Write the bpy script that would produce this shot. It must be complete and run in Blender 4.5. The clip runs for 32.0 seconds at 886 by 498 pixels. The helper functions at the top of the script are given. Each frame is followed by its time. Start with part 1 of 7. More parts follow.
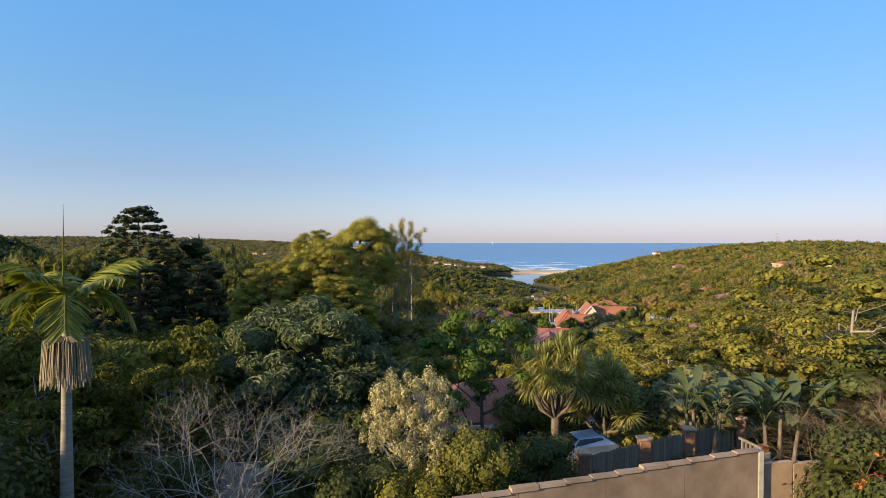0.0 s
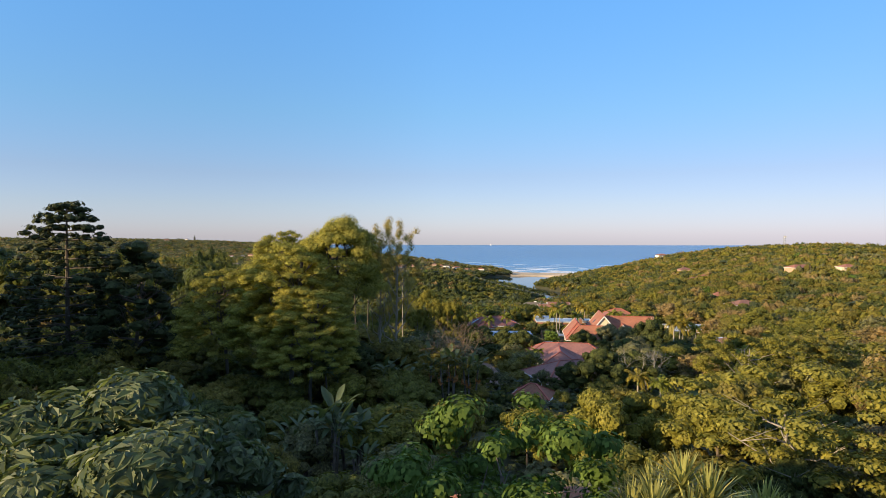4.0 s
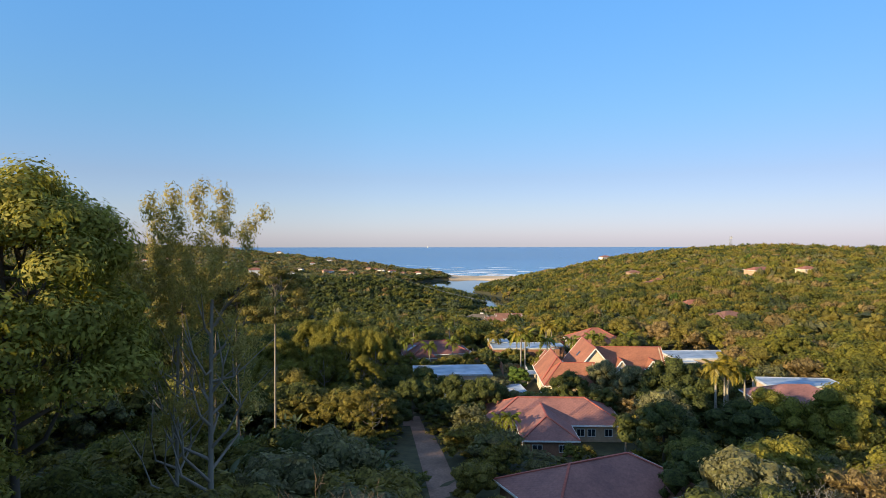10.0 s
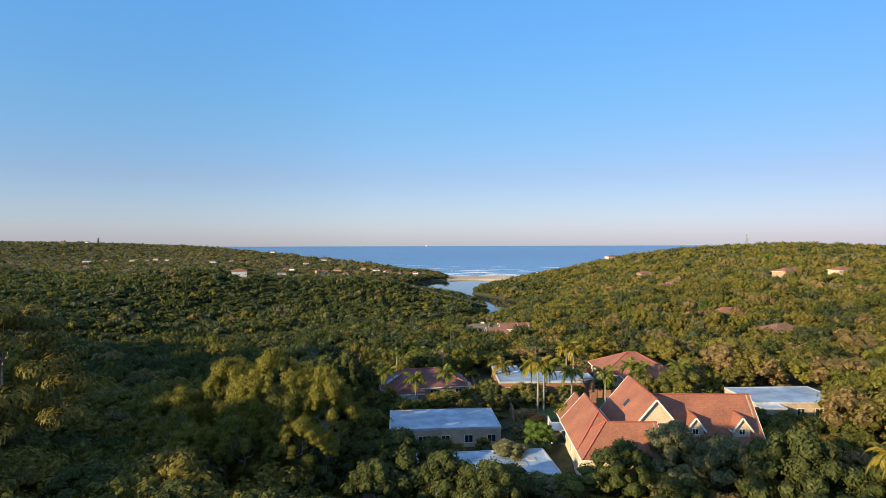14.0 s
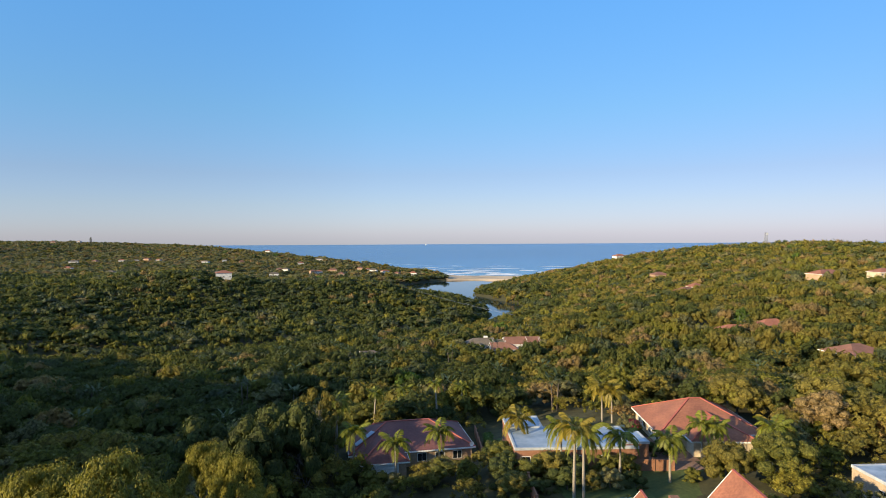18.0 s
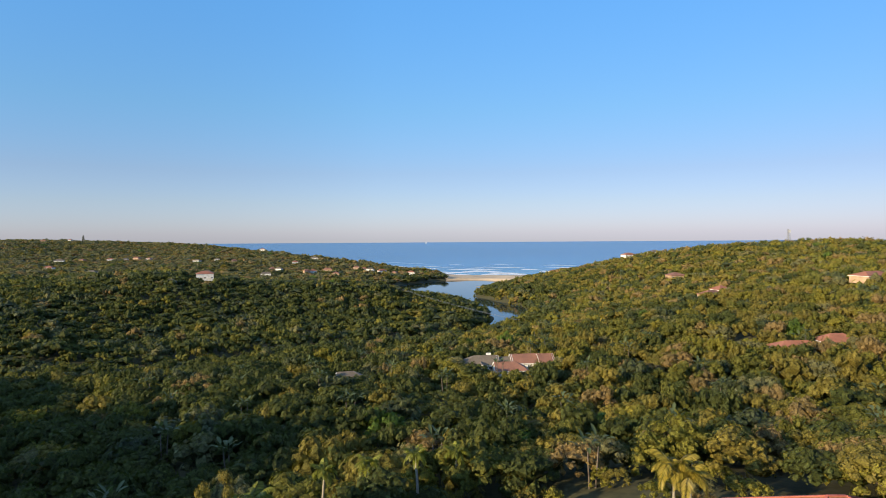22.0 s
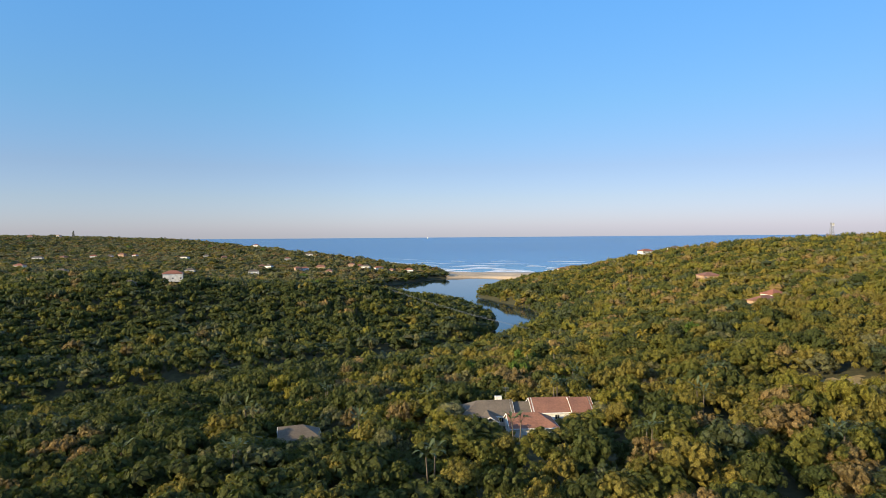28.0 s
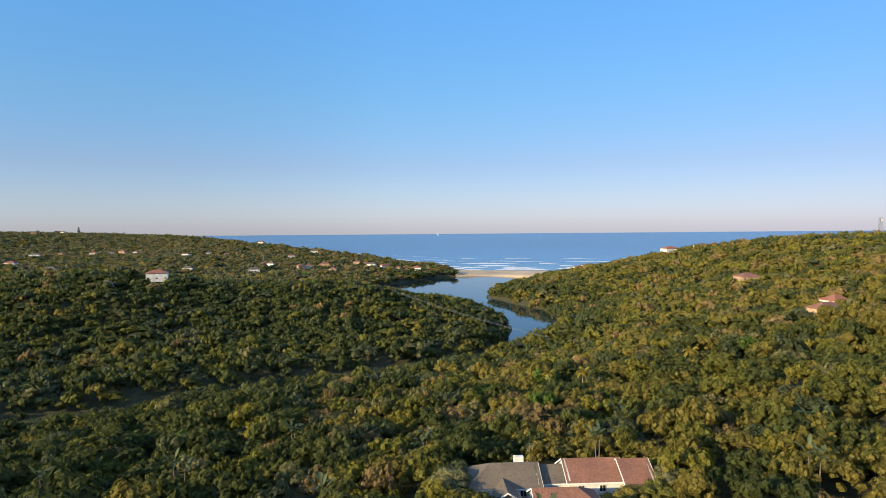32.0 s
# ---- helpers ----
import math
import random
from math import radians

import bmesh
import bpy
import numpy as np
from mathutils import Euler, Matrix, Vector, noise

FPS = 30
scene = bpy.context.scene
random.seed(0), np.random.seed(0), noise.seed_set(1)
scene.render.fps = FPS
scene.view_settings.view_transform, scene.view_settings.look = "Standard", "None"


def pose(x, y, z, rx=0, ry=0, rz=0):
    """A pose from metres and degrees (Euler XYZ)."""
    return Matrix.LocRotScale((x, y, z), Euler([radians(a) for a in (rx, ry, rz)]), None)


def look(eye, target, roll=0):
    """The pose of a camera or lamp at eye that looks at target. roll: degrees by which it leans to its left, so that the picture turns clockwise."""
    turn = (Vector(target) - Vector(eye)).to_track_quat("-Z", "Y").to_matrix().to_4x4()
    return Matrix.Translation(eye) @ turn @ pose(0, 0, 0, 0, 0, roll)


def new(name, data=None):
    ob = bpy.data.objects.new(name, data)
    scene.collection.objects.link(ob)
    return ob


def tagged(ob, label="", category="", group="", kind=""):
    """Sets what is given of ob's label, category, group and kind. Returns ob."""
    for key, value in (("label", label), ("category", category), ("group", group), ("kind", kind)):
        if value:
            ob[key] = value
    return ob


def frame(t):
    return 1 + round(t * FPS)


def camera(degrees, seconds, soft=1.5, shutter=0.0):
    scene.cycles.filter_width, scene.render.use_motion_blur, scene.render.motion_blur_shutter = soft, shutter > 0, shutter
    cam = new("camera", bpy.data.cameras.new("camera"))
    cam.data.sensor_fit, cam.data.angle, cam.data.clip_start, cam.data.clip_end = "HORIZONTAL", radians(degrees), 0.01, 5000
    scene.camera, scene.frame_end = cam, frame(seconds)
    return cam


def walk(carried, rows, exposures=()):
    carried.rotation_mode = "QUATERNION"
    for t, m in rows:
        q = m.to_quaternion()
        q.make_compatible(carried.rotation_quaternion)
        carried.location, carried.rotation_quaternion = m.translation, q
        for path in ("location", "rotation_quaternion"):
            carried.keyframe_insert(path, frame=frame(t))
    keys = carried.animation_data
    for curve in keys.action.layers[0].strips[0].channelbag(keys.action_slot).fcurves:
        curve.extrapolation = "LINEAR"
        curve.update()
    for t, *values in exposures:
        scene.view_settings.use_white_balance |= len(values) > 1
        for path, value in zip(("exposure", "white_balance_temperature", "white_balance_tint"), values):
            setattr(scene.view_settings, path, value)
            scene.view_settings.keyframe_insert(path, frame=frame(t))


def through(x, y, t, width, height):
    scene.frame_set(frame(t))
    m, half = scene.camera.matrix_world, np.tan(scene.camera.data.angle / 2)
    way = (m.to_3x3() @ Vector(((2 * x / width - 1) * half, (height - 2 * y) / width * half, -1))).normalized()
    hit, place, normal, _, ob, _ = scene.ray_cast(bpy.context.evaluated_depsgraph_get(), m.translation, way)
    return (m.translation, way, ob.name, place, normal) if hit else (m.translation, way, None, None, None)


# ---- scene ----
EXPOSURE = 0.85
cam = camera(73.5, 32.0, 0.9)
# seconds, place in metres (z = 0 is the sea), turn in degrees
PATH = [
    (0, 0.00, 0.00, 75.00, 88.57, -0.00, 0.00),
    (0.5, 0.03, 1.05, 74.97, 88.59, 0.00, 0.01),
    (1, 0.03, 2.82, 74.96, 88.61, -0.03, -0.02),
    (1.5, 0.09, 4.83, 74.97, 88.63, -0.01, -0.02),
    (2, 0.18, 7.59, 74.96, 88.65, -0.04, -0.02),
    (2.5, 0.24, 10.29, 75.04, 88.67, -0.04, -0.05),
    (3, 0.36, 13.69, 75.14, 88.69, -0.04, -0.07),
    (3.5, 0.45, 16.96, 75.09, 88.72, -0.06, -0.11),
    (5.5, 0.90, 32.98, 74.99, 88.84, -0.09, -0.23),
    (6, 1.05, 37.87, 74.90, 88.87, -0.08, -0.27),
    (6.5, 1.17, 42.31, 74.81, 88.89, -0.10, -0.30),
    (7, 1.35, 47.50, 74.69, 88.91, -0.06, -0.34),
    (7.5, 1.53, 52.21, 74.57, 88.93, -0.05, -0.36),
    (8, 1.77, 57.72, 74.46, 88.94, -0.02, -0.39),
    (8.5, 1.98, 62.70, 74.34, 88.96, 0.01, -0.40),
    (9, 2.58, 68.34, 74.28, 88.98, 0.04, -5.11),
    (9.5, 3.30, 73.26, 74.19, 88.98, 0.09, -6.24),
    (10, 4.17, 78.87, 74.14, 88.98, 0.07, -6.26),
    (10.5, 4.89, 83.85, 74.05, 88.98, 0.08, -6.29),
    (11, 5.79, 89.52, 73.97, 88.98, 0.09, -6.30),
    (11.5, 6.57, 94.50, 73.93, 88.97, 0.13, -6.32),
    (12, 7.35, 99.63, 73.92, 88.95, 0.14, -6.33),
    (12.5, 8.16, 104.85, 73.85, 88.94, 0.14, -6.36),
    (13, 9.03, 110.05, 73.84, 88.93, 0.15, -6.36),
    (13.5, 9.90, 115.30, 73.86, 88.90, 0.17, -6.36),
    (14, 10.71, 120.43, 73.86, 88.87, 0.17, -6.36),
    (14.5, 11.55, 125.56, 73.88, 88.84, 0.17, -6.35),
    (16.5, 13.89, 143.65, 74.99, 88.73, 0.29, -6.39),
    (17, 14.73, 148.70, 74.95, 88.71, 0.31, -6.38),
    (17.5, 15.57, 153.64, 74.89, 88.69, 0.32, -6.37),
    (18, 16.38, 158.65, 74.79, 88.68, 0.32, -6.36),
    (18.5, 17.19, 163.63, 74.73, 88.66, 0.34, -6.36),
    (19, 17.97, 168.61, 74.66, 88.64, 0.32, -6.35),
    (19.5, 18.84, 173.56, 74.60, 88.62, 0.34, -6.33),
    (20, 19.71, 178.46, 74.60, 88.60, 0.34, -6.33),
    (20.5, 20.55, 183.46, 74.50, 88.57, 0.35, -6.33),
    (21, 21.36, 188.45, 74.47, 88.55, 0.36, -6.31),
    (21.5, 22.17, 193.37, 74.41, 88.53, 0.37, -6.31),
    (22, 22.98, 198.31, 74.31, 88.50, 0.36, -6.30),
    (22.5, 23.76, 203.23, 74.25, 88.47, 0.36, -6.28),
    (23, 24.54, 208.15, 74.19, 88.45, 0.35, -6.26),
    (23.5, 25.32, 213.05, 74.15, 88.41, 0.35, -6.24),
    (24, 26.07, 217.93, 74.06, 88.38, 0.35, -6.22),
    (24.5, 26.85, 222.85, 74.00, 88.34, 0.36, -6.20),
    (25, 27.63, 227.80, 73.91, 88.31, 0.37, -6.17),
    (25.5, 28.41, 232.45, 73.82, 88.26, 0.39, -6.14),
    (27.5, 31.50, 252.17, 73.75, 88.08, 0.46, -6.11),
    (28, 32.40, 257.47, 73.59, 88.04, 0.44, -6.08),
    (28.5, 33.18, 262.12, 73.53, 88.00, 0.45, -6.07),
    (29, 34.02, 267.43, 73.40, 87.95, 0.43, -6.07),
    (29.5, 34.80, 272.05, 73.31, 87.91, 0.44, -6.07),
    (30, 35.61, 277.36, 73.21, 87.87, 0.43, -6.04),
    (30.5, 36.39, 281.98, 73.12, 87.83, 0.43, -5.84),
    (31, 37.20, 287.23, 73.08, 87.79, 0.45, -5.09),
    (31.5, 37.89, 291.79, 73.00, 87.75, 0.45, -5.08),
    (32, 38.67, 297.04, 72.93, 87.71, 0.45, -5.07),
]
walk(cam, [(t, pose(x, y, z, rx, ry, rz)) for t, x, y, z, rx, ry, rz in PATH], exposures=[(0.0, EXPOSURE + 0.05, 6780, 13), (8.0, EXPOSURE + 0.04, 6780, 13), (13.0, EXPOSURE - 0.05, 6520, 10), (32.0, EXPOSURE - 0.05, 6500, 10)])

# ---------------------------------------------------------------- light
SUN_WAY = Vector((-0.875, -0.485, 0.0)).normalized()   # level direction towards the sun
SUN_UP = radians(15.0)
world = bpy.data.worlds.new("sky")
scene.world = world
world.use_nodes = True
wn = world.node_tree
wn.nodes.clear()
sky = wn.nodes.new("ShaderNodeTexSky")
sky.sky_type = "NISHITA"
sky.sun_disc = False
sky.sun_elevation = SUN_UP
sky.sun_rotation = math.atan2(SUN_WAY.x, SUN_WAY.y)
sky.altitude = 50
sky.air_density = 1.0
sky.dust_density = 0.15
sky.ozone_density = 1.0
bg = wn.nodes.new("ShaderNodeBackground")
bg.inputs["Strength"].default_value = 0.15
wout = wn.nodes.new("ShaderNodeOutputWorld")
tint = wn.nodes.new("ShaderNodeMix")
tint.data_type, tint.blend_type = "RGBA", "MULTIPLY"
tint.inputs[0].default_value = 1.0
where = wn.nodes.new("ShaderNodeTexCoord")
split = wn.nodes.new("ShaderNodeSeparateXYZ")
wn.links.new(where.outputs["Generated"], split.inputs[0])
band = wn.nodes.new("ShaderNodeValToRGB")   # clear coastal air: pale mauve at the horizon, strong blue above
stops = [(0.0, (0.303, 0.390, 0.825)), (0.05, (0.332, 0.404, 0.680)), (0.10, (0.345, 0.418, 0.635)), (0.20, (0.352, 0.56, 0.765)), (0.40, (0.39, 0.80, 1.15)), (0.75, (1.65, 1.62, 1.6))]
while len(band.color_ramp.elements) < len(stops):
    band.color_ramp.elements.new(0.5)
for element, (place, colour) in zip(band.color_ramp.elements, stops):
    element.position, element.color = place, (*colour, 1)
wn.links.new(split.outputs["Z"], band.inputs[0])
wn.links.new(band.outputs[0], tint.inputs[7])
wn.links.new(sky.outputs[0], tint.inputs[6])
side = wn.nodes.new("ShaderNodeValToRGB")   # the sky towards the sun's far side is a little deeper
side.color_ramp.elements[0].position, side.color_ramp.elements[0].color = 0.0, (1.02, 0.99, 0.99, 1)
side.color_ramp.elements[1].position, side.color_ramp.elements[1].color = 0.7, (0.77, 0.715, 0.735, 1)
wn.links.new(split.outputs["X"], side.inputs[0])
deep = wn.nodes.new("ShaderNodeMix")
deep.data_type, deep.blend_type = "RGBA", "MULTIPLY"
deep.inputs[0].default_value = 1.0
wn.links.new(tint.outputs[2], deep.inputs[6])
wn.links.new(side.outputs[0], deep.inputs[7])
wn.links.new(deep.outputs[2], bg.inputs[0])
wn.links.new(bg.outputs[0], wout.inputs[0])

sun = new("sun", bpy.data.lights.new("sun", "SUN"))
sun.data.energy = 5.0
sun.data.angle = radians(0.6)
sun.data.color = (1.0, 0.79, 0.46)
to_sun = Vector((SUN_WAY.x * math.cos(SUN_UP), SUN_WAY.y * math.cos(SUN_UP), math.sin(SUN_UP)))
sun.matrix_world = look(tuple(to_sun * 300), (0, 0, 0))


# ---------------------------------------------------------------- materials
def ramp(nt, fac, stops):
    node = nt.nodes.new("ShaderNodeValToRGB")
    el = node.color_ramp.elements
    while len(el) < len(stops):
        el.new(0.5)
    for e, (p, c) in zip(el, stops):
        e.position, e.color = p, (*c, 1)
    nt.links.new(fac, node.inputs[0])
    return node.outputs[0]


def noise_tex(nt, scale, detail=4.0, rough=0.55, coords="Object", stretch=None):
    tc = nt.nodes.new("ShaderNodeTexCoord")
    n = nt.nodes.new("ShaderNodeTexNoise")
    n.inputs["Scale"].default_value = scale
    n.inputs["Detail"].default_value = detail
    n.inputs["Roughness"].default_value = rough
    vec = tc.outputs[coords]
    if stretch:
        mp = nt.nodes.new("ShaderNodeMapping")
        mp.inputs["Scale"].default_value = stretch
        nt.links.new(vec, mp.inputs[0])
        vec = mp.outputs[0]
    nt.links.new(vec, n.inputs["Vector"])
    return n.outputs["Fac"]


def mixc(nt, fac, a, b, mode="MIX"):
    m = nt.nodes.new("ShaderNodeMix")
    m.data_type, m.blend_type = "RGBA", mode
    for sock, v in ((m.inputs[0], fac), (m.inputs[6], a), (m.inputs[7], b)):
        if isinstance(v, (int, float)):
            sock.default_value = v
        elif isinstance(v, tuple):
            sock.default_value = (*v, 1)
        else:
            nt.links.new(v, sock)
    return m.outputs[2]


def material(name, dark, light, scale=2.0, rough=0.8, big=0.1, metal=0.0, bump=0.0, spec=0.4, stretch=None, per_object=0.0):
    """A surface with fine grain between two colours, large blotches and a little relief."""
    m = bpy.data.materials.new(name)
    m.use_nodes = True
    nt = m.node_tree
    b = nt.nodes["Principled BSDF"]
    fine = noise_tex(nt, scale, 5.0, 0.6, stretch=stretch)
    col = ramp(nt, fine, [(0.32, dark), (0.68, light)])
    blot = noise_tex(nt, big, 3.0)
    k = ramp(nt, blot, [(0.35, (0.78, 0.78, 0.78)), (0.65, (1.12, 1.12, 1.12))])
    col = mixc(nt, 1.0, col, k, "MULTIPLY")
    if per_object:
        oi = nt.nodes.new("ShaderNodeObjectInfo")
        k2 = ramp(nt, oi.outputs["Random"], [(0.0, (1 - per_object,) * 3), (1.0, (1 + per_object,) * 3)])
        col = mixc(nt, 1.0, col, k2, "MULTIPLY")
    nt.links.new(col, b.inputs["Base Color"])
    b.inputs["Roughness"].default_value = rough
    b.inputs["Metallic"].default_value = metal
    b.inputs["Specular IOR Level"].default_value = spec
    if bump:
        bp = nt.nodes.new("ShaderNodeBump")
        bp.inputs["Strength"].default_value = bump
        bp.inputs["Distance"].default_value = 0.05
        nt.links.new(fine, bp.inputs["Height"])
        nt.links.new(bp.outputs[0], b.inputs["Normal"])
    return m


def leaf_material(name, dark, light, rough=0.65, through=0.34, per_object=0.12, lace=0.0, relief=0.0, grain=1.8, even=0.0):
    """Leaves: each leaf a little different, each tree a little different, some light coming through."""
    m = bpy.data.materials.new(name)
    m.use_nodes = True
    nt = m.node_tree
    b = nt.nodes["Principled BSDF"]
    geo = nt.nodes.new("ShaderNodeNewGeometry")
    middle = tuple(0.45 * a + 0.55 * b for a, b in zip(dark, light))
    low, high = (tuple(c + (m_ - c) * even for c, m_ in zip(end, middle)) for end in (dark, tuple(min(1, c * 1.25) for c in light)))
    col = ramp(nt, geo.outputs["Random Per Island"], [(0.0, low), (0.7, tuple(c + (m_ - c) * even for c, m_ in zip(light, middle))), (1.0, high)])
    blot = noise_tex(nt, 0.09, 3.0)
    k = ramp(nt, blot, [(0.3, (0.72, 0.78, 0.75)), (0.7, (1.2, 1.12, 1.0))])
    col = mixc(nt, 1.0, col, k, "MULTIPLY")
    oi = nt.nodes.new("ShaderNodeObjectInfo")
    k2 = ramp(nt, oi.outputs["Random"], [(0.0, (1 - per_object, 1 - per_object, 1 - per_object)), (1.0, (1 + per_object,) * 3)])
    col = mixc(nt, 1.0, col, k2, "MULTIPLY")
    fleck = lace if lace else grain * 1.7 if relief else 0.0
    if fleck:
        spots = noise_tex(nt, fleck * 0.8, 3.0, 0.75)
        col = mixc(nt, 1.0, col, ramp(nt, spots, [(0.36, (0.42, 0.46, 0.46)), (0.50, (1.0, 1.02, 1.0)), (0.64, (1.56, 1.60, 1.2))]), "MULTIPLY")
    nt.links.new(col, b.inputs["Base Color"])
    b.inputs["Roughness"].default_value = rough
    b.inputs["Specular IOR Level"].default_value = 0.16 if rough > 0.5 else 0.26
    if relief:
        bp = nt.nodes.new("ShaderNodeBump")
        bp.inputs["Strength"].default_value = 1.0
        bp.inputs["Distance"].default_value = relief
        nt.links.new(noise_tex(nt, grain, 5.0, 0.8), bp.inputs["Height"])
        nt.links.new(bp.outputs[0], b.inputs["Normal"])
    tr = nt.nodes.new("ShaderNodeBsdfTranslucent")
    nt.links.new(mixc(nt, 1.0, col, (1.1, 1.15, 0.5), "MULTIPLY"), tr.inputs[0])
    mx = nt.nodes.new("ShaderNodeMixShader")
    mx.inputs[0].default_value = through
    nt.links.new(b.outputs[0], mx.inputs[1])
    nt.links.new(tr.outputs[0], mx.inputs[2])
    out = mx.outputs[0]
    if lace:
        # sprays of leaves with gaps between them
        gaps = noise_tex(nt, lace, 3.0, 0.7)
        cut = nt.nodes.new("ShaderNodeMath")
        cut.operation = "GREATER_THAN"
        cut.inputs[1].default_value = 0.475
        nt.links.new(gaps, cut.inputs[0])
        clear = nt.nodes.new("ShaderNodeBsdfTransparent")
        mx2 = nt.nodes.new("ShaderNodeMixShader")
        nt.links.new(cut.outputs[0], mx2.inputs[0])
        nt.links.new(clear.outputs[0], mx2.inputs[1])
        nt.links.new(out, mx2.inputs[2])
        out = mx2.outputs[0]
    nt.links.new(out, nt.nodes["Material Output"].inputs["Surface"])
    return m


M = {}


def leaf_tone(key, name, dark, light, **more):
    """A leaf colour as single leaves, and as sprays with gaps for the woods."""
    M["leaf_" + key] = leaf_material(name, dark, light, **more)
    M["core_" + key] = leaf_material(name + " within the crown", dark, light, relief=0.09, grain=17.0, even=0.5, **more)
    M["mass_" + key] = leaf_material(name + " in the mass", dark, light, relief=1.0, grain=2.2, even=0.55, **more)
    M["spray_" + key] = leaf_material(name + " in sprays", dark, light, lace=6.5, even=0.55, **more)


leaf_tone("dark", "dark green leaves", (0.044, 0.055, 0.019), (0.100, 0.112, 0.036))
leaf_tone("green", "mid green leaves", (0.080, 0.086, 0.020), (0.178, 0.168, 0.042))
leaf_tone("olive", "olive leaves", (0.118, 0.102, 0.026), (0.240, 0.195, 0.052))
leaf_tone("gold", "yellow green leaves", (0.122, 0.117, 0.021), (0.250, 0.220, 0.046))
leaf_tone("brown", "dry brown leaves", (0.150, 0.105, 0.050), (0.310, 0.215, 0.105))
leaf_tone("grey", "grey green leaves", (0.104, 0.100, 0.051), (0.220, 0.205, 0.108))
leaf_tone("fresh", "fresh green leaves", (0.056, 0.094, 0.018), (0.128, 0.190, 0.042))
leaf_tone("blue", "blue green leaves", (0.042, 0.054, 0.026), (0.098, 0.112, 0.052), rough=0.5)
leaf_tone("mango", "deep green mango leaves", (0.060, 0.080, 0.042), (0.150, 0.175, 0.088), rough=0.45)
M["bark"] = material("grey brown bark", (0.07, 0.052, 0.04), (0.19, 0.155, 0.12), 6.0, 0.9, bump=0.5, stretch=(1, 1, 0.25))
M["bark_pale"] = material("pale bark", (0.20, 0.17, 0.14), (0.38, 0.33, 0.27), 6.0, 0.85, bump=0.4, stretch=(1, 1, 0.3))
M["ground"] = material("forest floor", (0.035, 0.034, 0.014), (0.080, 0.075, 0.030), 0.6, 0.95, big=0.03, bump=0.4)
M["sand"] = material("beach sand", (0.42, 0.31, 0.20), (0.56, 0.43, 0.29), 0.3, 0.9, big=0.02)


def water_material(name, deep, rough, wave_scale, wave, far=False):
    m = bpy.data.materials.new(name)
    m.use_nodes = True
    nt = m.node_tree
    b = nt.nodes["Principled BSDF"]
    big = noise_tex(nt, 0.004, 4.0, 0.6, stretch=(0.25, 1, 1))
    nt.links.new(ramp(nt, big, [(0.35, tuple(c * 0.8 for c in deep)), (0.65, tuple(c * 1.2 for c in deep))]), b.inputs["Base Color"])
    if far:
        tc = nt.nodes.new("ShaderNodeTexCoord")
        sp = nt.nodes.new("ShaderNodeSeparateXYZ")
        nt.links.new(tc.outputs["Object"], sp.inputs[0])
        rg = nt.nodes.new("ShaderNodeMapRange")
        rg.inputs[1].default_value, rg.inputs[2].default_value = 1250.0, 2100.0
        nt.links.new(sp.outputs["Y"], rg.inputs[0])
        shoal = ramp(nt, rg.outputs[0], [(0.0, (0.10, 0.27, 0.42)), (0.25, (0.045, 0.18, 0.36)), (1.0, deep)])
        k = ramp(nt, big, [(0.35, (0.82, 0.82, 0.82)), (0.65, (1.18, 1.18, 1.18))])
        nt.links.new(mixc(nt, 1.0, shoal, k, "MULTIPLY"), b.inputs["Base Color"])
    b.inputs["Roughness"].default_value = rough
    b.inputs["IOR"].default_value = 1.33
    bp = nt.nodes.new("ShaderNodeBump")
    bp.inputs["Strength"].default_value = wave
    bp.inputs["Distance"].default_value = 0.3
    nt.links.new(noise_tex(nt, wave_scale, 6.0, 0.6, stretch=(0.5, 1, 1)), bp.inputs["Height"])
    nt.links.new(bp.outputs[0], b.inputs["Normal"])
    return m


M["sea"] = water_material("open sea", (0.014, 0.11, 0.27), 0.25, 0.05, 0.9, True)
M["lagoon"] = water_material("still lagoon water", (0.014, 0.030, 0.035), 0.05, 0.25, 0.03)
M["foam"] = material("surf foam", (0.7, 0.72, 0.74), (0.85, 0.86, 0.87), 0.4, 0.7)


# ---------------------------------------------------------------- mesh helpers
def build_mesh(name, verts, quads=None, tris=None, mats=(), qmat=None, tmat=None, smooth=False):
    """One mesh from arrays of corners and of four- and three-cornered faces."""
    me = bpy.data.meshes.new(name)
    verts = np.asarray(verts, np.float32)
    q = np.zeros((0, 4), np.int32) if quads is None else np.asarray(quads, np.int32).reshape(-1, 4)
    t = np.zeros((0, 3), np.int32) if tris is None else np.asarray(tris, np.int32).reshape(-1, 3)
    me.vertices.add(len(verts))
    me.vertices.foreach_set("co", verts.ravel())
    me.loops.add(q.size + t.size)
    me.loops.foreach_set("vertex_index", np.concatenate([q.ravel(), t.ravel()]))
    me.polygons.add(len(q) + len(t))
    starts = np.concatenate([np.arange(len(q)) * 4, q.size + np.arange(len(t)) * 3]).astype(np.int32)
    me.polygons.foreach_set("loop_start", starts)
    for m in mats:
        me.materials.append(m)
    if qmat is not None or tmat is not None:
        mi = np.concatenate([np.zeros(len(q), np.int32) if qmat is None else np.broadcast_to(qmat, len(q)),
                             np.zeros(len(t), np.int32) if tmat is None else np.broadcast_to(tmat, len(t))]).astype(np.int32)
        me.polygons.foreach_set("material_index", mi)
    me.polygons.foreach_set("use_smooth", np.full(len(q) + len(t), smooth))
    me.update(calc_edges=True)
    me.validate()
    return me


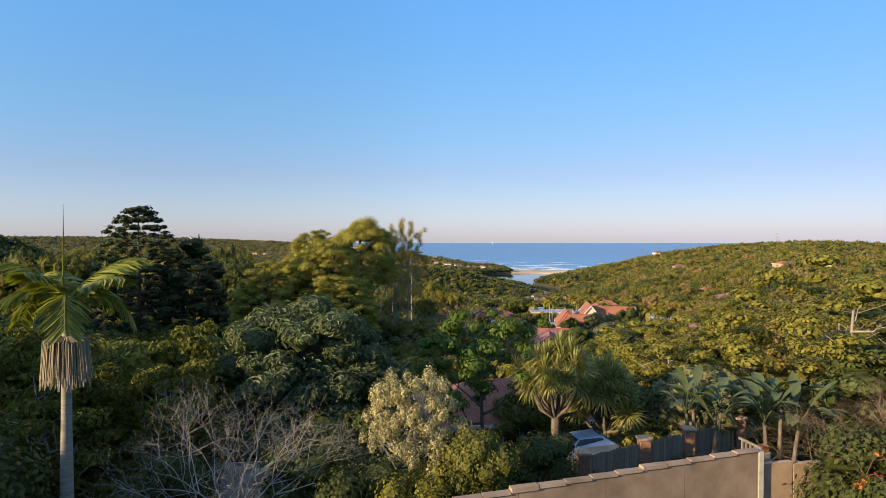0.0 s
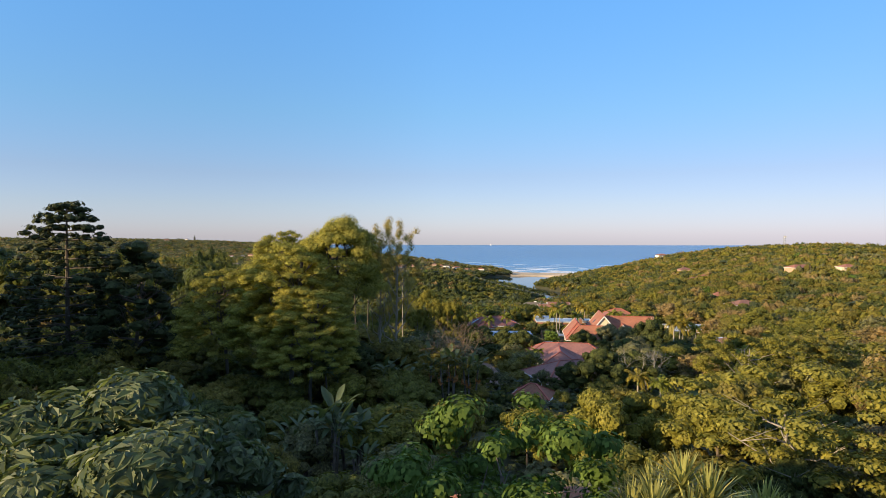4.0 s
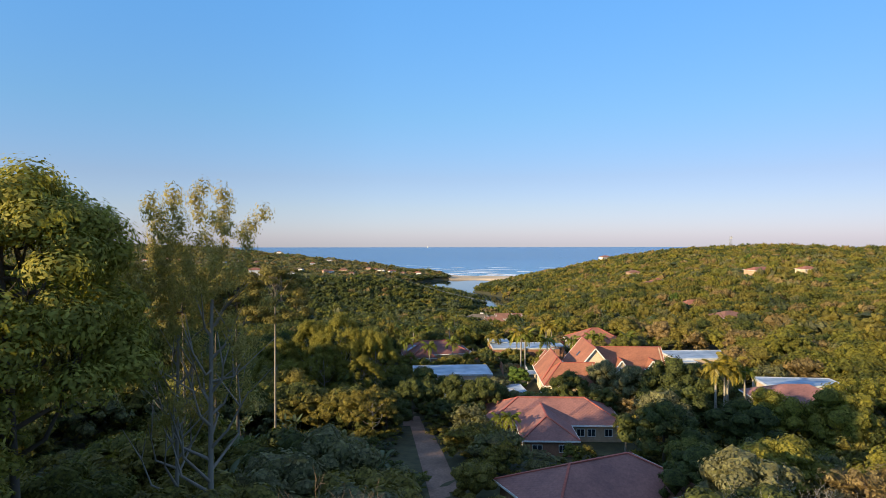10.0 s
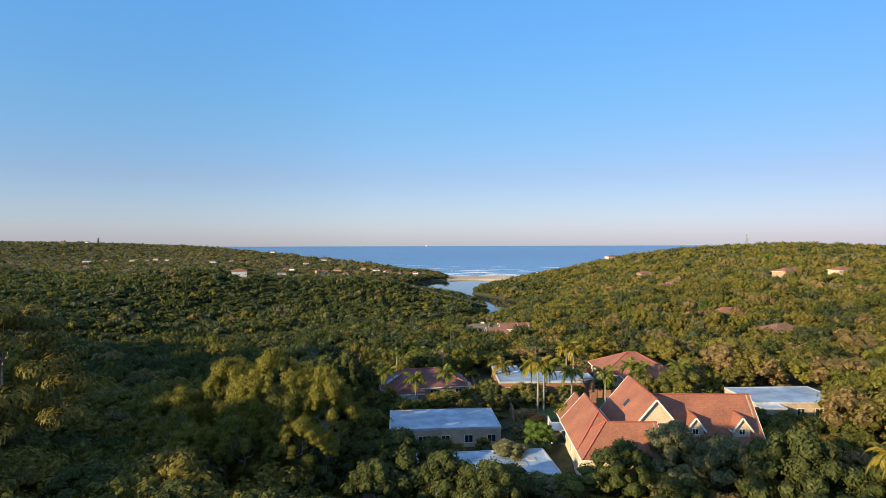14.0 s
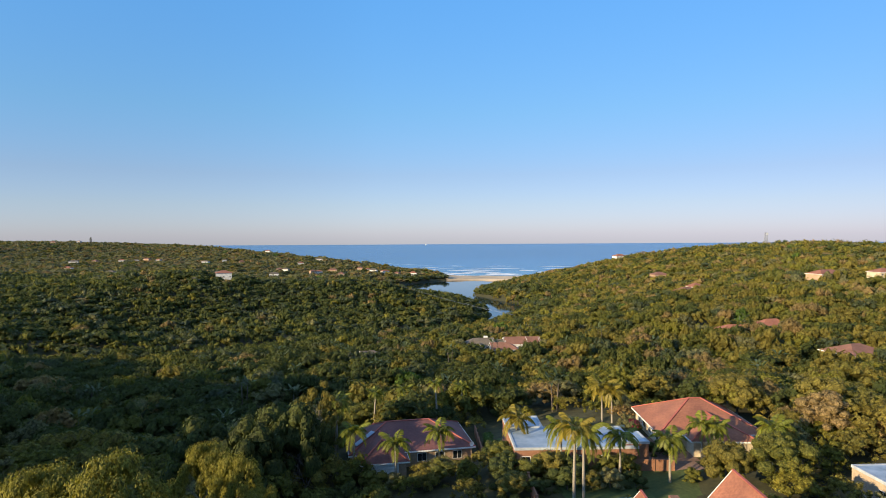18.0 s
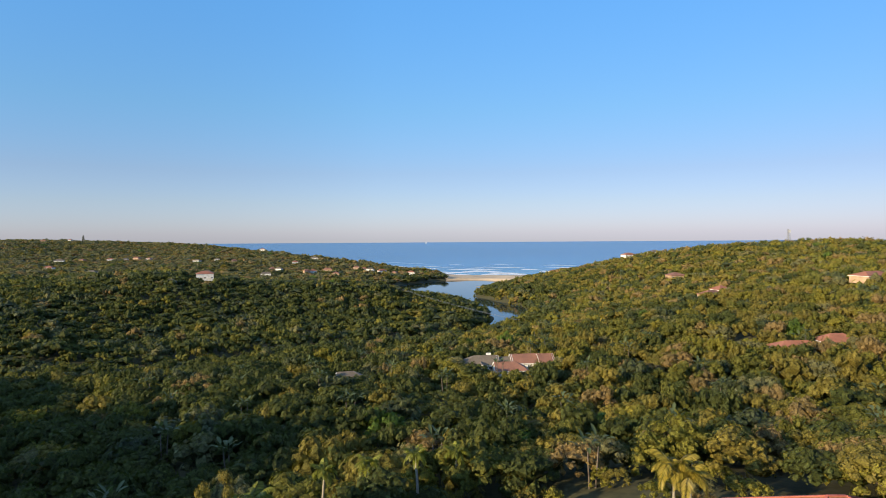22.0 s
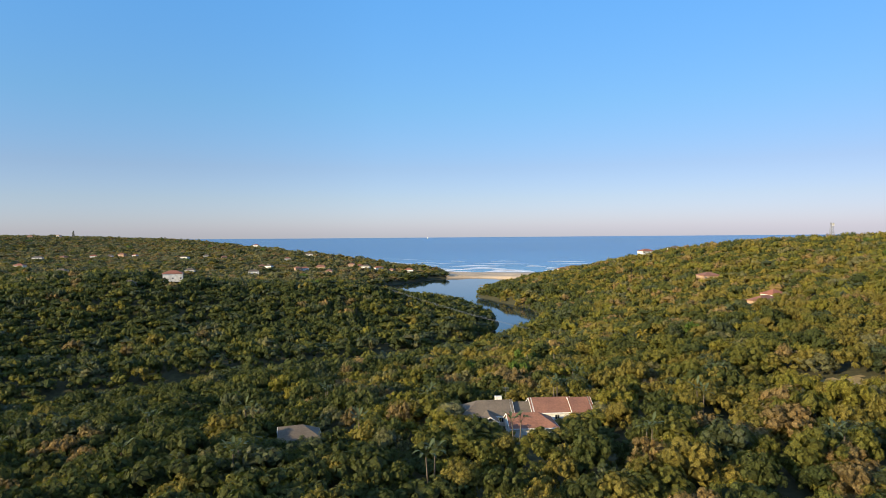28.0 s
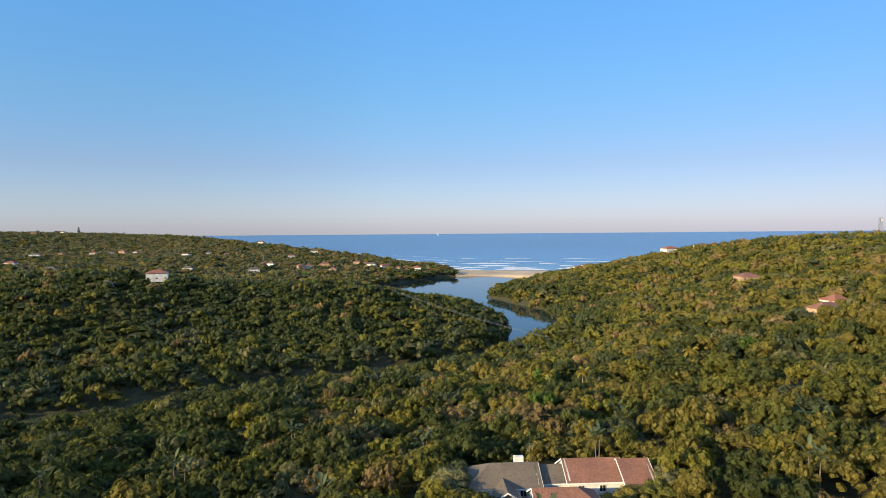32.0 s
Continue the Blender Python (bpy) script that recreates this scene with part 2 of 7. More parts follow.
def part(name, bm, mat, parent, label=""):
    """Links a bmesh as one mesh object under a thing or a part."""
    me = bpy.data.meshes.new(name)
    bm.to_mesh(me)
    bm.free()
    me.materials.append(mat)
    ob = new(name, me)
    ob.parent = parent
    if label:
        ob["label"] = label
    return ob


def mpart(name, me, parent, label=""):
    ob = new(name, me)
    ob.parent = parent
    if label:
        ob["label"] = label
    return ob


# ---------------------------------------------------------------- the lie of the land
HILLS = (
    [(0, -80, 150, 37.3), (0, 20, 60, -0.7), (0, 70, 35, -1.1), (-20, 110, 60, 11.2), (40, 190, 55, -1.0), (55, 250, 45, 10.4), (50, 330, 60, 1.1), (70, 400, 55, 1.2), (-10, 350, 60, 9.6), (20, 450, 55, 2.8)],
    [(150, 400, 70, 8.5), (240, 500, 90, 15.2), (400, 680, 130, 30.7), (310, 860, 110, 29.2), (450, 450, 160, -3.2), (200, 250, 90, 5.8), (120, 120, 90, -4.2), (300, 50, 200, 42.4), (-150, -100, 130, 18.0), (-100, 80, 80, -13.7)],
    [(-120, 250, 90, -1.6), (-60, 760, 80, -0.4), (-140, 720, 70, 20.5), (60, 715, 50, 1.2), (-280, 750, 150, 8.9), (-300, 1000, 200, 3.2), (-600, 1300, 300, 4.4), (-400, 2000, 260, 26.0), (-1000, 2150, 350, 43.5), (-1200, 1500, 350, 50.3)],
    [(-800, 700, 350, 46.2), (-350, 350, 180, 0.8), (700, 600, 250, 41.1), (600, 150, 250, 54.7), (190, 620, 60, -1.5), (250, 800, 70, -9.6), (-120, 580, 60, -8.0), (240, 950, 80, -4.2), (0, 740, 45, 17.0), (-50, 900, 80, 1.1)],
    [(-50, 1400, 150, 9.3), (-220, 1650, 180, 16.3), (170, 740, 40, -13.0), (-120, 960, 110, -1.1), (30, 900, 90, -3.4), (100, 590, 40, -8.3), (170, 900, 50, -7.0), (-85, 190, 50, 15.2), (-600, 0, 300, 90.4), (-195, 205, 38, 32.4)],
    # hills off to the left, as (-195, 205) above, added to cast shade
    [(-120, 258, 34, 20.0), (-232, 292, 38, 33.5), (-278, 375, 42, 30.7), (-128, 120, 26, 10.5), (-102, 84, 26, 12.7)],
)
# the river and lagoon: x, y and half width along its middle
RIVER = [(-330, 410, 5), (-110, 497, 9), (-60, 522, 10), (5, 556, 9), (60, 588, 7), (95, 622, 7), (122, 668, 11), (146, 716, 22), (140, 790, 27), (94, 880, 42), (90, 985, 72), (150, 1055, 78)]


# levelled building plots: x, y, radius, height
PLOTS = [(34, 178, 16, 40.4), (28, 142, 13, 44.2), (14, 111, 6, 48.5), (50, 205, 17, 40.6), (22, 227, 12, 37.6), (26, 203, 11, 38.6), (87, 224, 12, 40.6), (47, 250, 12, 39.5), (70, 253, 12, 40.0), (21, 261, 13, 36.6), (66, 390, 16, 28.8), (14, 391, 6, 26.4), (84, 187, 8, 42.2), (76, 175, 8, 43.4), (8, 19, 7, 64.6), (9, 31, 5, 62.4), (52, 237, 12, 39.3)]


def coast(x):
    """Where the land ends and the sea begins."""
    x = np.asarray(x, float)
    return np.where(x < 160, 1262 + (160 - x) * 1.3, np.where(x < 290, 1250 - (x - 160) * 0.25, 1217 - (x - 290) * 0.3))


def river_off(x, y):
    """Metres outside the water's edge; negative in the river."""
    best = np.full(np.shape(x), 1e9)
    for (ax, ay, aw), (bx, by, bw) in zip(RIVER, RIVER[1:]):
        dx, dy = bx - ax, by - ay
        s = np.clip(((x - ax) * dx + (y - ay) * dy) / (dx * dx + dy * dy), 0, 1)
        best = np.minimum(best, np.hypot(x - ax - s * dx, y - ay - s * dy) - aw - s * (bw - aw))
    return best


def land(x, y):
    """Height of the ground."""
    x, y = np.asarray(x, float), np.asarray(y, float)
    h = np.zeros(np.broadcast(x, y).shape)
    for row in HILLS:
        for cx, cy, r, a in row:
            h = h + a * np.exp(-((x - cx) ** 2 + (y - cy) ** 2) / (2.0 * r * r))
    h = h + 0.8 * np.sin(x * 0.045 + 1.3) * np.cos(y * 0.038) + 0.5 * np.sin(x * 0.11 + y * 0.07)
    h = np.maximum(h, 1.2)
    for cx, cy, rad, level in PLOTS:
        k = np.clip(1.6 - np.hypot(x - cx, y - cy) / rad, 0, 1)
        k = k * k * (3 - 2 * k)
        h = h * (1 - k) + level * k
    r = river_off(x, y) + 2.0 * np.sin(x * 0.09) * np.sin(y * 0.07)
    bank = np.where(r < 0, np.maximum(-2.5, r * 0.4), r * 0.45 + np.maximum(0, r - 25) * 0.5)
    h = np.minimum(h, bank + 0.25)
    c = coast(x) - y
    shore = np.where(c < 0, np.maximum(-6, c * 0.06), c * 0.05 + np.maximum(0, c - 60) * 0.35)
    return np.minimum(h, shore)


def lz(x, y):
    return float(land(x, y))


def make_ground():
    def axis(lo, hi, mid0, mid1, fine, coarse):
        a = list(np.arange(mid0, mid1, fine))
        s, v = fine, mid0
        left = []
        while v > lo:
            s = min(coarse, s * 1.12)
            v -= s
            left.append(v)
        s, v = fine, a[-1]
        while v < hi:
            s = min(coarse, s * 1.12)
            v += s
            a.append(v)
        return np.array(left[::-1] + a)
    xs = axis(-2600, 2200, -150, 250, 5.0, 60)
    ys = axis(-700, 3300, -40, 1290, 6.0, 60)
    X, Y = np.meshgrid(xs, ys)
    Z = land(X, Y)
    nx, ny = len(xs), len(ys)
    v = np.stack([X, Y, Z], -1).reshape(-1, 3)
    i = (np.arange(ny - 1)[:, None] * nx + np.arange(nx - 1)[None, :]).ravel()
    q = np.stack([i, i + 1, i + nx + 1, i + nx], -1)
    cx, cy, cz = X.ravel()[i] + 3, Y.ravel()[i] + 3, Z.ravel()[i]
    sandy = ((coast(cx) - cy < np.where(cx > 125, 62, 25)) & (cz > -5)) | ((cx > 128) & (cx < 345) & (cy > 1060) & (cz < 7))
    me = build_mesh("ground", v, q, mats=(M["ground"], M["sand"]), qmat=sandy.astype(np.int32), smooth=True)
    return tagged(new("ground", me), "dark forest floor of a wooded valley falling to a beach", "ground", kind="structure")


ground = make_ground()


def make_water():
    # open sea, right out to the horizon
    xs = np.linspace(-9000, 9000, 60)
    front = np.minimum(coast(xs), 5200) - 25
    v, q = [], []
    for k in range(24):
        f = (k / 23.0) ** 2
        v.append(np.stack([xs, front + (12000 - front) * f, np.zeros(60)], -1))
    for k in range(23):
        for i in range(59):
            q.append((k * 60 + i, k * 60 + i + 1, k * 60 + 60 + i + 1, k * 60 + 60 + i))
    tagged(new("sea", build_mesh("sea", np.concatenate(v), q, mats=(M["sea"],), smooth=True)), "blue open sea under a clear sky", "sea", kind="structure")
    xs, ys = np.linspace(-420, 300, 80), np.linspace(330, 1170, 90)
    X, Y = np.meshgrid(xs, ys)
    i = (np.arange(89)[:, None] * 80 + np.arange(79)[None, :]).ravel()
    q = np.stack([i, i + 1, i + 81, i + 80], -1)
    keep = river_off(X.ravel()[i] + 4, Y.ravel()[i] + 4) < 22
    tagged(new("lagoon", build_mesh("lagoon", np.stack([X, Y, 0 * X + 0.02], -1).reshape(-1, 3), q[keep], mats=(M["lagoon"],), smooth=True)),
           "still blue lagoon winding between wooded banks to the beach", "lagoon", kind="structure")


make_water()

# ---------------------------------------------------------------- trees
def unit(v):
    return v / np.maximum(1e-9, np.linalg.norm(v, axis=-1, keepdims=True))


OCTA_V = np.array([(1, 0, 0), (-1, 0, 0), (0, 1, 0), (0, -1, 0), (0, 0, 1), (0, 0, -1)], float)
OCTA_F = np.array([(0, 2, 4), (2, 1, 4), (1, 3, 4), (3, 0, 4), (2, 0, 5), (1, 2, 5), (3, 1, 5), (0, 3, 5)])


def ball(level):
    v, f = OCTA_V.copy(), OCTA_F.copy()
    for _ in range(level):
        mids, vs, nf = {}, list(map(tuple, v)), []
        def mid(a, b):
            k = (min(a, b), max(a, b))
            if k not in mids:
                p = (np.array(vs[a]) + np.array(vs[b]))
                vs.append(tuple(p / np.linalg.norm(p)))
                mids[k] = len(vs) - 1
            return mids[k]
        for a, b, c in f:
            x, y, z = mid(a, b), mid(b, c), mid(c, a)
            nf += [(a, x, z), (x, b, y), (z, y, c), (x, y, z)]
        v, f = np.array(vs), np.array(nf)
    return v, f


def leaf_cloud(rng, lobes, count, size, spread=0.9, droop=0.0, long=1.7, deep=0.25):
    """Leaves over a set of lobes (x, y, z, rx, rz): four-cornered blades that mostly face outwards."""
    lobes = np.asarray(lobes, float)
    area = lobes[:, 3] * (lobes[:, 3] + lobes[:, 4])
    pick = rng.choice(len(lobes), count, p=area / area.sum())
    n = unit(rng.normal(size=(count, 3)))
    low = n[:, 2] < -0.35
    n[low, 2] *= -0.6
    n = unit(n)
    L = lobes[pick]
    depth = 1.0 - deep * rng.random(count) ** 2 + 0.10 * rng.normal(size=count)
    rad = np.stack([L[:, 3], L[:, 3], L[:, 4]], -1)
    c = L[:, :3] + n * rad * depth[:, None]
    up = unit(n / rad + spread * 0.5 * rng.normal(size=(count, 3)) + np.array([0, 0, 0.25]))
    a = unit(np.cross(up, rng.normal(size=(count, 3))))
    b = np.cross(up, a)
    s = size * (0.6 + 0.8 * rng.random(count))[:, None]
    a, b = a * s, b * s / long
    v = np.stack([c - a - up * s * droop, c - b, c + a - up * s * droop, c + b], 1).reshape(-1, 3)
    q = np.arange(count * 4).reshape(-1, 4)
    return v, q


def shells(rng, lobes, level=1, scale=0.82):
    bv, bf = ball(level)
    vs, fs, k = [], [], 0
    for x, y, z, rx, rz in lobes:
        j = 1 + 0.16 * rng.normal(size=(len(bv), 1))
        vs.append(bv * j * np.array([rx, rx, rz]) * scale + np.array([x, y, z]))
        fs.append(bf + k)
        k += len(bv)
    return np.concatenate(vs), np.concatenate(fs)


def tube(points, radii, sides=6):
    """A tapered round stem through points; returns corners and four-cornered faces."""
    P = np.asarray(points, float)
    d = np.gradient(P, axis=0)
    d = unit(d)
    ref = np.where(np.abs(d[:, 2:3]) > 0.9, np.array([[1.0, 0, 0]]), np.array([[0, 0, 1.0]]))
    a = unit(np.cross(d, ref))
    b = np.cross(d, a)
    ang = np.arange(sides) * 2 * np.pi / sides
    r = np.asarray(radii, float)[:, None, None]
    v = P[:, None] + r * (a[:, None] * np.cos(ang)[None, :, None] + b[:, None] * np.sin(ang)[None, :, None])
    n = len(P)
    q = [(k * sides + i, k * sides + (i + 1) % sides, (k + 1) * sides + (i + 1) % sides, (k + 1) * sides + i) for k in range(n - 1) for i in range(sides)]
    return v.reshape(-1, 3), np.array(q)


def join(pieces):
    vs, qs, k = [], [], 0
    for v, q in pieces:
        vs.append(v)
        qs.append(q + k)
        k += len(v)
    return np.concatenate(vs), np.concatenate(qs)


def broad_lobes(rng, h, w, n, base=0.35, flat=1.0):
    """Lobes of a broad-leaved crown of height h and width w."""
    out = []
    for i in range(n):
        a = rng.random() * 2 * np.pi
        r = w * 0.5 * (0.15 + 0.62 * math.sqrt(rng.random()))
        z = h * (base + (1 - base) * (0.25 + 0.5 * rng.random())) + (0.12 * h * (1 - r / (w * 0.4)))
        s = w * (0.17 + 0.12 * rng.random())
        out.append((r * math.cos(a), r * math.sin(a), z, s, s * 0.78 * flat))
    out.append((0, 0, h * (base + 0.42 * (1 - base)), w * 0.36, h * 0.26 * flat))
    return out


def dome_lobes(rng, n, w, base, top, size, lean=0.0):
    """Clumps spread evenly over a lumpy dome, from its rim at base up to its top; the crown is w wide."""
    out = []
    for k in range(n):
        e = (k + 0.5) / n
        a = k * 2.39996 + 0.5 * rng.random()
        reach = 0.5 * w * math.sqrt(max(0.0, 1.0 - (1 - e) ** 2.2)) * (0.80 + 0.22 * rng.random())
        z = top - size - (top - base) * e ** 1.5 + 0.05 * rng.normal() * (top - base)
        s = size * (0.60 + 0.95 * rng.random() ** 1.6)
        out.append((reach * math.cos(a) + lean * z, reach * math.sin(a), z, s, s * (0.78 + 0.2 * rng.random())))
    out.append((0, 0, base + 0.40 * (top - base), 0.36 * w, 0.40 * (top - base)))
    return out


def forest_template(rng, kind, leaves, level):
    """A tree one unit tall and about one wide, for the woods: leaves and the clumps that they clothe."""
    n = 20 if leaves > 200 else 13 if leaves > 60 else 8
    size = 0.155 if n == 20 else 0.185 if n == 13 else 0.24
    w, base, top = {"tall": (0.66, 0.30, 1.0), "flat": (1.02, 0.56, 0.90), "round": (0.86, 0.38, 1.0)}[kind]
    lobes = dome_lobes(rng, n, w, base, top, size * (0.9 if kind == "flat" else 1.0), 0.06 * rng.normal())
    v, q = leaf_cloud(rng, lobes[:-1], leaves, (0.85 if leaves > 500 else 1.0) / math.sqrt(leaves) if leaves > 60 else 0.72 / math.sqrt(leaves), spread=1.15, long=1.35, deep=0.22)
    sv, st = shells(rng, lobes, level, 0.80)
    return v, q, sv, st


WOODS_MATS = ["leaf_dark", "leaf_green", "leaf_olive", "leaf_gold", "leaf_brown", "leaf_grey", "leaf_fresh", "leaf_blue"]
SPRAYS = [m.replace("leaf_", "spray_") for m in WOODS_MATS]


def plant_woods(name, label, spots, leaves, level, seed):
    """Joins a whole wood, one tree for each row of x, y, z, height, width, material."""
    rng = np.random.default_rng(seed)
    temps = [forest_template(rng, k, leaves, level) for k in ("round", "flat", "flat", "round", "flat", "flat", "round", "flat")]
    vs, qs, ts, qm, tm, k = [], [], [], [], [], 0
    which = rng.integers(0, len(temps), len(spots))
    turn = rng.random(len(spots)) * 2 * np.pi
    for (x, y, z, h, w, mi), ti, an in zip(spots, which, turn):
        v, q, sv, st = temps[ti]
        allv = np.concatenate([v, sv])
        c, s = math.cos(an) * w, math.sin(an) * w
        o = np.empty_like(allv)
        o[:, 0] = allv[:, 0] * c - allv[:, 1] * s + x
        o[:, 1] = allv[:, 0] * s + allv[:, 1] * c + y
        o[:, 2] = allv[:, 2] * h + z
        vs.append(o)
        qs.append(q + k)
        ts.append(st + k + len(v))
        qm.append(np.full(len(q), int(mi)))
        tm.append(np.full(len(st), int(mi)))
        k += len(allv)
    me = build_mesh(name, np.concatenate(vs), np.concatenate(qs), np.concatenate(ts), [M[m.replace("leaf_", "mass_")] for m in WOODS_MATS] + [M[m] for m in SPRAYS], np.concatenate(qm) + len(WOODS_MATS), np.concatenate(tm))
    return tagged(new(name, me), label, "woods", kind="stuff")


# open ground: x, y, half width, half depth, turn in degrees
CLEAR = []


def is_clear(x, y, pad=0.0):
    bad = np.zeros(np.shape(x), bool)
    for cx, cy, hx, hy, a in CLEAR:
        c, s = math.cos(radians(a)), math.sin(radians(a))
        u, v = (x - cx) * c + (y - cy) * s, -(x - cx) * s + (y - cy) * c
        bad |= (np.abs(u) < hx + pad) & (np.abs(v) < hy + pad)
    return bad


def spots_in(rng, x0, x1, y0, y1, step, test):
    xs, ys = np.arange(x0, x1, step), np.arange(y0, y1, step)
    X, Y = np.meshgrid(xs, ys)
    X = X + (np.arange(len(ys)) % 2)[:, None] * step * 0.5
    x = (X + rng.uniform(-0.42, 0.42, X.shape) * step).ravel()
    y = (Y + rng.uniform(-0.42, 0.42, X.shape) * step).ravel()
    ok = test(x, y)
    return x[ok], y[ok]

# ---------------------------------------------------------------- built materials
def tile_material(name, dark, light, course=0.34):
    """Roof tiles: level courses with shadow-catching laps, weathered in patches."""
    m = bpy.data.materials.new(name)
    m.use_nodes = True
    nt = m.node_tree
    b = nt.nodes["Principled BSDF"]
    fine = noise_tex(nt, 3.0, 6.0, 0.65)
    col = ramp(nt, fine, [(0.3, dark), (0.7, light)])
    blot = noise_tex(nt, 0.25, 4.0)
    col = mixc(nt, 1.0, col, ramp(nt, blot, [(0.3, (0.72, 0.70, 0.72)), (0.7, (1.15, 1.12, 1.08))]), "MULTIPLY")
    nt.links.new(col, b.inputs["Base Color"])
    b.inputs["Roughness"].default_value = 0.75
    tc = nt.nodes.new("ShaderNodeTexCoord")
    wv = nt.nodes.new("ShaderNodeTexWave")
    wv.wave_type, wv.bands_direction, wv.wave_profile = "BANDS", "Z", "SAW"
    wv.inputs["Scale"].default_value = 1.0 / course * 0.5
    wv.inputs["Distortion"].default_value = 0.15
    nt.links.new(tc.outputs["Object"], wv.inputs[0])
    wx = nt.nodes.new("ShaderNodeTexWave")
    wx.wave_type, wx.bands_direction = "BANDS", "DIAGONAL"
    wx.inputs["Scale"].default_value = 1.1
    nt.links.new(tc.outputs["Object"], wx.inputs[0])
    add = nt.nodes.new("ShaderNodeMath")
    add.operation = "MULTIPLY_ADD"
    add.inputs[1].default_value = 0.3
    nt.links.new(wx.outputs["Fac"], add.inputs[0])
    nt.links.new(wv.outputs["Fac"], add.inputs[2])
    bp = nt.nodes.new("ShaderNodeBump")
    bp.inputs["Strength"].default_value = 0.7
    bp.inputs["Distance"].default_value = 0.06
    nt.links.new(add.outputs[0], bp.inputs["Height"])
    nt.links.new(bp.outputs[0], b.inputs["Normal"])
    return m


M["tile_red"] = tile_material("weathered terracotta roof tiles", (0.235, 0.088, 0.052), (0.365, 0.150, 0.088))
M["tile_mauve"] = tile_material("faded rose brown roof tiles", (0.21, 0.095, 0.085), (0.32, 0.15, 0.13))
M["tile_brown"] = tile_material("old brown roof tiles", (0.17, 0.078, 0.050), (0.30, 0.145, 0.098))
M["tile_maroon"] = tile_material("dull maroon roof tiles", (0.13, 0.052, 0.050), (0.21, 0.088, 0.080))
M["tile_grey"] = tile_material("mossy grey roof sheets", (0.095, 0.078, 0.060), (0.19, 0.155, 0.115), 0.5)
M["ridge"] = material("red ridge tiles", (0.33, 0.08, 0.06), (0.46, 0.13, 0.09), 4.0, 0.7)
M["plaster"] = material("cream plaster", (0.50, 0.40, 0.28), (0.64, 0.53, 0.38), 3.0, 0.85, big=0.4, bump=0.1)
M["plaster_white"] = material("white painted plaster", (0.62, 0.60, 0.56), (0.78, 0.76, 0.72), 3.0, 0.8, big=0.4, bump=0.1)
M["plaster_tan"] = material("tan plaster", (0.33, 0.22, 0.14), (0.45, 0.31, 0.21), 3.0, 0.85, big=0.4, bump=0.1)
M["brick"] = material("red brown face brick", (0.20, 0.09, 0.055), (0.34, 0.17, 0.10), 9.0, 0.9, big=0.5, bump=0.3)
M["trim"] = material("white painted timber", (0.68, 0.67, 0.64), (0.82, 0.81, 0.78), 5.0, 0.55)
M["roof_sheet"] = material("sun-bleached blue white roof coating", (0.21, 0.29, 0.39), (0.44, 0.52, 0.62), 0.35, 0.55, big=0.12)
M["roof_stain"] = material("dull stained roof coating", (0.30, 0.31, 0.33), (0.46, 0.47, 0.50), 0.5, 0.7, big=0.2)
M["parapet"] = material("tan parapet plaster", (0.40, 0.30, 0.21), (0.52, 0.40, 0.29), 3.0, 0.85, big=0.4)
M["paving"] = material("brick paving", (0.15, 0.09, 0.065), (0.25, 0.155, 0.115), 3.0, 0.9, big=0.3, bump=0.3)
M["tar"] = material("worn asphalt", (0.045, 0.043, 0.04), (0.075, 0.07, 0.065), 2.0, 0.9, big=0.2, bump=0.2)
M["kerb"] = material("concrete kerb", (0.25, 0.24, 0.22), (0.36, 0.34, 0.31), 3.0, 0.9)
M["lawn"] = material("mown lawn", (0.050, 0.075, 0.020), (0.095, 0.125, 0.035), 1.5, 0.95, big=0.12, bump=0.4)
M["dry_grass"] = material("dry veld grass", (0.19, 0.14, 0.06), (0.33, 0.25, 0.12), 1.2, 0.95, big=0.1, bump=0.4)
M["roof_edge"] = material("pale painted roof edge", (0.33, 0.36, 0.40), (0.48, 0.51, 0.54), 2.0, 0.7, big=0.3)
M["timber"] = material("weathered fence boards", (0.16, 0.125, 0.09), (0.30, 0.24, 0.18), 5.0, 0.9, stretch=(6, 6, 0.6), per_object=0.2)
M["wall_plaster"] = material("stained taupe wall plaster", (0.24, 0.165, 0.115), (0.34, 0.245, 0.175), 1.6, 0.9, big=0.5, bump=0.15)
M["metal"] = material("galvanised steel", (0.30, 0.31, 0.32), (0.45, 0.46, 0.47), 4.0, 0.45, metal=0.8)
M["rubber"] = material("black rubber", (0.015, 0.015, 0.015), (0.03, 0.03, 0.03), 8.0, 0.8)
M["car_blue"] = material("silver blue car paint", (0.28, 0.36, 0.46), (0.34, 0.42, 0.52), 1.0, 0.25, metal=0.4)
M["car_navy"] = material("dark blue car paint", (0.02, 0.03, 0.06), (0.03, 0.045, 0.08), 1.0, 0.25, metal=0.4)
M["pool"] = material("blue pool water", (0.04, 0.22, 0.34), (0.06, 0.30, 0.42), 1.0, 0.08)
M["petal_pink"] = leaf_material("magenta bracts", (0.30, 0.02, 0.07), (0.45, 0.05, 0.13))
M["petal_orange"] = leaf_material("orange flowers", (0.42, 0.13, 0.03), (0.60, 0.24, 0.07))
M["cream_leaf"] = leaf_material("cream blossom and pale leaves", (0.24, 0.20, 0.13), (0.44, 0.37, 0.25), lace=110.0)
M["twig_grey"] = material("bleached grey twigs", (0.24, 0.22, 0.20), (0.40, 0.37, 0.33), 8.0, 0.9)
M["twig_brown"] = material("dry brown twigs", (0.14, 0.09, 0.06), (0.25, 0.17, 0.11), 8.0, 0.9)
M["palm_green"] = leaf_material("palm fronds", (0.095, 0.115, 0.016), (0.220, 0.230, 0.036), rough=0.4)
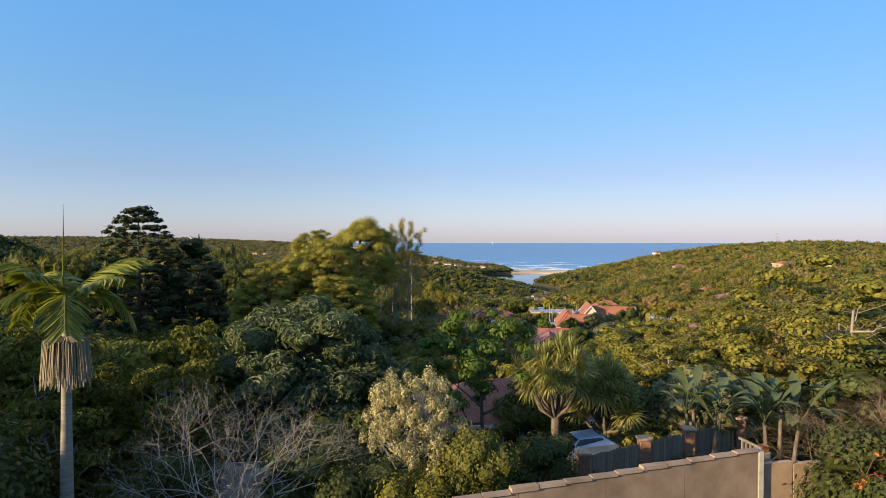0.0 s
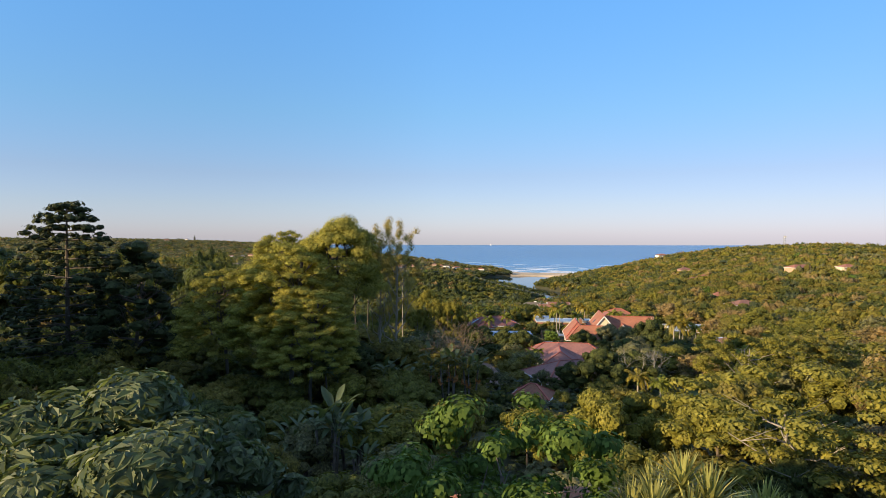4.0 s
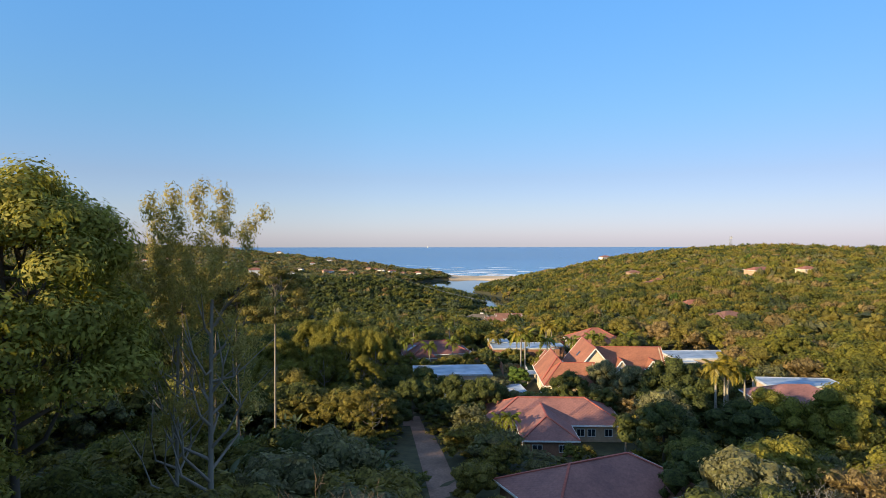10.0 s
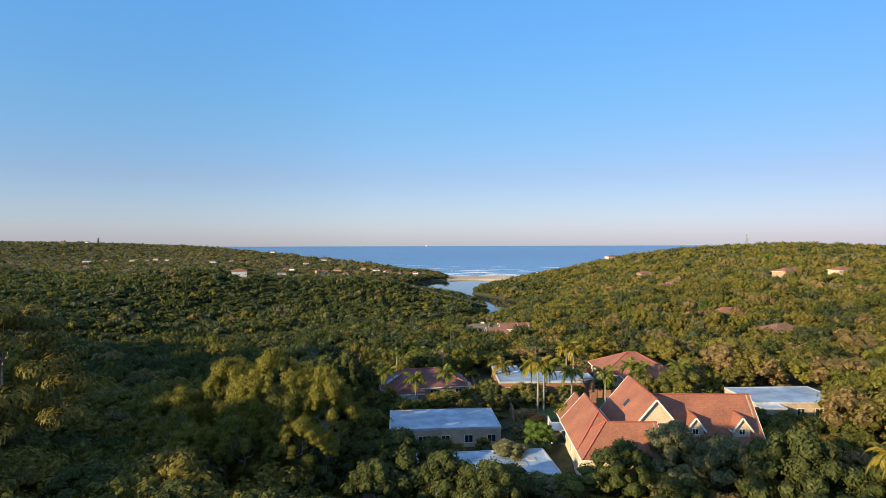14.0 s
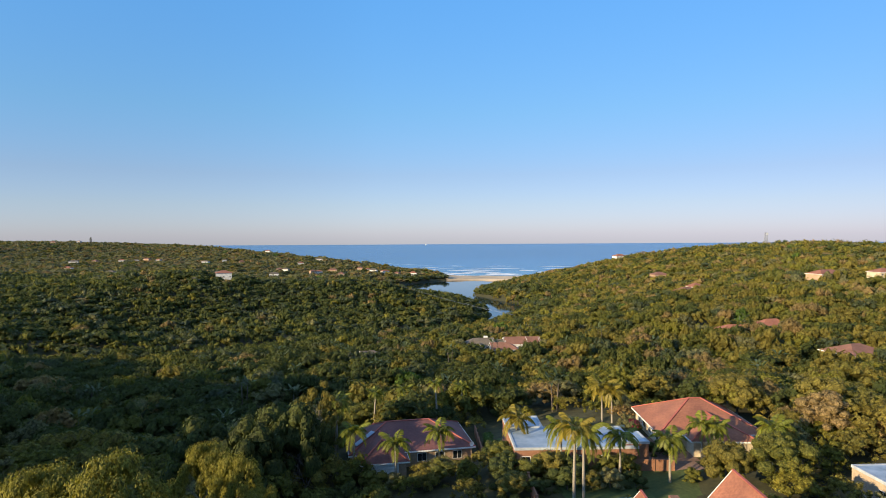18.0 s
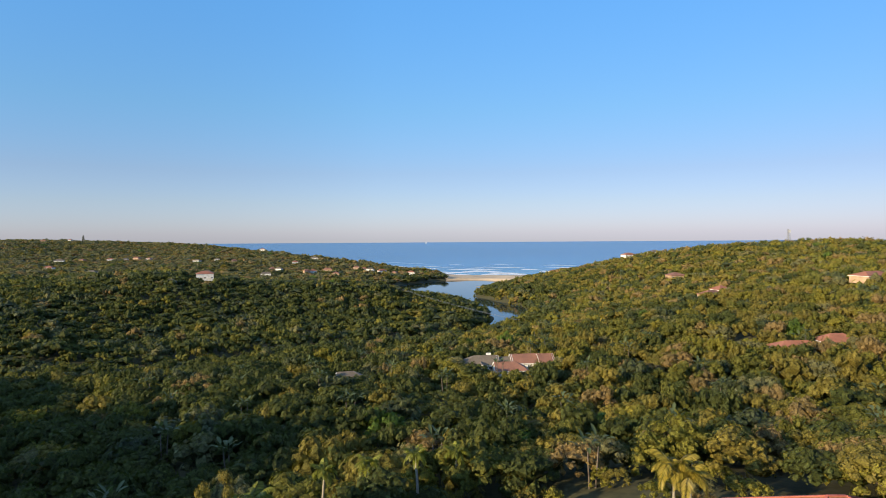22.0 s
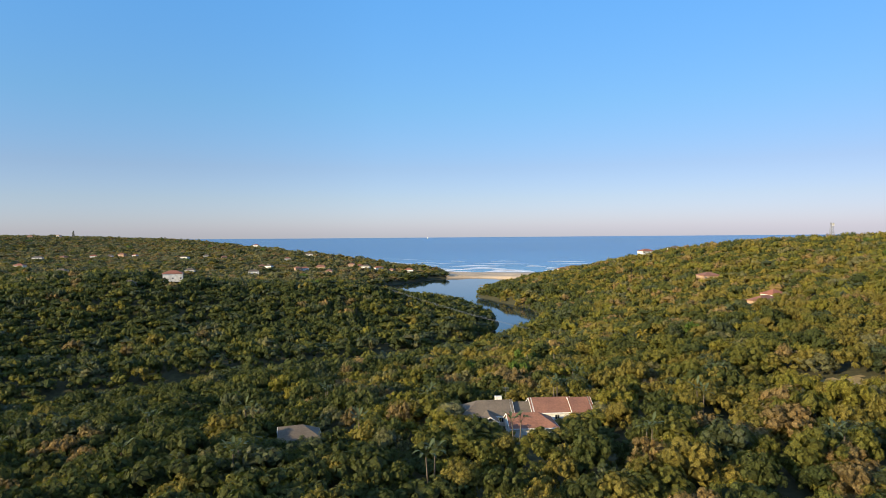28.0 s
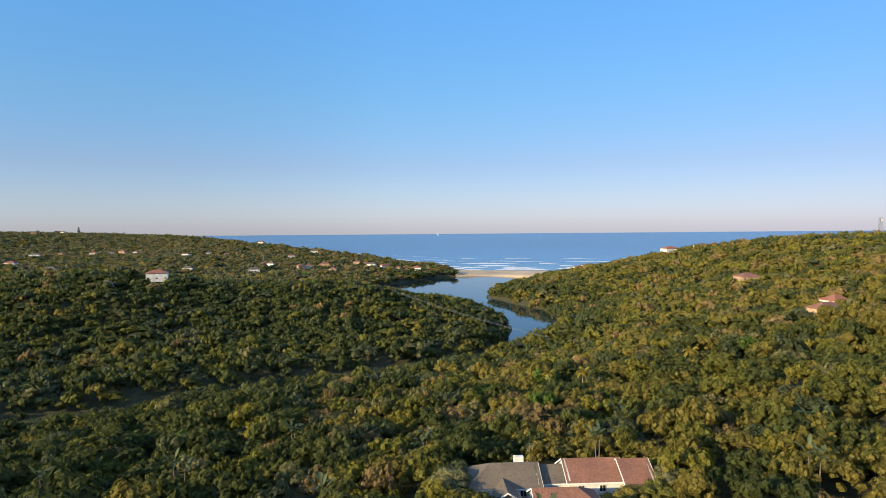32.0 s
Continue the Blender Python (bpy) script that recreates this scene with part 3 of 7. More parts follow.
M["palm_gold"] = leaf_material("yellowing palm fronds", (0.15, 0.13, 0.02), (0.32, 0.25, 0.045), rough=0.4)
M["palm_trunk"] = material("pale ringed palm trunk", (0.22, 0.19, 0.15), (0.36, 0.32, 0.26), 5.0, 0.85, bump=0.4, stretch=(0.3, 0.3, 4))
M["crownshaft"] = material("green crownshaft", (0.10, 0.13, 0.05), (0.17, 0.20, 0.08), 3.0, 0.5)
M["paddle"] = leaf_material("big grey green paddle leaves", (0.050, 0.072, 0.034), (0.120, 0.150, 0.075), rough=0.4)
M["blade"] = leaf_material("stiff sword leaves", (0.14, 0.145, 0.045), (0.34, 0.32, 0.11), rough=0.45)
M["needle"] = leaf_material("pine foliage", (0.165, 0.152, 0.036), (0.345, 0.312, 0.072), through=0.4)
M["needle_dull"] = leaf_material("dull pine foliage", (0.085, 0.078, 0.024), (0.190, 0.160, 0.048), through=0.25)
M["needle_dark"] = leaf_material("dark conifer foliage", (0.028, 0.036, 0.014), (0.070, 0.080, 0.030), through=0.1)
M["wispy"] = leaf_material("thin casuarina foliage", (0.210, 0.170, 0.060), (0.400, 0.315, 0.120), through=0.45)
M["fruit_straw"] = material("straw coloured flower strands", (0.24, 0.20, 0.14), (0.38, 0.32, 0.23), 9.0, 0.9)


def glass_material():
    m = bpy.data.materials.new("dark window glass")
    m.use_nodes = True
    b = m.node_tree.nodes["Principled BSDF"]
    b.inputs["Base Color"].default_value = (0.02, 0.025, 0.03, 1)
    b.inputs["Roughness"].default_value = 0.06
    b.inputs["Specular IOR Level"].default_value = 0.6
    return m


M["glass"] = glass_material()


# ---------------------------------------------------------------- small builders
def box_arrays(x0, x1, y0, y1, z0, z1):
    v = np.array([(x, y, z) for z in (z0, z1) for y in (y0, y1) for x in (x0, x1)], float)
    q = np.array([(0, 2, 3, 1), (4, 5, 7, 6), (0, 1, 5, 4), (2, 6, 7, 3), (0, 4, 6, 2), (1, 3, 7, 5)])
    return v, q


def box_bm(x0, x1, y0, y1, z0, z1, bevel=0.0):
    bm = bmesh.new()
    v, q = box_arrays(x0, x1, y0, y1, z0, z1)
    vs = [bm.verts.new(c) for c in v]
    for f in q:
        bm.faces.new([vs[i] for i in f])
    if bevel:
        bmesh.ops.bevel(bm, geom=list(bm.edges), offset=bevel, segments=1, affect="EDGES")
    return bm


def solid_bm(verts, faces):
    bm = bmesh.new()
    vs = [bm.verts.new(c) for c in verts]
    for f in faces:
        bm.faces.new([vs[i] for i in f])
    bmesh.ops.recalc_face_normals(bm, faces=list(bm.faces))
    return bm


def beam_bm(a, b, w, h):
    """A straight bar from a to b."""
    a, b = Vector(a), Vector(b)
    d = (b - a).normalized()
    side = d.cross(Vector((0, 0, 1)))
    side = side.normalized() if side.length > 1e-4 else Vector((1, 0, 0))
    up = side.cross(d).normalized()
    vs = [p + side * sx * w / 2 + up * sz * h / 2 for p in (a, b) for sx, sz in ((-1, -1), (1, -1), (1, 1), (-1, 1))]
    return solid_bm(vs, [(0, 1, 2, 3), (7, 6, 5, 4), (0, 4, 5, 1), (1, 5, 6, 2), (2, 6, 7, 3), (3, 7, 4, 0)])


def thing(name, x, y, z, turn=0.0, label="", category="", group=""):
    ob = new(name)
    ob.matrix_basis = pose(x, y, z, 0, 0, turn)
    return tagged(ob, label, category, group)


def add_roof(house, x0, x1, y0, y1, eave, ridge, tiles, hip0=True, hip1=True, along="x", over=0.5, caps=True, trim="trim", name="roof"):
    """A pitched roof over a rectangle, its ridge along one side; ends are hips or open gables."""
    def w(u, v, z):
        return (u, v, z) if along == "x" else (v, u, z)
    if along == "y":
        x0, x1, y0, y1 = y0, y1, x0, x1
    slope = (ridge - eave) / ((y1 - y0) / 2)
    e = eave - slope * over
    a0, a1, b0, b1 = x0 - over, x1 + over, y0 - over, y1 + over
    mid = (y0 + y1) / 2
    r0 = x0 + (y1 - y0) / 2 if hip0 else a0
    r1 = x1 - (y1 - y0) / 2 if hip1 else a1
    if r1 < r0:
        r0 = r1 = (r0 + r1) / 2
    t = 0.16
    top = [w(a0, b0, e), w(a1, b0, e), w(a1, b1, e), w(a0, b1, e), w(r0, mid, ridge), w(r1 + 0.001, mid, ridge)]
    bot = [(x, y, z - t) for x, y, z in top]
    f = [(0, 1, 5, 4), (2, 3, 4, 5), (3, 0, 4), (1, 2, 5)]
    if not hip0:
        f.remove((3, 0, 4))
    if not hip1:
        f.remove((1, 2, 5))
    faces = f + [tuple(i + 6 for i in reversed(k)) for k in f]
    for i, j in ((0, 1), (2, 3)):
        faces.append((i, j, j + 6, i + 6))
    for hip, (i, j, k) in ((hip0, (3, 0, 4)), (hip1, (1, 2, 5))):
        if hip:
            faces.append((i, j, j + 6, i + 6))
        else:
            faces += [(i, k, k + 6, i + 6), (k, j, j + 6, k + 6)]
    roof = part(name, solid_bm(top + bot, faces), M[tiles], house)
    if caps:
        lines = [(top[4], top[5])] if r1 - r0 > 0.3 else []
        if hip0:
            lines += [(top[0], top[4]), (top[3], top[4])]
        if hip1:
            lines += [(top[1], top[5]), (top[2], top[5])]
        for p, q in lines:
            up = Vector((0, 0, 0.05))
            part("ridge_cap", beam_bm(Vector(p) + up, Vector(q) + up, 0.26, 0.12), M["ridge"], roof, "red ridge tiles")
    if trim:
        edges = [(0, 1), (2, 3)]
        for hip, (i, j, k) in ((hip0, (3, 0, 4)), (hip1, (1, 2, 5))):
            edges += [(i, j)] if hip else [(i, k), (k, j)]
        for i, j in edges:
            dn = Vector((0, 0, -0.13))
            p, q = Vector(top[i]) + dn, Vector(top[j]) + dn
            out = Vector(((p + q) / 2 - Vector(w((x0 + x1) / 2, mid, 0))).to_2d().to_3d())
            off = out.normalized() * 0.04 if out.length > 0 else out
            part("fascia", beam_bm(p + off, q + off, 0.06, 0.24), M[trim], roof, "white fascia board")
    return roof


def add_walls(house, x0, x1, y0, y1, top, mat, gable=None, ridge=None, along="x", name="wall", base=-1.2):
    """Outer walls as a shell; gable: which ends carry a triangle up to the ridge."""
    v, q = box_arrays(x0, x1, y0, y1, base, top)
    vs, fs = [tuple(c) for c in v], [tuple(f) for f in q]
    if gable:
        for end in gable:
            if along == "x":
                c = (x0 if end == 0 else x1, (y0 + y1) / 2, ridge)
                i, j = (4, 6) if end == 0 else (5, 7)
            else:
                c = ((x0 + x1) / 2, y0 if end == 0 else y1, ridge)
                i, j = (4, 5) if end == 0 else (6, 7)
            d = 0.25 if end == 0 else -0.25
            k = len(vs)
            vs.append(c)
            pi, pj = vs[i], vs[j]
            sh = (d, 0, 0) if along == "x" else (0, d, 0)
            vs += [tuple(a + b for a, b in zip(p, sh)) for p in (pi, pj, c)]
            fs += [(i, j, k), (k + 1, k + 2, k + 3), (i, k + 1, k + 3, k), (j, k, k + 3, k + 2)]
    return part(name, solid_bm(vs, fs), M[mat], house)


def add_window(house, x, y, z, w, h, face, kind="window", mat="trim"):
    """A framed window or door on a wall. face: the side it looks to: 's', 'n', 'w' or 'e'."""
    ang = {"s": 0, "e": 90, "n": 180, "w": 270}[face]
    fr = []
    for a in ((-w / 2, -w / 2 + 0.08, -0.07, 0.03, 0, h), (w / 2 - 0.08, w / 2, -0.07, 0.03, 0, h), (-w / 2 + 0.08, w / 2 - 0.08, -0.07, 0.03, 0, 0.08),
              (-w / 2 + 0.08, w / 2 - 0.08, -0.07, 0.03, h - 0.08, h), (-0.03, 0.03, -0.06, 0.03, 0.08, h - 0.08)):
        fr.append(box_arrays(*a))
    v, q = join(fr)
    win = mpart(kind, build_mesh(kind, v, q, mats=(M[mat],)), house, "white-framed " + kind)
    win.matrix_basis = pose(x, y, z, 0, 0, ang)
    v, q = box_arrays(-w / 2 + 0.07, w / 2 - 0.07, -0.025, 0.03, 0.07, h - 0.07)
    mpart("pane", build_mesh("pane", v, q, mats=(M["glass"],)), win, "dark glass pane")
    return win


def add_door(house, x, y, z, w, h, face, mat="trim", name="garage_door"):
    ang = {"s": 0, "e": 90, "n": 180, "w": 270}[face]
    n = 5
    rows = [box_arrays(-w / 2, w / 2, -0.06, 0.03, h * k / n, h * (k + 1) / n - 0.03) for k in range(n)]
    v, q = join(rows)
    d = mpart(name, build_mesh(name, v, q, mats=(M[mat],)), house, "panelled " + name.replace("_", " "))
    d.matrix_basis = pose(x, y, z, 0, 0, ang)
    return d


def flat_block(house, x0, x1, y0, y1, top, wall="parapet", sheet="roof_sheet", rim=0.10):
    """A flat-roofed block with a parapet round a pale coated roof."""
    add_walls(house, x0, x1, y0, y1, top - 0.05, wall)
    v, q = box_arrays(x0 + 0.26, x1 - 0.26, y0 + 0.26, y1 - 0.26, top - 0.05, top + 0.02)
    mpart("roof", build_mesh("roof", v, q, mats=(M[sheet],)), house, "pale coated flat roof")
    for a in ((x0 - 0.08, x1 + 0.08, y0 - 0.08, y0 + 0.26), (x0 - 0.08, x1 + 0.08, y1 - 0.26, y1 + 0.08), (x0 - 0.08, x0 + 0.26, y0 + 0.26, y1 - 0.26), (x1 - 0.26, x1 + 0.08, y0 + 0.26, y1 - 0.26)):
        part("parapet", box_bm(*a, top - 0.30, top + rim, 0.02), M["roof_edge"], house, "pale painted roof edge")


def slab(name, label, category, poly, mat, lift=0.06, kind="structure", step=2.5):
    """A patch of paving, road or lawn laid over the ground, cut to a polygon of corners."""
    P = np.array(poly, float)
    x0, y0 = P.min(0)
    x1, y1 = P.max(0)
    xs, ys = np.arange(x0, x1 + step, step), np.arange(y0, y1 + step, step)
    X, Y = np.meshgrid(xs, ys)
    def inside(px, py):
        ok = np.zeros(px.shape, bool)
        for (ax, ay), (bx, by) in zip(P, np.roll(P, -1, 0)):
            cross = ((ay > py) != (by > py)) & (px < (bx - ax) * (py - ay) / (by - ay + 1e-12) + ax)
            ok ^= cross
        return ok
    nx = len(xs)
    i = (np.arange(len(ys) - 1)[:, None] * nx + np.arange(nx - 1)[None, :]).ravel()
    keep = inside(X.ravel()[i] + step / 2, Y.ravel()[i] + step / 2)
    q = np.stack([i, i + 1, i + nx + 1, i + nx], -1)[keep]
    used, inv = np.unique(q, return_inverse=True)
    v = np.stack([X.ravel(), Y.ravel(), land(X, Y).ravel() + lift], -1)[used]
    return tagged(new(name, build_mesh(name, v, inv.reshape(-1, 4), mats=(M[mat],), smooth=True)), label, category, kind=kind)

# ---------------------------------------------------------------- houses of the slope
def house_rose():
    """Large single-storey house with a rose brown hipped roof."""
    h = thing("house", 34.5, 178.5, 40.4, -8, "brick house with a faded rose brown hipped roof", "house")
    add_walls(h, -11.5, 10.5, -4.5, 6, 3.2, "plaster_tan")
    add_roof(h, -11.5, 10.5, -4.5, 6, 3.2, 6.0, "tile_mauve")
    add_walls(h, -6.5, 1.5, -12, -4.5, 3.1, "brick", name="wall")
    add_roof(h, -6.5, 1.5, -12, 0.6, 3.15, 5.3, "tile_mauve", True, False, "y")
    for x in (-9.4, -7.6, 3.6, 5.4, 8.2):
        add_window(h, x, -4.5, 0.9, 1.3, 1.3, "s")
    add_window(h, -4.5, -12, 0.9, 1.6, 1.2, "s")
    add_window(h, -0.6, -12, 0.9, 1.2, 1.2, "s")
    add_window(h, -6.5, -9.5, 0.9, 1.4, 1.2, "w")
    add_window(h, 1.5, -8, 0.05, 1.8, 2.1, "e", "glass_door")
    add_window(h, -11.5, 1, 0.9, 1.6, 1.2, "w")
    # garden wall in front
    for k in range(7):
        part("garden_wall", box_bm(-12 + k * 2.0, -10.05 + k * 2.0, -15.4, -15.1, -1.0, 0.9 - 0.05 * k, 0.02), M["brick"], h)


def house_rose_small():
    h = thing("house", 28.5, 142.0, 44.2, 18, "lower brick house with a rose brown tile roof and white gutters", "house")
    add_walls(h, -9.5, 9.5, -5.5, 5.5, 2.9, "brick")
    add_roof(h, -9.5, 9.5, -5.5, 5.5, 2.9, 5.5, "tile_mauve")
    for x in (-7.2, -4.4, -1.4, 2, 5.4):
        add_window(h, x, -5.5, 0.9, 1.5, 1.2, "s")
    add_window(h, -9.5, -2, 0.9, 1.5, 1.2, "w")
    add_window(h, -9.5, 1.8, 0.05, 1.0, 2.0, "w", "glass_door")


def gatehouse():
    h = thing("outbuilding", 14.6, 111.0, 48.6, -22, "small brick outbuilding with a red tiled hip roof", "outbuilding")
    add_walls(h, -2.7, 2.7, -2.2, 2.2, 2.4, "brick")
    add_roof(h, -2.7, 2.7, -2.2, 2.2, 2.4, 3.8, "tile_red", over=0.4)
    add_window(h, 0.4, -2.2, 0.9, 1.6, 1.0, "s")
    add_window(h, -2.7, 0.2, 0.9, 1.0, 1.0, "w")
    g = thing("driveway_gate", 10.8, 107.6, lz(10.8, 107.6), -22, "dark steel driveway gate between brick piers", "gate")
    part("gate_frame", box_bm(-1.6, 1.6, -0.04, 0.04, 0.1, 0.2), M["rubber"], g)
    part("gate_frame", box_bm(-1.6, 1.6, -0.04, 0.04, 1.7, 1.8), M["rubber"], g)
    for k in range(17):
        part("bar", box_bm(-1.58 + k * 0.195, -1.54 + k * 0.195, -0.02, 0.02, 0.2, 1.7), M["rubber"], g)
    for x in (-1.95, 1.95):
        part("pier", box_bm(x - 0.25, x + 0.25, -0.25, 0.25, -0.4, 2.1, 0.03), M["brick"], g)


def villa():
    """Steep-roofed villa of crossing gables."""
    h = thing("villa", 50.4, 201.7, 40.1, -8, "cream villa with steep crossing terracotta tile roofs and white bargeboards", "house")
    # right wing
    add_walls(h, 0, 15, -1, 9, 4.7, "plaster", (1,), 10.0, "x")
    add_roof(h, 0, 15, -1, 9, 4.7, 10.0, "tile_red", False, False, "x", 0.4)
    # central gable, facing the slope above
    add_walls(h, -4.2, 4.2, -0.6, 13, 5.6, "plaster", (0, 1), 10.5, "y")
    add_roof(h, -4.2, 4.2, -0.6, 13, 5.6, 10.6, "tile_red", False, False, "y", 0.45)
    # front wing with hipped corner
    add_walls(h, -11.4, -1.0, -6.6, 0.6, 4.4, "plaster", (1,), 7.9, "x")
    add_roof(h, -11.4, -1.0, -6.6, 0.6, 4.4, 7.9, "tile_red", True, False, "x", 0.4)
    add_walls(h, -11.2, -4.6, -3, 9, 4.4, "plaster")
    add_roof(h, -11.4, -4.4, -3, 10, 4.5, 8.4, "tile_red", True, False, "y", 0.4)
    # left gable at the back
    add_walls(h, -10.8, -5.4, 9, 17, 3.6, "plaster", (0, 1), 6.6, "y")
    add_roof(h, -10.8, -5.4, 8.6, 17, 3.6, 6.7, "tile_red", False, False, "y", 0.4)
    # dormers on the right wing
    for x in (5.6, 12.2):
        add_walls(h, x - 1.2, x + 1.2, -0.6, 3, 6.4, "plaster", (0,), 7.9, "y", "dormer")
        add_roof(h, x - 1.2, x + 1.2, -0.7, 3.6, 6.4, 8.0, "tile_red", False, False, "y", 0.25, name="dormer_roof")
        add_window(h, x, -0.62, 5.4, 0.9, 0.9, "s")
    for x in (-1.6, 0.0, 1.6):
        add_window(h, x, -0.62, 5.9, 0.5, 0.8, "s")
    part("skylight", beam_bm((-2.6, 6.5, 7.55), (-1.8, 6.5, 8.5), 0.9, 0.08), M["glass"], h)
    for x in (-9.4, -7.0, -4.4, -2.4):
        add_window(h, x, -6.6, 1.0, 1.0, 1.5, "s")
    add_window(h, -11.4, -4.6, 1.0, 1.2, 1.5, "w")
    add_window(h, -11.2, 4.0, 1.0, 1.2, 1.5, "w")
    add_window(h, -8.1, 8.95, 3.6, 0.9, 1.1, "s")
    add_window(h, -10.8, 12.0, 0.9, 1.4, 1.4, "w")
    # balcony at the far corner
    part("balcony", box_bm(-13.2, -10.8, 10.5, 14.5, 2.2, 2.4, 0.02), M["plaster_white"], h)
    for k in range(9):
        part("baluster", box_bm(-13.2, -13.14, 10.5 + k * 0.49, 10.56 + k * 0.49, 2.4, 3.4), M["trim"], h)
    part("handrail", box_bm(-13.24, -13.1, 10.45, 14.5, 3.4, 3.47), M["trim"], h)
    for y in (10.6, 14.3):
        part("post", box_bm(-13.2, -13.0, y, y + 0.2, -1, 2.2), M["plaster_white"], h)
    part("chimney", box_bm(-6.2, -5.2, 13.5, 14.3, 4.8, 7.6, 0.04), M["brick"], h)


def flat_house(x, y, z, turn, hx, hy, tall, label, extra=(), wall="parapet"):
    h = thing("house", x, y, z, turn, label, "house")
    flat_block(h, -hx, hx, -hy, hy, tall, wall)
    for (x0, x1, y0, y1, t) in extra:
        flat_block(h, x0, x1, y0, y1, t, wall)
    n = int(hx * 2 / 3.2)
    for k in range(n):
        add_window(h, -hx + 1.6 + k * (2 * hx - 3.2) / max(1, n - 1), -hy, 0.8, 1.5, 1.4, "s")
    add_window(h, -hx, 0, 0.8, 1.5, 1.3, "w")
    return h


def house_right():
    """Hipped house with a garage, on the lit side of the street."""
    h = thing("house", 70.5, 254.0, 40.0, -8, "tan house with a red hipped roof and white garage door", "house")
    add_walls(h, -8, 8, -6, 8, 3.0, "plaster")
    add_roof(h, -8, 8, -6, 8, 3.0, 6.5, "tile_red", over=0.6)
    add_walls(h, -4.0, 5.5, -9.0, -6, 2.8, "plaster")
    add_roof(h, -4.0, 5.5, -9.0, 2.0, 2.8, 5.0, "tile_red", True, False, "y", 0.5)
    add_door(h, -0.2, -9.0, 0.0, 4.6, 2.2, "s")
    for y in (-4, -0.5, 3, 6):
        add_window(h, -8, y, 0.8, 1.5, 1.3, "w")
    add_window(h, 6.8, -6, 0.8, 1.2, 1.2, "s")
    add_window(h, -6.0, -6, 0.8, 1.6, 1.3, "s")


def house_left():
    h = thing("house", 21.5, 261.8, 36.6, 5, "house with a dull maroon hipped roof and white garage", "house")
    add_walls(h, -10, 10, -6, 6.5, 3.0, "plaster_tan")
    add_roof(h, -10, 10, -6, 6.5, 3.0, 5.8, "tile_maroon")
    add_walls(h, -8.6, -1.6, -9.6, -6, 2.8, "plaster_tan")
    add_roof(h, -8.6, -1.6, -9.6, 1.0, 2.8, 4.9, "tile_maroon", True, False, "y")
    add_door(h, -5.0, -9.6, 0.0, 4.4, 2.2, "s")
    part("skylight", beam_bm((-9.4, -4.6, 3.75), (-6.2, -2.0, 5.0), 0.9, 0.08), M["roof_sheet"], h, "pale translucent roof strip")
    for x in (1.5, 4.5, 7.5):
        add_window(h, x, -6, 0.8, 1.6, 1.4, "s")
    d = part("satellite_dish", solid_bm([(math.cos(a) * 0.4, 0.1 * r, math.sin(a) * 0.4) if r == 0 else (0, 0.12, 0) for r, a in [(0, i * math.pi / 5) for i in range(10)] + [(1, 0)]],
                                       [(i, (i + 1) % 10, 10) for i in range(10)]), M["trim"], h)
    d.location = (9.9, -6.4, 3.2)


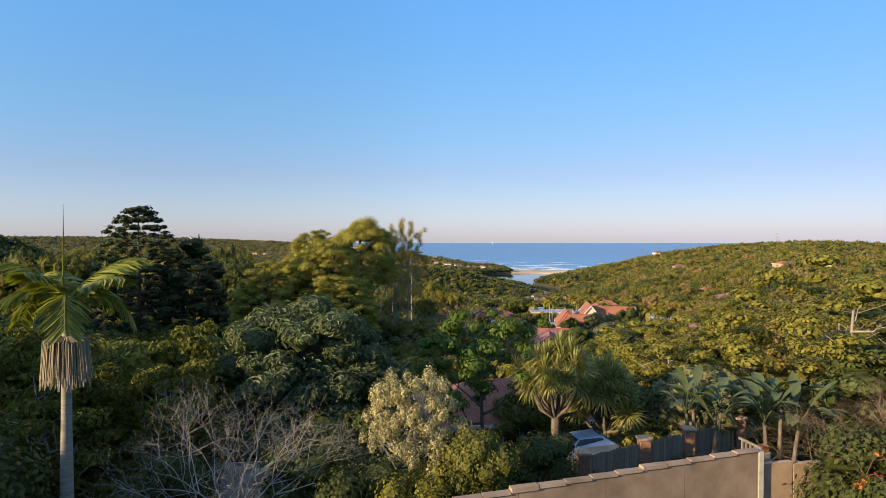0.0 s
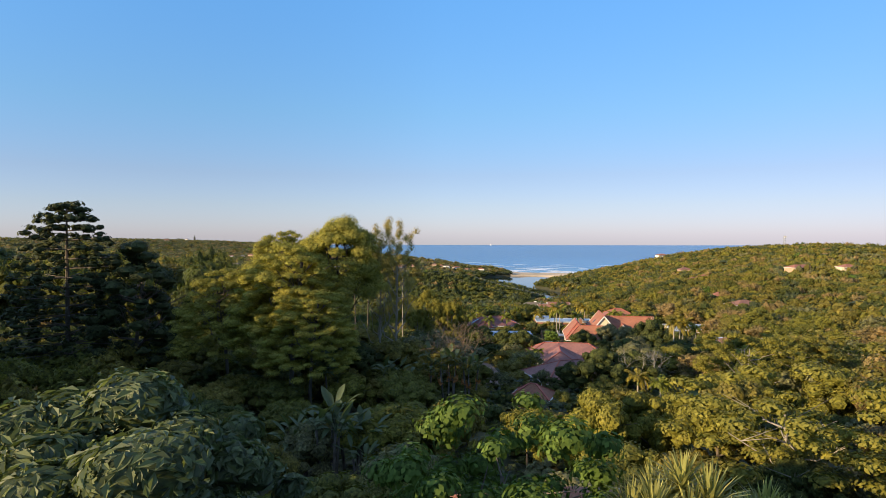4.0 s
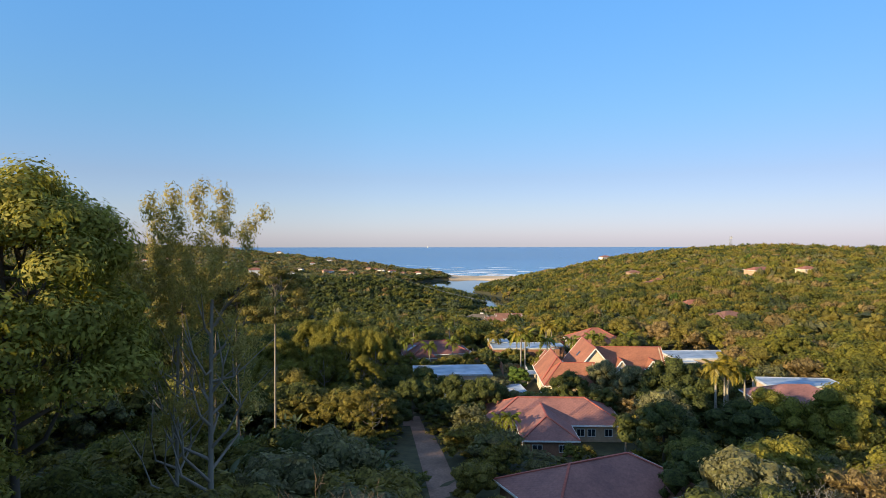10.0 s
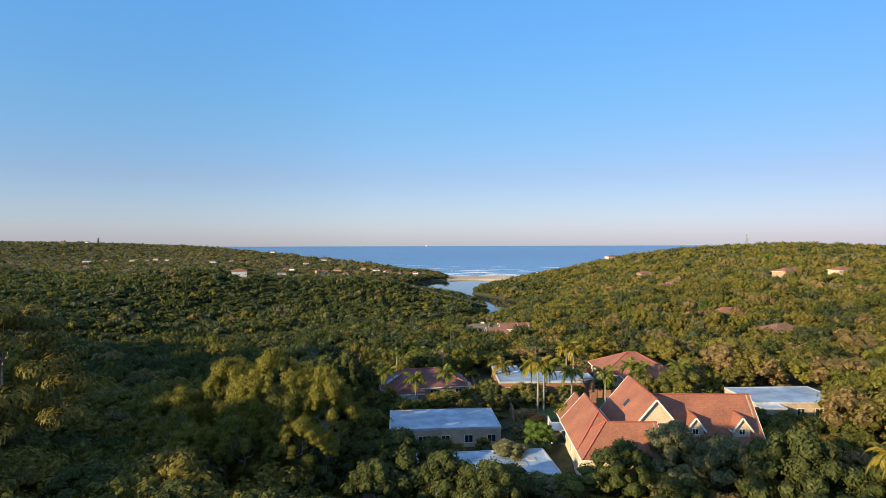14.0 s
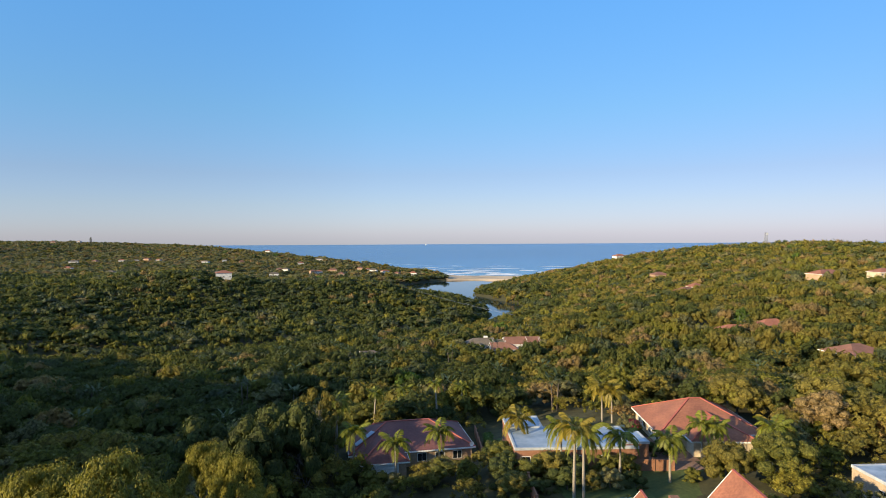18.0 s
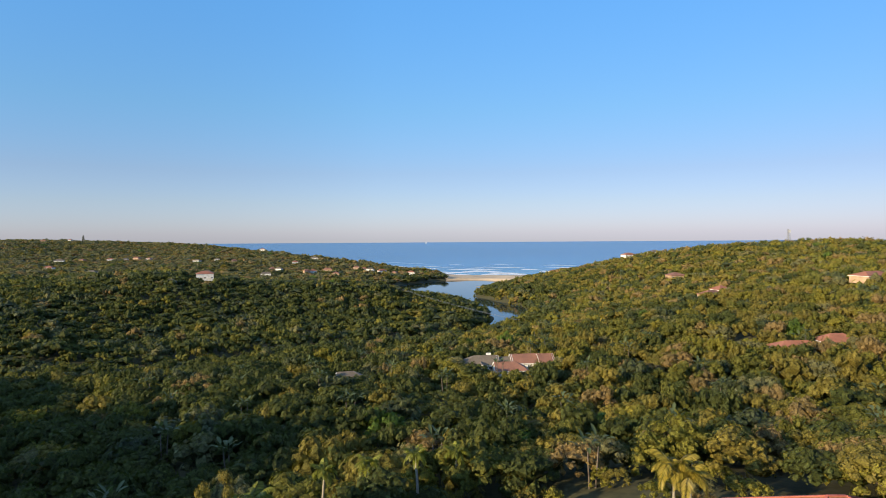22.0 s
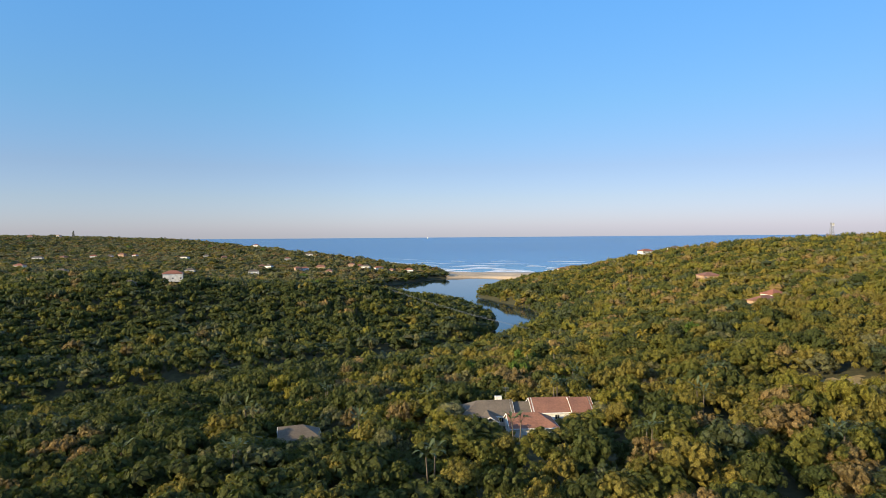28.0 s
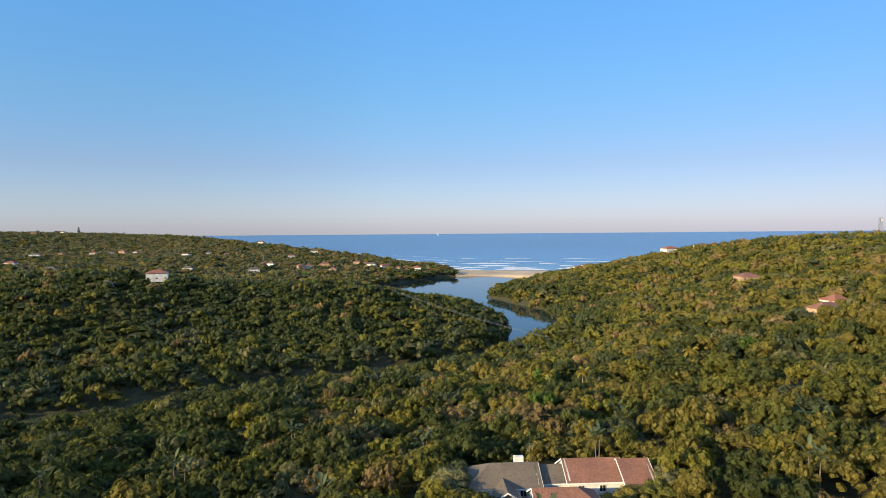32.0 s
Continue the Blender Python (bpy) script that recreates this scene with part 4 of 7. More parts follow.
def old_house():
    """Rambling old bungalow of three low roofs."""
    h = thing("house", 66.0, 391.0, 28.8, -2, "old white bungalow with mossy grey and brown low tile roofs", "house")
    add_walls(h, -15.5, -4.0, -3.0, 5.0, 2.7, "plaster_white", (1,), 4.9, "x")
    add_roof(h, -15.5, -4.0, -3.0, 5.0, 2.7, 4.9, "tile_grey", True, False, "x", 0.5, caps=False)
    add_walls(h, -4.0, 1.0, -1.5, 4.5, 2.5, "plaster_white")
    add_roof(h, -4.0, 1.0, -1.5, 4.5, 2.5, 4.2, "tile_grey", False, False, "x", 0.3, caps=False)
    add_walls(h, 1.0, 10.0, -2.0, 5.5, 2.8, "plaster_white", (0,), 5.0, "x")
    add_roof(h, 1.0, 10.0, -2.0, 5.5, 2.8, 5.0, "tile_brown", False, False, "x", 0.4, caps=False)
    add_walls(h, 10.0, 14.6, -3.4, 5.0, 2.8, "plaster_white", (1,), 5.1, "x")
    add_roof(h, 10.0, 14.6, -3.4, 5.0, 2.8, 5.1, "tile_brown", False, False, "x", 0.4, caps=False)
    add_walls(h, -6.0, 4.0, -11.5, -4.6, 2.6, "plaster_white", (0,), 4.6, "x")
    add_roof(h, -6.0, 4.0, -11.5, -4.6, 2.6, 4.6, "tile_brown", False, True, "x", 0.4, caps=False)
    add_walls(h, -11.5, -8.0, -6.6, -3.0, 2.4, "plaster_white")
    add_roof(h, -11.5, -8.0, -6.6, -2.0, 2.4, 3.5, "tile_grey", False, False, "y", 0.4, caps=False)
    part("chimney", box_bm(-7.2, -5.6, 2.2, 3.0, 3.4, 5.3, 0.04), M["plaster_white"], h, "white chimney block")
    mast = part("aerial", box_bm(-4.62, -4.56, 2.5, 2.56, 3.6, 7.4), M["metal"], h)
    for z in (6.6, 6.95, 7.3):
        part("rod", box_bm(-5.3, -3.9, 2.5, 2.54, z, z + 0.04), M["metal"], mast)
    part("tarpaulin", beam_bm((-12.6, -0.2, 3.97), (-10.2, 0.2, 4.05), 1.0, 0.04), M["pool"], h, "faded blue tarpaulin")
    for x, y in ((-13.5, -3.0), (-6.6, -3.0), (-5.0, -3.0), (3.0, -2.0), (6.5, -2.0), (11.2, -3.4), (13.2, -3.4)):
        add_window(h, x, y, 0.9, 1.1, 1.1, "s")
    for y in (-10.4, -7.5):
        add_window(h, -6.0, y, 0.9, 1.1, 1.1, "w")
    add_window(h, 14.6, 1.0, 0.9, 1.4, 1.1, "e")
    s = thing("cottage", 14.0, 391.5, 25.4, 12, "small grey-roofed cottage among the trees", "house")
    add_walls(s, -4.2, 4.2, -3.4, 3.4, 2.5, "plaster_tan")
    add_roof(s, -4.2, 4.2, -3.4, 3.4, 2.5, 4.6, "tile_grey", False, True, "x", 0.5, caps=False)
    add_window(s, -1, -3.4, 0.9, 1.2, 1.0, "s")
    add_window(s, -4.2, 0, 0.9, 1.2, 1.0, "w")


house_rose()
house_rose_small()
gatehouse()
villa()
flat_house(22.5, 226.8, 37.6, -2, 9.6, 5.6, 3.4, "flat-roofed house with a pale blue stained roof coating", ((-9.6, -6.4, -8.2, -5.6, 3.0),))
fb = flat_house(26.0, 203.0, 38.6, 0, 9.6, 5.0, 3.0, "flat-roofed house with a white coated roof and framed hatches")
for x in (4.6, 6.2):
    part("hatch", box_bm(x, x + 1.2, -1.6 + (x - 4) * 0.9, -0.2 + (x - 4) * 0.9, 3.0, 3.12, 0.02), M["roof_stain"], fb, "grey framed roof hatch")
flat_house(87.0, 224.5, 40.6, -4, 8.4, 5.4, 3.3, "low flat-roofed house with a white roof behind the villa", ((-8.4, -4.0, -7.6, -5.4, 2.9),))
flat_house(46.6, 249.6, 39.2, -5, 9.4, 4.8, 3.4, "flat-roofed house with stepped pale blue roofs and brick walls", ((-9.4, -3.4, 4.8, 10.6, 3.5), (7.6, 11.2, -4.2, 0.6, 3.9)), "brick")
house_right()
house_left()
old_house()
flat_house(86.5, 187.0, 42.2, -12, 7.4, 3.4, 3.6, "flat-roofed house with a blue white roof among palms")


def plain_house(x, y, z, turn, hx, hy, wall, tiles, label, tall=3.0, rise=2.2, name="house"):
    h = thing(name, x, y, z, turn, label, "house")
    add_walls(h, -hx, hx, -hy, hy, tall, wall)
    add_roof(h, -hx, hx, -hy, hy, tall, tall + rise, tiles, caps=False, trim="" if y > 500 else "trim")
    n = max(2, int(hx / 1.8))
    for k in range(n):
        add_window(h, -hx + 1.4 + k * (2 * hx - 2.8) / (n - 1), -hy, 0.9, 1.3, 1.2, "s")
    return h


plain_house(77.0, 175.0, 43.4, -10, 7.0, 5.0, "plaster_tan", "tile_mauve", "house with a red mauve roof beside tall palms")

# ---------------------------------------------------------------- plants that stand singly
def stems(rng, h, w, n_limbs, r0, base=0.45, sides=6, rise=0.72):
    """A bent trunk with limbs that fork into the crown."""
    lean = rng.normal(size=2) * 0.05 * h
    pts = np.array([(lean[0] * t ** 2, lean[1] * t ** 2, h * rise * t) for t in np.linspace(0, 1, 6)])
    pts[0, 2] = -0.06 * h
    out = [tube(pts, np.linspace(r0, r0 * 0.45, 6), sides)]
    for k in range(n_limbs):
        s = base + (0.95 - base) * k / max(1, n_limbs)
        p0 = np.array([np.interp(s, np.linspace(0, 1, 6), pts[:, i]) for i in range(3)])
        a = k * 2.4 + rng.random()
        end = p0 + np.array([math.cos(a) * w * 0.36 * (1.2 - s), math.sin(a) * w * 0.36 * (1.2 - s), h * (0.20 + 0.06 * rng.random()) * (1.15 - s)])
        mid = p0 * 0.5 + end * 0.5 + np.array([0, 0, -0.03 * h]) + rng.normal(size=3) * 0.02 * h
        out.append(tube([p0, mid, end], [r0 * 0.5, r0 * 0.36, r0 * 0.15], 5))
        for j in range(2):
            e2 = end + np.array([rng.normal() * 0.12 * w, rng.normal() * 0.12 * w, 0.05 * h])
            out.append(tube([mid * 0.4 + end * 0.6, e2], [r0 * 0.25, r0 * 0.08], 4))
    return join(out)


TREES = {}


def tree_kind(kind, seed, lobes_fn, leaves, size, leaf, bark="bark", limbs=5, r0=0.028, spread=1.0, long=1.7, deep=0.3, inner=0.74, base=0.4, wid=0.9, droop=0.0, rise=0.72):
    rng = np.random.default_rng(seed)
    lobes = lobes_fn(rng)
    v, q = leaf_cloud(rng, lobes, leaves, size, spread, droop, long, deep)
    if inner:
        sv, st = shells(rng, lobes, 1, inner)
        solid = "core_" + leaf[5:] if leaf.startswith("leaf_") else leaf
        me = build_mesh("crown", np.concatenate([v, sv]), q, st + len(v), (M[leaf], M[solid]), 0, 1)
    else:
        me = build_mesh("crown", v, q, None, (M[leaf],))
    tv, tq = stems(rng, 1.0, wid, limbs, r0, base, 6, rise)
    TREES.setdefault(kind, []).append((build_mesh("trunk", tv, tq, mats=(M[bark],), smooth=True), me))


for i, lf in enumerate(("leaf_dark", "leaf_green", "leaf_olive", "leaf_gold", "leaf_grey", "leaf_brown", "leaf_fresh", "leaf_blue")):
    tree_kind("broad_" + lf[5:], 40 + i, lambda r: dome_lobes(r, 26, 0.90, 0.30, 1.0, 0.135, 0.05), 4600, 0.0205, lf, inner=0.84, spread=1.15, deep=0.3)
for i, lf in enumerate(("leaf_dark", "leaf_green", "leaf_olive", "leaf_gold")):
    tree_kind("broad_" + lf[5:], 60 + i, lambda r: dome_lobes(r, 30, 1.08, 0.48, 0.95, 0.125, -0.08), 4600, 0.0205, lf, wid=1.1, inner=0.84, spread=1.15, deep=0.3)

for i, lf in enumerate(("dark", "green", "olive", "gold", "grey", "brown", "fresh", "blue")):
    tree_kind("low_" + lf, 140 + i, lambda r: dome_lobes(r, 15, 0.95, 0.15, 1.0, 0.18), 1700, 0.031, "leaf_" + lf, inner=0.84, limbs=3, spread=1.15, deep=0.3)

TREE_WORDS = {"dark": "dark green", "green": "mid green", "olive": "olive green", "gold": "sunlit yellow green", "grey": "grey green", "brown": "dry brown-leaved", "fresh": "fresh green", "blue": "bluish green"}


def plant(kind, x, y, h, w, label, category="tree", group="", name="tree", turn=None, z=None, pick=None):
    """One tree as a thing: trunk and crown, standing on the ground."""
    rng = np.random.default_rng(int(abs(x * 131 + y * 17) * 10) % 99991)
    if h < 4.8 and kind.startswith("broad_"):
        kind = kind.replace("broad_", "low_")
    trunk, crown = TREES[kind][int(rng.integers(len(TREES[kind]))) if pick is None else pick]
    ob = thing(name, x, y, lz(x, y) if z is None else z, rng.random() * 360 if turn is None else turn, label, category, group)
    ob.scale = (w, w, h)
    mpart("trunk", trunk, ob)
    mpart("crown", crown, ob)
    return ob


# --- large single trees
tree_kind("mango", 91, lambda r: dome_lobes(r, 90, 0.88, 0.32, 0.97, 0.078), 22000, 0.0150, "leaf_mango", limbs=9, r0=0.03, wid=0.8, deep=0.25, inner=0.80, spread=0.9, droop=0.35, long=2.3)


def open_lobes(n, base, wide, rad):
    def fn(r):
        out = []
        for k in range(n):
            a = r.random() * 6.283
            rr = wide * 0.5 * math.sqrt(r.random())
            z = base + (0.97 - base) * (0.15 + 0.85 * r.random()) * (1 - 0.35 * (rr / (wide * 0.5)) ** 2)
            s = rad * (0.7 + 0.6 * r.random())
            out.append((rr * math.cos(a), rr * math.sin(a), z, s, s * 0.55))
        return out
    return fn


tree_kind("open_green", 92, open_lobes(60, 0.30, 0.9, 0.075), 10500, 0.011, "leaf_fresh", limbs=9, r0=0.018, inner=0.55, deep=0.5)
tree_kind("open_gold", 93, open_lobes(70, 0.35, 1.2, 0.085), 9500, 0.0115, "leaf_gold", "bark_pale", limbs=10, r0=0.013, inner=0.5, deep=0.5, wid=1.2)
tree_kind("open_olive", 94, open_lobes(70, 0.4, 1.3, 0.085), 9500, 0.0115, "leaf_olive", "bark_pale", limbs=10, r0=0.013, inner=0.5, deep=0.5, wid=1.3)
def cream_lobes(r):
    """Upright plumes that narrow towards the top."""
    out = []
    for k in range(170):
        t = r.random() ** 0.8
        rr = 0.52 * math.sqrt(r.random()) * (1.08 - 0.7 * t)
        a = r.random() * 6.283
        s = 0.026 + 0.022 * r.random()
        out.append((rr * math.cos(a), rr * math.sin(a), 0.30 + 0.68 * t, s, s * 1.9))
    return out


tree_kind("cream", 95, cream_lobes, 20000, 0.0085, "cream_leaf", "twig_grey", limbs=8, r0=0.02, inner=0.35, deep=0.5)
tree_kind("bush_gold", 96, lambda r: broad_lobes(r, 1.0, 1.1, 22, 0.05), 6500, 0.020, "leaf_gold", limbs=4, inner=0.7)
tree_kind("bush_green", 97, lambda r: broad_lobes(r, 1.0, 1.1, 22, 0.05), 6500, 0.020, "leaf_green", limbs=4, inner=0.7)
tree_kind("bush_dark", 98, lambda r: broad_lobes(r, 1.0, 1.1, 22, 0.05), 6500, 0.020, "leaf_dark", limbs=4, inner=0.7)
M["flame_leaf"] = leaf_material("orange and rust-red leaves", (0.16, 0.05, 0.02), (0.42, 0.17, 0.05))
tree_kind("flame", 111, lambda r: broad_lobes(r, 1.0, 1.1, 16, 0.1), 2600, 0.026, "flame_leaf", limbs=4)
tree_kind("umbrella", 99, open_lobes(60, 0.15, 0.85, 0.085), 9500, 0.014, "leaf_green", "bark_pale", limbs=10, r0=0.014, inner=0.45, deep=0.5, droop=0.5)


def bamboo_lobes(r):
    """Rounded plumes nodding outwards on arching culms."""
    out = []
    for k in range(30):
        a, lean = k * 2.39996 + 0.6 * r.random(), 0.46 * math.sqrt((k + 0.5) / 30)
        top = 1.0 - 0.42 * (lean / 0.46) ** 2 * (0.6 + 0.6 * r.random()) - 0.05 * r.random()
        for j in range(3):
            t = j / 2
            s = 0.085 * (0.7 + 0.6 * r.random()) * (1.05 - 0.4 * t)
            out.append(((lean + 0.07 * t) * math.cos(a), (lean + 0.07 * t) * math.sin(a), top - 0.06 - 0.07 * t, s, s * 0.62))
    return out


tree_kind("bamboo", 110, bamboo_lobes, 15000, 0.0115, "leaf_gold", "bark_pale", limbs=9, r0=0.012, inner=0.55, deep=0.5, long=2.6, droop=0.5, spread=1.2)
tree_kind("bamboo", 114, bamboo_lobes, 15000, 0.0115, "leaf_gold", "bark_pale", limbs=9, r0=0.012, inner=0.55, deep=0.5, long=2.6, droop=0.5, spread=1.2)


def layered(n, base, wide, rad):
    """Flat pads of needles on spreading limbs."""
    def fn(r):
        out = []
        for k in range(n):
            t = r.random()
            reach = wide * 0.5 * math.sqrt(max(0.04, 1.0 - t ** 1.6)) * math.sqrt(0.15 + 0.85 * r.random())
            a = r.random() * 6.283
            s = rad * (0.6 + 0.7 * r.random())
            out.append((reach * math.cos(a), reach * math.sin(a), base + (0.95 - base) * t, s, s * 0.55))
        return out
    return fn


def pine_lobes(n, base, wide, point):
    """Rounded pads of needles from the crown's top down to its wide foot."""
    def fn(r):
        out = []
        for k in range(n):
            t = 1.0 - ((k + 0.5) / n) ** 0.8
            a = k * 2.39996 + 0.5 * r.random()
            reach = wide * 0.5 * math.sqrt(max(0.02, 1.0 - t ** point)) * (0.42 + 0.58 * math.sqrt(r.random()))
            s = 0.037 * (0.65 + 0.7 * r.random())
            out.append((reach * math.cos(a), reach * math.sin(a), base + (0.955 - base) * t + 0.015 * r.normal(), s, s * 0.72))
        return out
    return fn


def flat_pads(n, wide, base, top, size):
    """Broad shallow pads that make up a spreading crown."""
    return lambda r: [(x, y, z, rx * 1.5, rz * 0.55) for x, y, z, rx, rz in dome_lobes(r, n, wide, base, top, size)[:-1]]


for seed, lobes_fn in ((101, lambda r: dome_lobes(r, 190, 0.42, 0.60, 0.985, 0.046)[:-1] + [(0.05 * math.cos(k * 2.4) * k ** 0.5, 0.05 * math.sin(k * 2.4) * k ** 0.5, 0.93 - 0.012 * k, 0.042, 0.032) for k in range(9)]), (102, pine_lobes(270, 0.40, 0.58, 2.4)), (107, pine_lobes(270, 0.46, 0.54, 2.8))):
    tree_kind("pine", seed, lobes_fn, 70000, 0.0057, "needle", "bark", limbs=20, r0=0.012, inner=0.0, deep=0.6, long=2.3, wid=0.6, spread=1.3, base=0.5, rise=0.88)
for bark in ("bark", "bark_pale"):
    tree_kind("umbrella_pine", 103, flat_pads(60, 0.62, 0.77, 0.99, 0.040), 17000, 0.0080, "needle_dull", bark, limbs=14, r0=0.011, inner=0.0, deep=0.7, long=2.4, wid=0.5, base=0.84, rise=0.94, spread=1.3)
tree_kind("dark_pine", 104, layered(100, 0.15, 0.70, 0.07), 8000, 0.0125, "needle_dark", "bark", limbs=14, r0=0.018, inner=0.75, deep=0.4, long=2.2)


def casuarina_lobes(r):
    """A few thin plumes at the top, and wisps along the stem."""
    out = []
    for k in range(7):
        a, reach, top = k * 2.4, 0.035 + 0.105 * r.random(), 0.90 + 0.085 * r.random()
        for j in range(9):
            t = j / 8
            out.append((reach * (1.1 - 0.5 * t) * math.cos(a) + 0.02 * r.normal(), reach * (1.1 - 0.5 * t) * math.sin(a) + 0.02 * r.normal(), top - 0.20 * t, 0.030 - 0.010 * t, 0.042))
    for k in range(16):
        a, reach = r.random() * 6.283, 0.05 + 0.13 * r.random()
        out.append((reach * math.cos(a), reach * math.sin(a), 0.42 + 0.30 * r.random(), 0.03 + 0.02 * r.random(), 0.05))
    return out


tree_kind("casuarina", 105, casuarina_lobes, 15000, 0.0052, "wispy", "bark_pale", limbs=16, r0=0.009, inner=0.0, deep=0.9, long=4.0, wid=0.4, base=0.35, spread=2.0)


def hoop_lobes(r):
    """Whorls of tufts at the ends of level arms."""
    out = []
    for k in range(17):
        z = 0.18 + 0.79 * k / 16
        reach = 0.235 * math.sqrt(max(0.03, 1.0 - (k / 16.6) ** 2.6))
        for j in range(9):
            a = j * 0.698 + k * 0.5 + 0.15 * r.normal()
            for part_way in (1.0, 0.62):
                out.append((reach * part_way * math.cos(a), reach * part_way * math.sin(a), z + 0.012 * r.normal(), 0.024 + 0.008 * r.random(), 0.020))
    return out


tree_kind("hoop_pine", 106, hoop_lobes, 9500, 0.0095, "needle_dark", "bark", limbs=0, r0=0.012, inner=0.55, deep=0.3, long=1.6)


def hoop_arms():
    tv, tq = [], []
    pieces = [tube([(0, 0, -0.05), (0, 0, 0.5), (0, 0, 0.98)], [0.014, 0.009, 0.003], 6)]
    for k in range(17):
        z = 0.18 + 0.79 * k / 16
        reach = 0.235 * math.sqrt(max(0.03, 1.0 - (k / 16.6) ** 2.6))
        for j in range(9):
            a = j * 0.698 + k * 0.5
            pieces.append(tube([(0, 0, z - 0.01), (reach * math.cos(a), reach * math.sin(a), z)], [0.003, 0.0015], 4))
    v, q = join(pieces)
    old = TREES["hoop_pine"][0]
    TREES["hoop_pine"] = [(build_mesh("trunk", v, q, mats=(M["bark"],)), old[1])]


hoop_arms()


def twigs(rng, h, w, r0, depth, forks=3, droop=0.0, start=0.25, mains=5):
    """Bare branches that fork again and again."""
    out = []
    def grow(p, d, length, r, level):
        mid = p + d * length * 0.5 + rng.normal(size=3) * length * 0.06
        end = p + d * length + np.array([0, 0, -droop * length * (depth - level)])
        out.append(tube([p, mid, end], [r, r * 0.8, r * 0.55], 5 if level == depth else 4 if level > 1 else 3))
        if level > 0:
            for _ in range(forks):
                nd = unit(d + rng.normal(size=3) * 0.55 + np.array([0, 0, 0.12]))
                grow(end, nd, length * (0.62 + 0.2 * rng.random()), r * 0.55, level - 1)
    for k in range(mains):
        a = k * 6.283 / mains + rng.random()
        d = unit(np.array([math.cos(a) * w / h, math.sin(a) * w / h, 1.0]))
        grow(np.array([0, 0, h * start]), d, h * 0.27, r0 * 0.6, depth)
    return join(out), tube([(0, 0, -0.3), (0, 0, h * start)], [r0, r0 * 0.8], 7)


def bare_tree(x, y, h, w, mat, label, depth=4, seed=3, forks=3, name="tree", droop=0.0, start=0.25, mains=5, thick=0.016):
    ob = thing(name, x, y, lz(x, y), 0, label, "tree")
    (v, q), (tv, tq) = twigs(np.random.default_rng(seed), h, w, thick * h, depth, forks, droop, start, mains)
    mpart("trunk", build_mesh("trunk", tv, tq, mats=(M[mat],), smooth=True), ob)
    mpart("bare_crown", build_mesh("bare_crown", v, q, mats=(M[mat],), smooth=True), ob)
    return ob


# --- palms
def frond_mesh(rng, length, leaflets, droop, mat, width=0.24):
    """One arching palm frond: a rib and two rows of narrow leaflets."""
    t = np.linspace(0, 1, 9)
    rib = np.stack([length * (t - 0.12 * t ** 3), 0 * t, length * (0.55 * t - droop * t ** 2.2)], -1)
    vs, qs = [], []
    rv, rq = tube(rib, np.linspace(0.022, 0.004, 9) * length / 3, 4)
    vs.append(rv)
    qs.append(rq)
    k = len(rv)
    for i in range(leaflets):
        s = 0.14 + 0.85 * i / (leaflets - 1)
        p = np.array([np.interp(s, t, rib[:, j]) for j in range(3)])
        p2 = np.array([np.interp(min(1, s + 0.04), t, rib[:, j]) for j in range(3)])
        d = unit(p2 - p + np.array([1e-4, 0, 0]))
        L = length * width * (1.25 - abs(s - 0.45)) * (0.9 + 0.2 * rng.random())
        for side in (-1, 1):
            out = unit(np.array([d[0] * 0.55, side, d[2] * 0.55 - 0.25 - 0.35 * rng.random()]))
            b = d * 0.052 * length / 2
            tip = p + out * L + np.array([0, 0, -0.15 * L])
            m = p + out * L * 0.5
            vs.append(np.array([p - b, m - b * 1.3, tip, m + b * 1.3]))
            qs.append(np.array([[k, k + 1, k + 2, k + 3]]))
            k += 4
    return build_mesh("frond", np.concatenate(vs), np.concatenate(qs), mats=(M[mat],))


_r = np.random.default_rng(5)
FRONDS = {m: [frond_mesh(_r, 1.0, 30, dr, m, 0.30) for dr in (0.35, 0.75, 1.15)] for m in ("palm_green", "palm_gold")}


